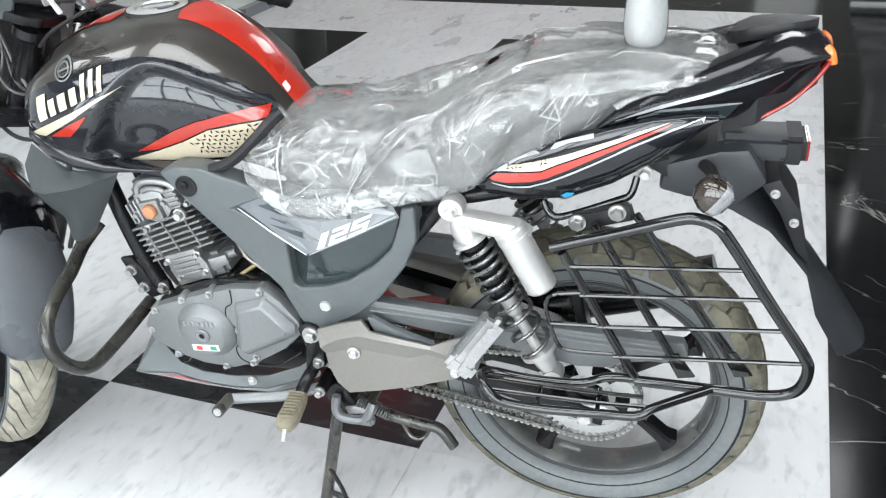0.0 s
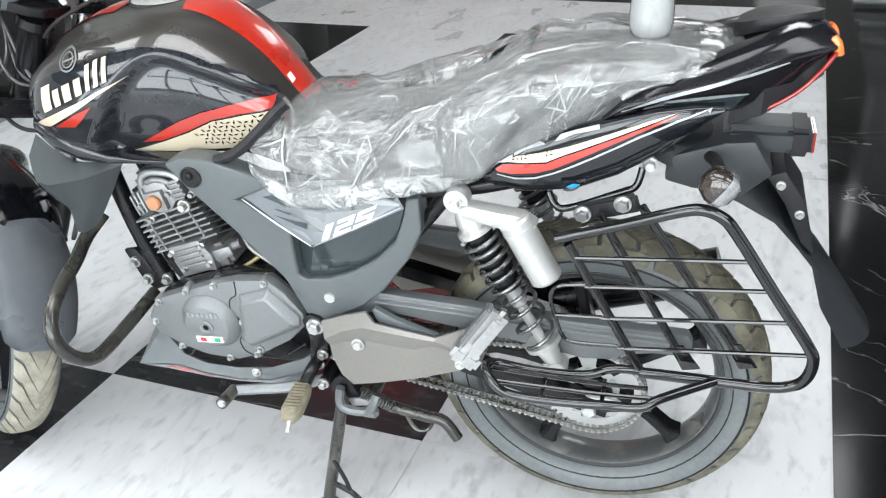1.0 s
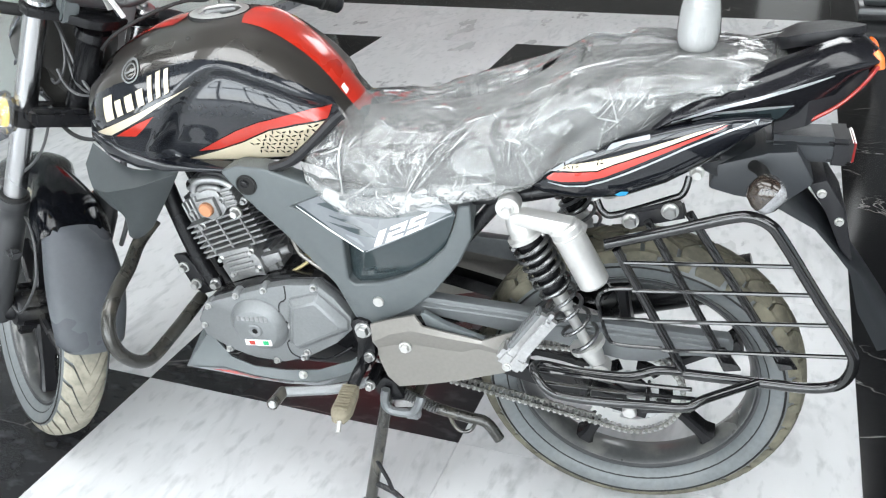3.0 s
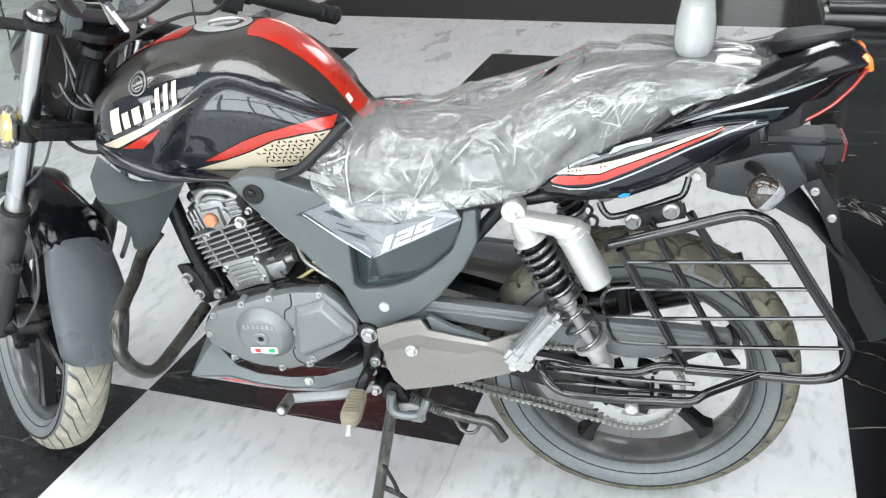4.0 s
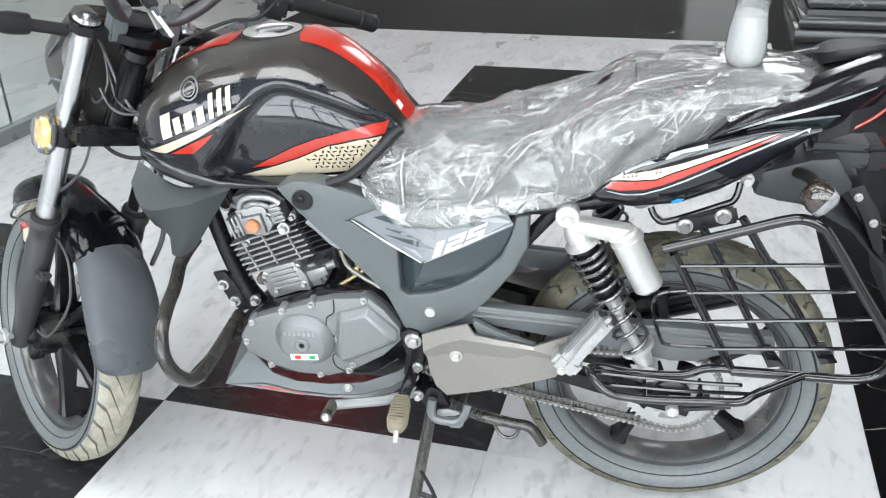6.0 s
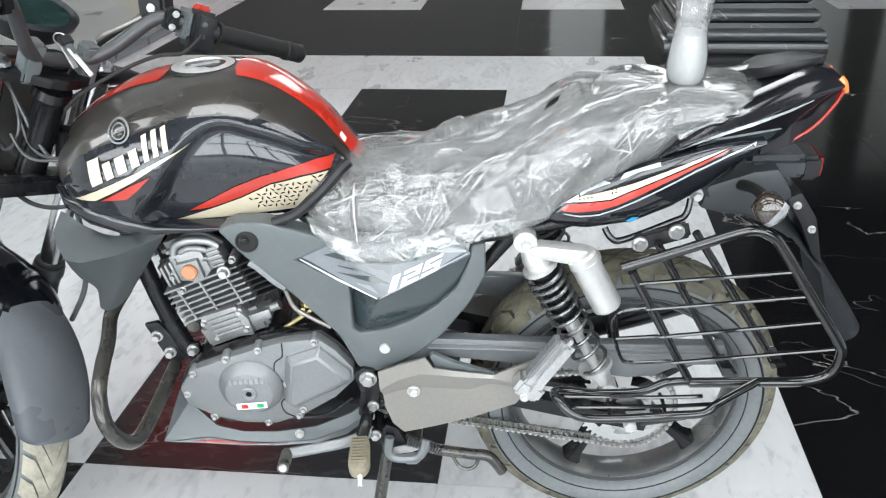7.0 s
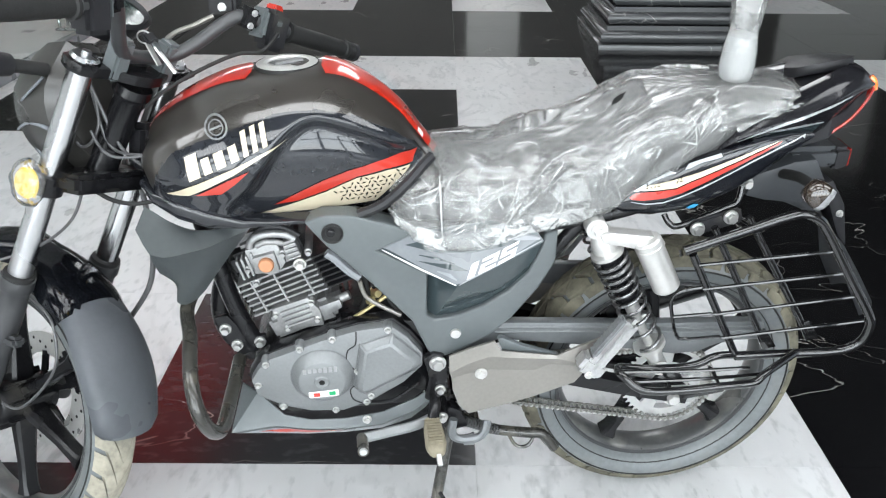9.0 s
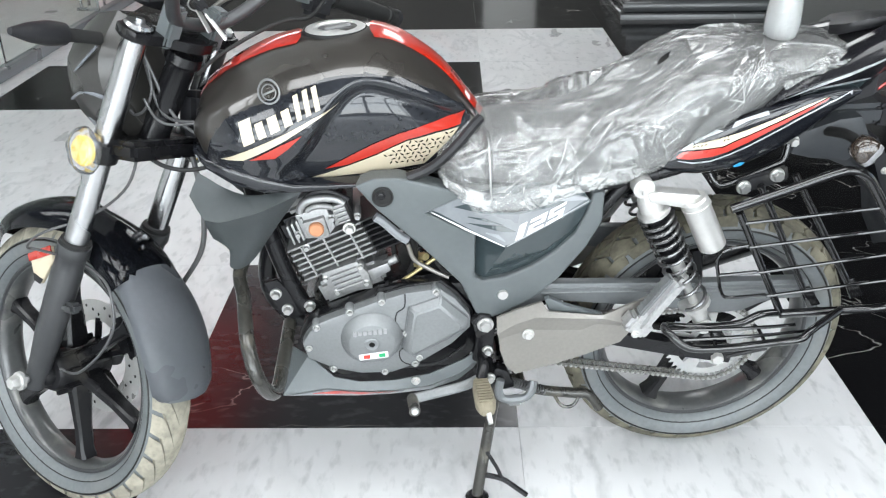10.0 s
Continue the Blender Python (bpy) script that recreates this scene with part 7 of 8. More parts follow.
for s in (-1, 1):
    part("handlebar_riser", steered(box(half[0].x - 0.002, s * 0.048, half[0].z - 0.004, 0.034, 0.03, 0.07, 0.005, Matrix.Rotation(radians(24), 4, "Y"))), PLASTIC, bars, "grey handlebar riser", 30)
# keys in the ignition
def bar(a, b, w_, t_, bm=None):
    """A flat bar from a to b."""
    a, b = Vector(a), Vector(b)
    q = (b - a).to_track_quat("X", "Y").to_matrix().to_4x4()
    return box(0, 0, 0, (b - a).length, t_, w_, t_ * 0.4, Matrix.Translation((a + b) / 2) @ q, bm=bm)


key = bar((-0.93, 0.012, 0.986), (-0.918, 0.004, 0.972), 0.024, 0.008)
keys = part("ignition_key", key, PLASTIC_DARK, bike, "key with a dark head hanging in the ignition")
ring = [Vector((-0.934 + 0.011 * math.cos(t), 0.014 - 0.003 * math.sin(t), 0.979 + 0.011 * math.sin(t))) for t in (2 * math.pi * k / 14 for k in range(14))]
part("key_ring", tube(ring, 0.0013, 6, 2, closed=True), SILVER, keys)
part("spare_key", bar((-0.93, 0.006, 0.974), (-0.913, -0.002, 0.937), 0.0115, 0.0025), SILVER, keys, "silver key blade")
part("key_head", bar((-0.918, 0.0, 0.975), (-0.908, -0.002, 0.958), 0.014, 0.004), PLASTIC, keys)
part("key_tag", bar((-0.916, -0.004, 0.97), (-0.888, -0.006, 0.925), 0.0115, 0.0035), PAINT_WHITE, keys, "white key tag")
# instruments and headlamp
dash = bmesh.new()
lathe([(0, -0.03), (0.055, -0.03), (0.066, -0.01), (0.068, 0.006), (0.06, 0.012), (0.056, 0.004), (0, 0.002)], (0, 0, 0), (0, 0, 1), 36, dash)
DM = Matrix.Translation((-1.02, 0, 1.02)) @ Matrix.Rotation(radians(38), 4, "Y") @ Matrix.Diagonal((0.8, 1.15, 1, 1))
bmesh.ops.transform(dash, matrix=DM, verts=dash.verts)
dash = part("instrument_panel", steered(dash), PLASTIC_DARK, bike, "black instrument cluster with a dark display")
face = lathe([(0, 0.006), (0.054, 0.006)], (0, 0, 0), (0, 0, 1), 36)
bmesh.ops.transform(face, matrix=DM, verts=face.verts)
part("display", steered(face), DISPLAY, dash, "dark glossy display")
part("warning_lamp", steered(box(-1.026, -0.008, 1.0265, 0.012, 0.016, 0.004, 0.001, Matrix.Rotation(radians(38), 4, "Y"))), PAINT_RED, dash)
headl = bmesh.new()
rows = []
for x, zt, zb, w_ in ((-1.035, 0.95, 0.78, 0.07), (-1.06, 0.965, 0.755, 0.092), (-1.1, 0.96, 0.75, 0.1), (-1.14, 0.94, 0.765, 0.09), (-1.165, 0.9, 0.8, 0.06)):
    m_ = (zt + zb) / 2
    rows.append(smooth_path([Vector((x, -w_ * 0.55, zt)), Vector((x, -w_, m_ + 0.03)), Vector((x, -w_ * 0.85, m_ - 0.04)), Vector((x, -w_ * 0.35, zb)), Vector((x, w_ * 0.35, zb)), Vector((x, w_ * 0.85, m_ - 0.04)), Vector((x, w_, m_ + 0.03)), Vector((x, w_ * 0.55, zt))], 3))
rings(headl, rows)
headl = part("headlamp", steered(headl), HEADLAMP_GREY, bike, "angular headlamp in a dark grey housing", 25)
for s in (-1, 1):
    for pts in ([(-1.06, 0.095, 0.905), (-1.1, 0.1, 0.87), (-1.15, 0.075, 0.85)], [(-1.05, 0.08, 0.82), (-1.1, 0.088, 0.83), (-1.14, 0.082, 0.815)], [(-1.055, 0.06, 0.775), (-1.1, 0.06, 0.77), (-1.13, 0.055, 0.785)]):
        part("lamp_ridge", steered(tube([(x, s * y, z) for x, y, z in pts], 0.004, 6, 3, flat=0.6)), FLAP_GREY, headl)
    st = part("front_indicator", steered(tube([(-1.064, s * 0.085, 0.918), (-1.074, s * 0.155, 0.922)], 0.011, 10, 1)), RUBBER, bike, "black front indicator on a stalk")
    part("indicator_body", steered(lathe([(0, -0.012), (0.018, -0.01), (0.02, 0.02), (0.015, 0.055), (0.006, 0.085), (0, 0.088)], (-1.074, s * 0.155, 0.922), (0.05, s, 0), 16)), PLASTIC_DARK, st)
    amb = ft + fd * 0.225 + Vector((-0.006, s * 0.12, 0))
    for k in range(4):
        wedge = bmesh.new()
        pts = [amb + Vector((0, s * 0.0112, 0))] + [amb + Vector((0.021 * math.cos(radians(90 * k + a)), s * 0.0112, 0.021 * math.sin(radians(90 * k + a)))) for a in (10, 25, 40, 55)]
        wedge.faces.new([wedge.verts.new(p) for p in pts])
        part("reflector_wedge", steered(wedge), PALE_AMBER, bike)
    refl = part("fork_reflector", steered(lathe([(0, 0.01), (0.022, 0.01), (0.026, 0.006), (0.026, 0), (0, 0)], amb, (0, s, 0), 28)), LENS_AMBER, bike, "round amber reflector in clear film")
    bag = bmesh.new()
    rows = []
    for r, d in ((0.004, 0.0165), (0.016, 0.017), (0.027, 0.015), (0.034, 0.008), (0.037, -0.002), (0.032, -0.008)):
        rows.append([amb + Vector((r * math.cos(a) * (1 + 0.16 * noise.noise(Vector((math.cos(a) * 2, math.sin(a) * 2, r * 50)))), s * (d + 0.003 * noise.noise(Vector((math.cos(a) * 3, math.sin(a) * 3, r * 90)))), r * math.sin(a) * 1.1)) for a in [2 * math.pi * k / 28 for k in range(28)]])
    part("film_bag", steered(rings(bag, rows)), FILM, refl, "crumpled clear film", 180)
# cables and hoses
def cable(pts, r=0.0035, mat=CABLE_GREY, steer=True):
    bm = tube(pts, r, 8, 6)
    part("cable", steered(bm) if steer else bm, mat, bike)


cable([(-1.04, -0.003, 0.95), (-1.028, -0.006, 0.916), (-1.013, -0.013, 0.867), (-1.003, -0.018, 0.834), (-0.985, -0.022, 0.795), (-0.95, -0.02, 0.76)], 0.0032, steer=False)
cable([(-1.028, 0.0, 0.9), (-1.022, -0.01, 0.862), (-1.014, -0.02, 0.823), (-0.999, -0.026, 0.801), (-0.967, -0.036, 0.796), (-0.93, -0.02, 0.79)], 0.0026, steer=False)
cable([(-1.03, -0.035, 0.84), (-1.023, -0.039, 0.821), (-1.014, -0.038, 0.803), (-0.997, -0.037, 0.793), (-0.965, -0.04, 0.794), (-0.93, -0.03, 0.795)], 0.0026, steer=False)
cable([(-1.026, -0.005, 0.91), (-1.02, -0.014, 0.876), (-1.019, -0.026, 0.846), (-1.034, -0.031, 0.818), (-1.053, -0.026, 0.809), (-1.062, -0.018, 0.822), (-1.058, -0.006, 0.836)], 0.0026, steer=False)
cable([(-1.04, -0.06, 0.75), (-1.005, -0.075, 0.733), (-0.96, -0.085, 0.73), (-0.9, -0.08, 0.74)], 0.0038, RUBBER, False)
cable([(-1.0, -0.06, 0.76), (-1.02, -0.07, 0.68), (-1.095, -0.085, 0.619), (-1.165, -0.125, 0.585), (-1.207, -0.125, 0.561), (-1.225, -0.12, 0.545), (-1.215, -0.105, 0.54), (-1.142, -0.075, 0.525), (-1.075, -0.075, 0.499), (-1.056, -0.075, 0.45), (-1.062, -0.075, 0.408), (-1.098, -0.078, 0.357), (-1.153, -0.08, 0.313), (-1.2, -0.08, 0.31)], 0.0026)
cable([(-1.0, 0.05, 0.74), (-0.99, 0.07, 0.64), (-1.0, 0.08, 0.55), (-1.06, 0.09, 0.47)], 0.005)
cable([tuple(RIGHT[-3] + Vector((0.05, 0.0, -0.03))), (-0.753, 0.05, 0.943), (-0.7916, 0.035, 0.943), (-0.8428, 0.01, 0.929), (-0.9055, -0.015, 0.9), (-0.94, -0.018, 0.872)], 0.0033, RUBBER, False)
cable([(-0.922, 0.12, 0.946), (-0.903, 0.12, 0.958), (-0.873, 0.12, 0.969), (-0.84, 0.13, 0.982)], 0.0045, HEEL, False)
cable([tuple(RIGHT[-3]), (-0.83, 0.13, 0.985), (-0.9, 0.14, 0.95), (-0.98, 0.06, 0.9)], 0.004, RUBBER, False)
part("wiring_cover", steered(box(-0.985, 0.05, 0.8, 0.05, 0.05, 0.08, 0.012)), PLASTIC_DARK, bike)
# front mudguard with its long rear flap
def arc_shell(a0, a1, n, R, wid, lip, y_edge, mat, name, label, thick=0.004):
    bm = bmesh.new()
    rows = []
    for k in range(n + 1):
        t = radians(a0 + (a1 - a0) * k / n)
        e = math.sin(math.pi * min(1, max(0, k / n)))
        ww = wid(k / n)
        rr = R(k / n)
        c, s_ = math.cos(t), math.sin(t)
        rows.append([Vector((FC[0] + (rr - q) * c, y * ww, FC[2] + (rr - q) * s_)) for y, q in ((-1, lip), (-0.9, lip * 0.45), (-0.55, 0.006), (0, 0), (0.55, 0.006), (0.9, lip * 0.45), (1, lip))])
    rings(bm, [smooth_path(r, 2) for r in rows], closed=False)
    bmesh.ops.solidify(bm, geom=bm.faces[:], thickness=thick)
    return part(name, steered(bm), mat, bike, label, 45)


fender = arc_shell(46, 135, 24, lambda f: FR + 0.034 + 0.012 * math.sin(math.pi * f), lambda f: 0.04 + 0.034 * math.sin(math.pi * min(1, 0.15 + 0.85 * (1 - abs(2 * f - 0.7)))), 0.05, 0, PAINT_BLACK, "front_mudguard", "black gloss front mudguard with a red flash")
flap = arc_shell(2, 48, 16, lambda f: FR + 0.036, lambda f: 0.062 + 0.012 * math.sin(math.pi * f) - (0.012 if f < 0.05 else 0), 0.038, 0, FLAP_GREY, "mudguard_flap", "dark grey plastic mudguard extension")
flap.parent = fender
for s in (-1, 1):
    br = prism([(-1.27, 0.519), (-1.208, 0.545), (-1.203, 0.518), (-1.238, 0.468), (-1.258, 0.473)], s * 0.078, s * 0.086, 0.003)
    bracket = part("mudguard_bracket", steered(br), PAINT_CREAM, fender, "cream mudguard bracket with a red edge")
    part("bracket_flash", steered(prism([(-1.272, 0.52), (-1.208, 0.547), (-1.203, 0.531), (-1.268, 0.506)], s * 0.0855, s * 0.0885, 0.001)), PAINT_RED, bracket)
    part("bracket_tip", steered(prism([(-1.24, 0.468), (-1.256, 0.473), (-1.257, 0.486), (-1.232, 0.478)], s * 0.0855, s * 0.0885, 0.001)), PLASTIC_DARK, bracket)

# ---- polythene film over the seat ----
def soft_noise(x, y, seed):
    """A smooth wavering number for each place of a sheet, about -1 to 1."""
    rng = random.Random(seed)
    out = 0
    for k in range(5):
        a, f = rng.uniform(0, 6.28), rng.uniform(0.6, 1.7)
        out = out + np.sin(f * (x * math.cos(a) + y * math.sin(a)) + rng.uniform(0, 6.28))
    return out / 2.6


def film_folds():
    """Folds of the sheet: start and end as (x, height above the hem), bend, half width, height, whiteness."""
    rng = random.Random(11)
    out = []
    # the long fold from the gathered hem over the shoulder of the seat, and on to its rear
    for a, b, bend in (((-0.37, 0.015), (-0.27, 0.125), 0.006), ((-0.35, 0.03), (-0.255, 0.118), -0.004), ((-0.275, 0.12), (-0.13, 0.165), 0.006), ((-0.14, 0.16), (0.03, 0.125), 0.004), ((0.0, 0.1), (0.15, 0.06), 0.004), ((-0.54, 0.05), (-0.45, 0.125), 0.004), ((-0.46, 0.02), (-0.463, 0.16), 0.003), ((-0.42, 0.175), (-0.33, 0.12), -0.008), ((-0.345, 0.17), (-0.29, 0.15), 0.01)):
        out.append((a, b, bend, rng.uniform(0.009, 0.013), rng.uniform(0.006, 0.009), 0.9))
    # creases that fan out of the gathers
    for hub, lo, hi, count, reach in (((-0.35, 0.03), 20, 165, 8, 0.1), ((-0.2, 0.03), 50, 175, 6, 0.09), ((-0.5, 0.05), 25, 130, 5, 0.09), ((-0.12, 0.1), -10, 200, 6, 0.07), ((-0.03, 0.05), 10, 170, 6, 0.08), ((0.08, 0.03), 10, 150, 5, 0.06), ((-0.26, 0.1), 200, 340, 5, 0.08)):
        for k in range(count):
            t = radians(lo + (hi - lo) * (k + rng.random()) / count)
            r0, r1 = rng.uniform(0.005, 0.055), reach * rng.uniform(0.5, 1.25)
            a = (hub[0] + r0 * math.cos(t), hub[1] + r0 * math.sin(t))
            out.append((a, (hub[0] + r1 * math.cos(t), hub[1] + r1 * math.sin(t)), rng.uniform(-0.006, 0.006), rng.uniform(0.004, 0.012), rng.uniform(0.0008, 0.0028), rng.uniform(0.05, 0.7)))
    # short kinks on the side, and long faint lines of the taut sheet on top
    for k in range(26):
        x = rng.uniform(-0.53, 0.13)
        d, t, r = rng.uniform(0.015, 0.05 + 0.1 * min(1, max(0.15, (0.1 - x) / 0.3))), radians(rng.choice((25, 50, 70, 110, 150)) + rng.uniform(-14, 14)), rng.uniform(0.015, 0.045)
        out.append(((x, d), (x + r * math.cos(t), d + r * math.sin(t)), rng.uniform(-0.004, 0.004), rng.uniform(0.003, 0.006), rng.uniform(0.001, 0.003), rng.uniform(0.2, 0.9)))
    for k in range(60):
        x, d, r = rng.uniform(-0.47, 0.1), rng.uniform(0.15, 0.27), rng.uniform(0.05, 0.16)
        t = radians(rng.uniform(-18, 28))
        out.append(((x, d), (x + r * math.cos(t), d + r * math.sin(t)), rng.uniform(-0.006, 0.006), rng.uniform(0.004, 0.009), rng.uniform(0.0008, 0.0024), rng.uniform(0.12, 0.55)))
    return out


def facets(x, d, near, seed, size, stretch):
    """Crumple of a sheet: height, whiteness of the creases and a random paleness of each flat facet, imitating its
    reflection.
    """
    rng = random.Random(seed)
    pts = []
    nx, nd = int(0.9 / size) + 2, int(0.5 / (size * stretch)) + 2
    for a in range(nx):
        for b in range(nd):
            pts.append(Vector((-0.62 + size * (a + 0.5 * (b % 2) + rng.uniform(-0.42, 0.42)), size * stretch * (b - 0.5 + rng.uniform(-0.42, 0.42)))))
    verts, _, tris, *_ = delaunay_2d_cdt(pts, [], [], 0, 1e-6)
    level = [rng.uniform(-1, 1) for _ in verts]
    height, edge, facet_glint = np.zeros(x.shape), np.zeros(x.shape), np.zeros(x.shape)
    for tri in tris:
        (ax, ad), (bx, bd), (cx_, cd) = (verts[k] for k in tri)
        strength, shade = [rng.random() ** 2 for _ in range(3)], rng.random() ** 3
        r, c = np.nonzero((x > min(ax, bx, cx_)) & (x < max(ax, bx, cx_)) & (d > min(ad, bd, cd)) & (d < max(ad, bd, cd)))
        if not len(r):
            continue
        px, pd = x[r, c], d[r, c]
        area = (bx - ax) * (cd - ad) - (cx_ - ax) * (bd - ad)
        v = ((px - ax) * (cd - ad) - (cx_ - ax) * (pd - ad)) / area
        w = ((bx - ax) * (pd - ad) - (px - ax) * (bd - ad)) / area
        u = 1 - v - w
        ok = (u >= -1e-6) & (v >= -1e-6) & (w >= -1e-6)
        r, c, u, v, w = r[ok], c[ok], u[ok], v[ok], w[ok]
        height[r, c] = u * level[tri[0]] + v * level[tri[1]] + w * level[tri[2]]
        line = 0
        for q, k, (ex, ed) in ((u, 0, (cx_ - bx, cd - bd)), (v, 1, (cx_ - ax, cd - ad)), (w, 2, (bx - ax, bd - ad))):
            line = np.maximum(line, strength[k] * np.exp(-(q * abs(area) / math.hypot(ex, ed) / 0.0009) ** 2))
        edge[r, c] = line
        facet_glint[r, c] = shade
    return height, edge, facet_glint


def film_object():
    """A loose sheet draped over the seat: a skirt round it, crumpled into facets and creased by folds."""
    FILMS = [(-0.548, 0.765, 0.70, 0.118), (-0.52, 0.786, 0.675, 0.135), (-0.46, 0.803, 0.655, 0.142), (-0.40, 0.806, 0.662, 0.144), (-0.32, 0.812, 0.686, 0.142), (-0.24, 0.832, 0.698, 0.14), (-0.18, 0.855, 0.716, 0.139), (-0.12, 0.88, 0.752, 0.134), (-0.05, 0.892, 0.796, 0.125), (0.0, 0.896, 0.815, 0.118), (0.04, 0.898, 0.842, 0.112), (0.1, 0.9, 0.864, 0.104), (0.15, 0.898, 0.874, 0.09), (0.185, 0.885, 0.872, 0.06)]
    rows = []
    for q, v in zip(smooth_path([f[:3] for f in FILMS], 42), smooth_path([(f[3], 0, 0) for f in FILMS], 42)):
        (x, zt, zb), w_ = q, v.x
        r = min(0.05, (zt - zb) * 0.48)
        half = smooth_path([(0, zt, 0), (w_ * 0.5, zt - 0.001, 0), (w_ * 0.82, zt - 0.008, 0), (w_ * 0.97, zt - 0.025, 0), (w_, zt - r, 0), (w_ * 1.0, (zt - r + zb) / 2, 0), (w_ * 0.98, zb + 0.012, 0), (w_ * 0.93, zb, 0)], 26)
        # pulled fuller on the outer side, slack on the other
        rows.append([(x, s * h.x, h.y - k * seat_dome(x, h.x, w_) * max(0, h.y - zb) / (zt - zb)) for s, k, hs in ((-1, 0.4, half[::-1]), (1, 1.0, half[1:])) for h in hs])
    P = np.array(rows)
    X, Y, Z = P[..., 0], P[..., 1], P[..., 2]
    # pulled taut over the step of the seat on the far side
    taut = (Z > 0.74) & (Y > -0.06) & (X > -0.42) & (X < -0.11) & (np.abs(Y) < 0.125)
    lift = np.where(taut, np.maximum(0, 0.807 + (X + 0.386) * 0.33 - 0.42 * np.maximum(0, Y) - Z), 0)
    P[..., 2] += lift * np.minimum(1, (Y + 0.06) / 0.06)
    out = np.cross(np.gradient(P, axis=0), np.gradient(P, axis=1))
    out /= np.linalg.norm(out, axis=2, keepdims=True) + 1e-9
    out *= np.sign((out * (P - np.array([0, 0, 0.76])) * np.array([0, 1, 1])).sum(axis=2, keepdims=True) + 1e-9)
    arc = np.concatenate([np.zeros((len(P), 1)), np.linalg.norm(np.diff(P, axis=1), axis=2).cumsum(axis=1)], axis=1)
    D = np.minimum(arc, arc[:, -1:] - arc)
    near = Y < 0.02
    X, Y = P[..., 0], P[..., 1]
    side = np.clip((np.abs(Y) - 0.05) / 0.06, 0, 1)
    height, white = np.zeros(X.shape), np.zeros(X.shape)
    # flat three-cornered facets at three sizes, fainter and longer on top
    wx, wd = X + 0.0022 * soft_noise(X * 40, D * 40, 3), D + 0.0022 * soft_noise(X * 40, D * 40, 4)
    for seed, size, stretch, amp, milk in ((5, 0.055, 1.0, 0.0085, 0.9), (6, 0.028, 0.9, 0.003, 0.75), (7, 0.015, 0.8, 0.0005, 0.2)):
        h, edge, facet_glint = facets(wx, wd, near, seed, size, stretch)
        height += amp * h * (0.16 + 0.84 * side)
        # white creases, plus whole facets paled in colour as if they mirrored a window
        white = np.maximum(white, (edge * milk * (0.25 + 0.75 * side) + 0.16 * facet_glint * side * (size > 0.02)) * np.clip(0.55 + 0.7 * soft_noise(X * 45, D * 45, 60 + seed), 0, 1))
    best = np.zeros(X.shape)
    for (x0, d0), (x1, d1), bend, half_w, h, milk in film_folds():
        length = math.hypot(x1 - x0, d1 - d0)
        ux, ud = (x1 - x0) / length, (d1 - d0) / length
        u = ((X - x0) * ux + (D - d0) * ud) / length
        w_ = (D - d0) * ux - (X - x0) * ud - bend * 4 * u * (1 - u)
        ends = np.clip(np.minimum(u, 1 - u) * 5, 0, 1) * (near | (d0 > 0.14))
        tent = np.where(w_ > 0, 1 - w_ / half_w, 1 + w_ / (half_w * 0.55))
        best = np.maximum(best, np.clip(tent, 0, 1) * ends * h)
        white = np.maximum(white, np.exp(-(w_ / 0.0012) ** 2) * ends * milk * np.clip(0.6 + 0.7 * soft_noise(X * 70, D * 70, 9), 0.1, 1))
    P += out * (height + best + 0.002)[..., None]
    n, m = X.shape
    index = np.arange(n * m).reshape(n, m)
    quads = np.stack([index[:-1, :-1], index[1:, :-1], index[1:, 1:], index[:-1, 1:]], axis=-1).reshape(-1, 4)
    # a short slit where the taut sheet has torn
    mid = P.reshape(-1, 3)[quads].mean(axis=1)
    a, b = np.array([-0.169, -0.041]), np.array([-0.138, -0.018])
    u = ((mid[:, :2] - a) @ (b - a)) / ((b - a) @ (b - a))
    gap = np.linalg.norm(mid[:, :2] - a - u[:, None] * (b - a), axis=1)
    quads = quads[~((u > 0) & (u < 1) & (mid[:, 2] > 0.84) & (gap < 0.0055 * np.sin(np.pi * np.clip(u, 0, 1))))]
    me = bpy.data.meshes.new("plastic_seat_wrap")
    me.from_pydata(P.reshape(-1, 3).tolist(), [], quads.tolist())
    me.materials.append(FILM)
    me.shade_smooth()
    # holds the crease whitening and the painted facet reflections together
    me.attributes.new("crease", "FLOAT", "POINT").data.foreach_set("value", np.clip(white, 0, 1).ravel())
    return new("plastic_seat_wrap", me)


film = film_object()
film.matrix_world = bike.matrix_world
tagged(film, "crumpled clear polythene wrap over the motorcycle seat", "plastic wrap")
for s in (-1, 1):
    # the gathered lower edge
    hem = bmesh.new()
    rows = []
    line = smooth_path([(-0.55, s * 0.112, 0.715), (-0.52, s * 0.132, 0.688), (-0.46, s * 0.14, 0.664), (-0.40, s * 0.142, 0.668), (-0.32, s * 0.14, 0.691), (-0.24, s * 0.138, 0.703), (-0.19, s * 0.136, 0.714)], 12)
    for k, q in enumerate(line):
        f = math.sin(math.pi * k / (len(line) - 1)) ** 0.5
        row = []
        for a in range(9):
            t = math.pi * (a / 8 - 0.5)
            w_ = q + Vector((0, s * (0.007 * f * math.cos(t)), 0.02 * f * math.sin(t) + 0.006))
            n1 = noise.noise(w_ * 40)
            row.append(w_ + Vector((0.004 * n1, s * 0.005 * noise.noise(w_ * 30 + Vector((3, 3, 3))), 0.005 * n1)))
        rows.append(row)
    hem = part("gathered_edge", rings(hem, rows, closed=False), FILM_HEM, film, "milky gathered lower edge", 180)

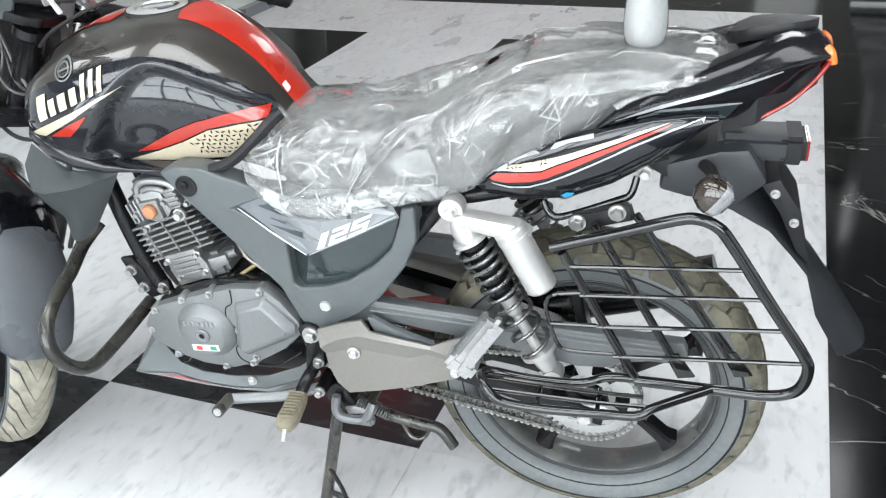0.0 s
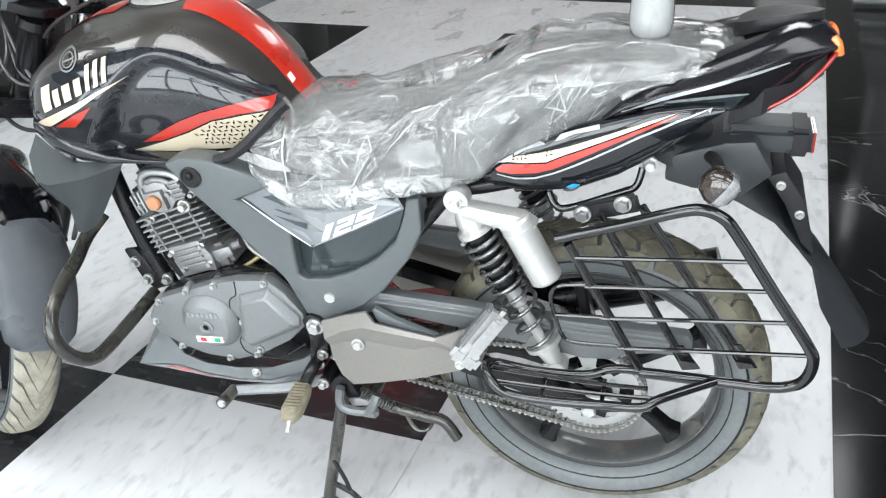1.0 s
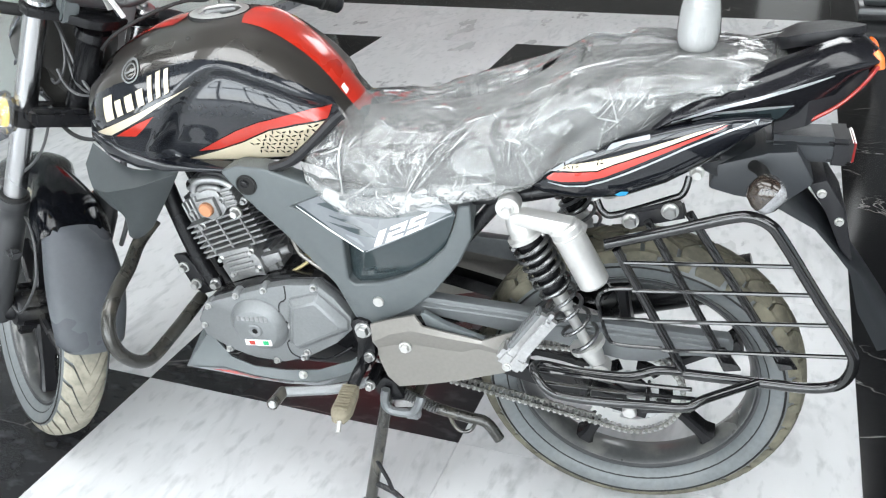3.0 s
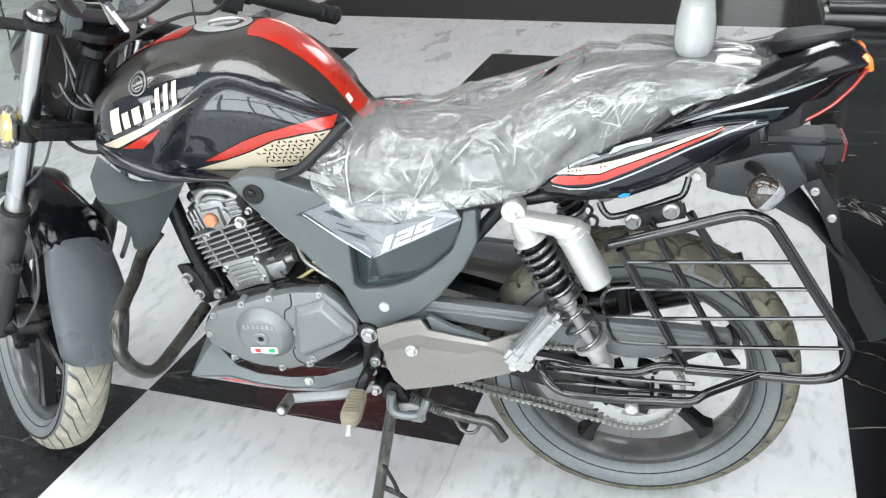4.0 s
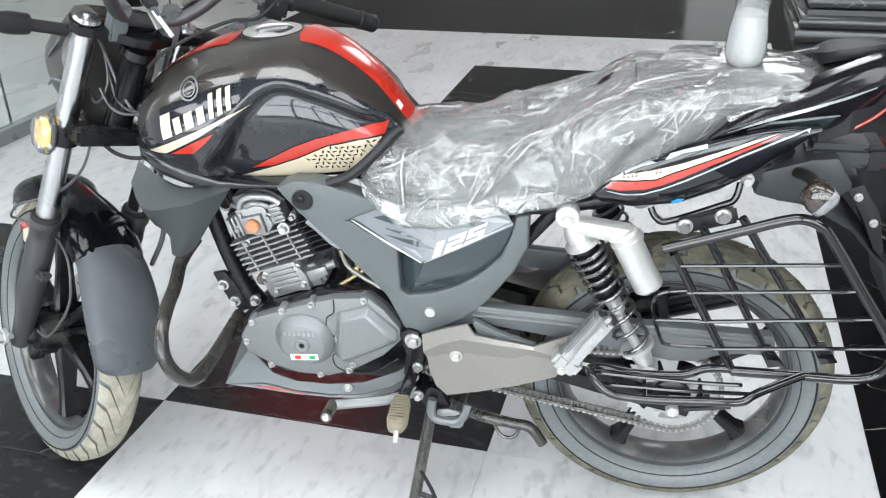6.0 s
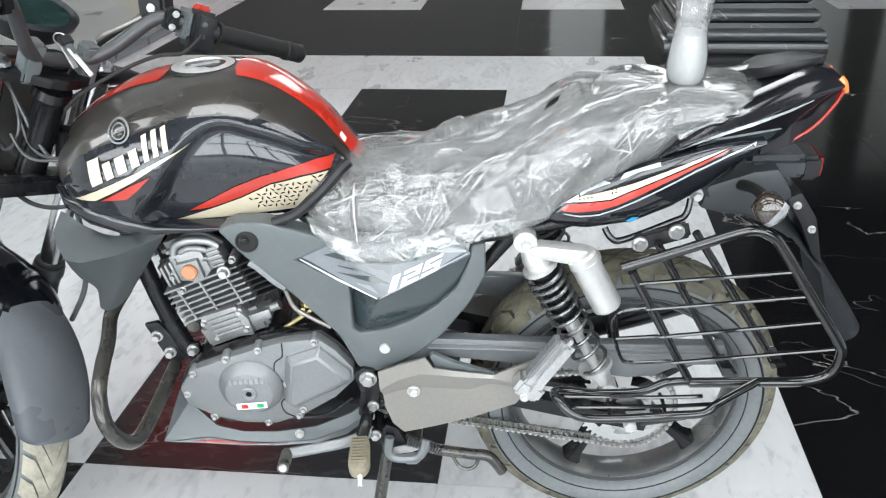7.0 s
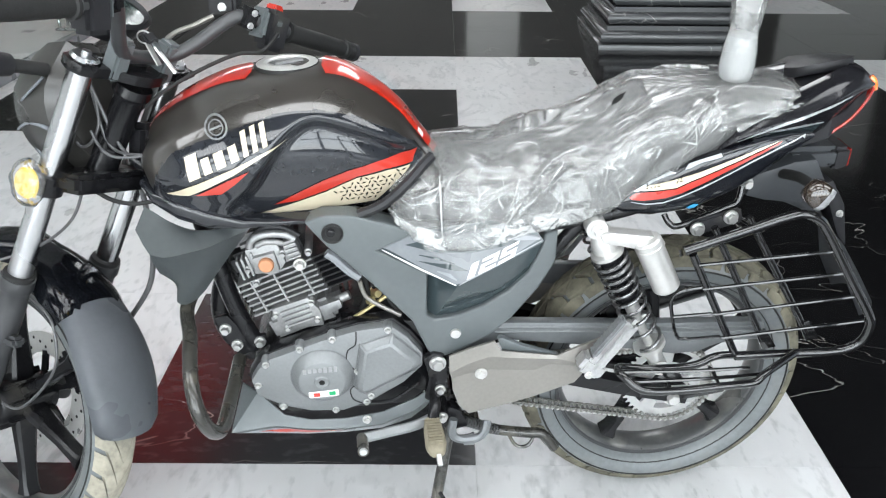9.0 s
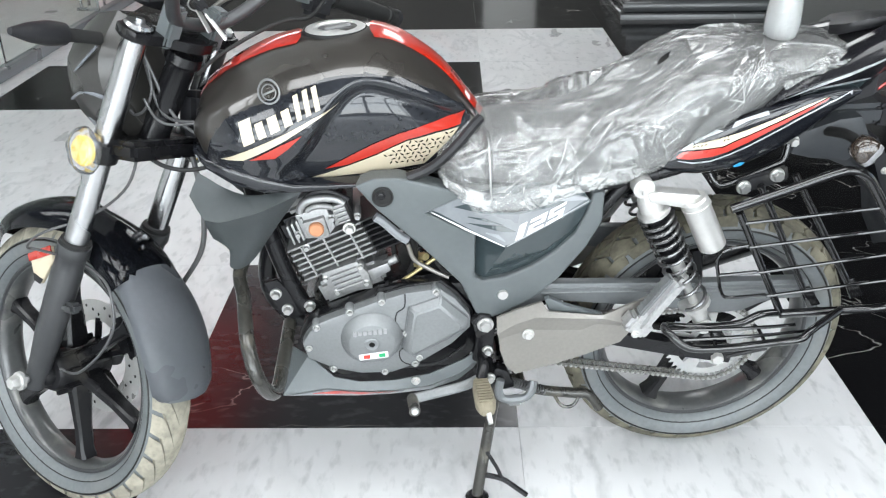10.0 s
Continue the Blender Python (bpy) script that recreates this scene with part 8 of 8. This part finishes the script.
# ---- bottle on the seat ----
bottle = new("bottle")
bottle.matrix_world = Matrix.Translation(bike.matrix_world @ Vector((0.0556, -0.003, 0.897))) @ pose(0, 0, 0, 4, 1.5, 0) @ Matrix.Diagonal((0.92, 0.92, 1, 1))
tagged(bottle, "clear plastic bottle half full of frosted ice with a coloured label", "bottle")
BODY = [(0, 0.002), (0.022, 0.0), (0.029, 0.004), (0.0325, 0.014), (0.0335, 0.03), (0.0318, 0.055), (0.0275, 0.078), (0.0265, 0.09), (0.0285, 0.105), (0.031, 0.13), (0.032, 0.16), (0.031, 0.185), (0.024, 0.205), (0.0145, 0.222), (0.013, 0.236)]
part("bottle_shell", lathe(BODY, (0, 0, 0), (0, 0, 1), 40), PET, bottle, "clear ribbed plastic shell", 60)
part("ice_fill", lathe([(0, 0.003)] + [(r - 0.0016, z + 0.001) for r, z in BODY[1:7]] + [(0.0255, 0.079), (0.02, 0.083), (0, 0.08)], (0, 0, 0), (0, 0, 1), 40), FROST, bottle, "white frosted ice", 60)
part("cap", lathe([(0, 0.252), (0.0145, 0.252), (0.016, 0.249), (0.016, 0.234), (0, 0.234)], (0, 0, 0), (0, 0, 1), 28), PAINT_WHITE, bottle, "white screw cap")
for a0, mt in ((15, BLUE), (85, PAINT_WHITE), (140, PINK)):
    rows = []
    for k in range(9 if mt is not PAINT_WHITE else 7):
        t = radians(a0 + 150 + (10 if mt is not PAINT_WHITE else 55 / 6) * k)
        rows.append([Vector((r * math.cos(t), r * math.sin(t), zz)) for r, zz in ((0.0325, 0.165), (0.0332, 0.166), (0.0328, 0.188), (0.0318, 0.189))])
    part("label_panel", rings(bmesh.new(), rows, closed=False), mt, bottle, "coloured third of the label")

# ---- column with a stepped marble base ----
col = new("column")
tagged(col, "black marble column with a stepped moulded base", "column", kind="structure")
cx, cy = 1.81 * T, 5.9 * T
z = 0.0
def square_loft(profile):
    """A square block turned from a profile of half width and height."""
    rows = [[Vector((cx + a * hw, cy + b * hw, zz)) for a, b in ((-1, -1), (1, -1), (1, 1), (-1, 1))] for hw, zz in profile]
    return rings(bmesh.new(), rows)


part("plinth", square_loft([(0.5, 0), (0.5, 0.03), (0.496, 0.034)]), COLUMN_MARBLE, col, "", 50)
z = 0.034
for k in range(5):
    hw = 0.485 - 0.042 * k
    roll = [(hw - 0.04 + 0.04 * math.sin(math.pi * a / 10), z + 0.042 * (1 - math.cos(math.pi * a / 10))) for a in range(11)]
    z += 0.084
    part("base_course", square_loft(roll), COLUMN_MARBLE, col, "rounded black marble moulding", 50)
    part("base_fillet", square_loft([(hw - 0.044, z), (hw - 0.044, z + 0.03)]), COLUMN_MARBLE, col, "", 50)
    z += 0.03
part("shaft", square_loft([(0.27, z), (0.27, 3.3)]), COLUMN_MARBLE, col)

# ---- glass partition on the far left ----
part_wall = new("glass_partition")
tagged(part_wall, "clear glass partition in a pale metal floor rail", "partition", kind="structure")
gx = -3.17 * T
part("floor_rail", box(gx, 2.6, 0.03, 0.07, 5.6, 0.06, 0.004), PAINT_SILVER, part_wall, "pale metal rail")
for y in (0.9, 2.3, 3.7):
    g_ = part("glass_pane", box(gx, y, 1.3, 0.012, 1.39, 2.5, 0.002), GLASS, part_wall, "clear glass pane", 0)
    g_.visible_shadow = False

# ---- far clutter ----
sign = new("floor_sign")
tagged(sign, "yellow plastic folding floor sign", "floor sign")
sign.location = (-3.6, 6.65, 0)
for s in (-1, 1):
    part("sign_leaf", box(0, s * 0.08, 0.14, 0.2, 0.012, 0.29, 0.004, Matrix.Rotation(radians(-s * 16), 4, "X")), LENS_AMBER, sign)
rackstand = new("wheel_stand")
tagged(rackstand, "silver metal wheel stand on the floor", "stand")
rackstand.location = (-2.72, 4.75, 0)
for x in (-0.06, 0.06):
    part("stand_upright", tube([(x, -0.07, 0.012), (x, -0.06, 0.1), (x, 0.06, 0.1), (x, 0.07, 0.012)], 0.011, 8, 4), CHROME, rackstand)
part("stand_bar", tube([(-0.09, -0.07, 0.015), (0.09, -0.07, 0.015)], 0.012, 8, 1), CHROME, rackstand)

# ---- floor slabs, piece by piece ----
slab_bm = box(0, 0, 0, T - 0.0008, T - 0.0008, 0.012, 0.0004)
slab_white = bpy.data.meshes.new("slab")
slab_bm.to_mesh(slab_white)
slab_bm.free()
slab_black = slab_white.copy()
slab_white.materials.append(WHITE_MARBLE)
slab_black.materials.append(BLACK_MARBLE)
slab_dusty = slab_white.copy()
slab_dusty.materials.clear()
slab_dusty.materials.append(DUSTY_BLACK)
rest = {True: bmesh.new(), False: bmesh.new()}
for i in range(X0, X1):
    for j in range(Y0, Y1):
        black = is_black(i, j)
        cx, cy = (i + 0.5) * T, (j + 0.5) * T
        if -6 <= i < 7 and -3 <= j < 11:
            ob = new("slab", (slab_dusty if i < 1 and j < 1 else slab_black) if black else slab_white)
            ob.parent = floor
            ob.location = (cx, cy, -0.006)
        else:
            box(cx, cy, -0.006, T - 0.002, T - 0.002, 0.012, 0.0012, bm=rest[black])
for black, bm in rest.items():
    ob = part("far_slabs", bm, BLACK_MARBLE if black else WHITE_MARBLE, floor, "", 0)
    ob["kind"] = "stuff"
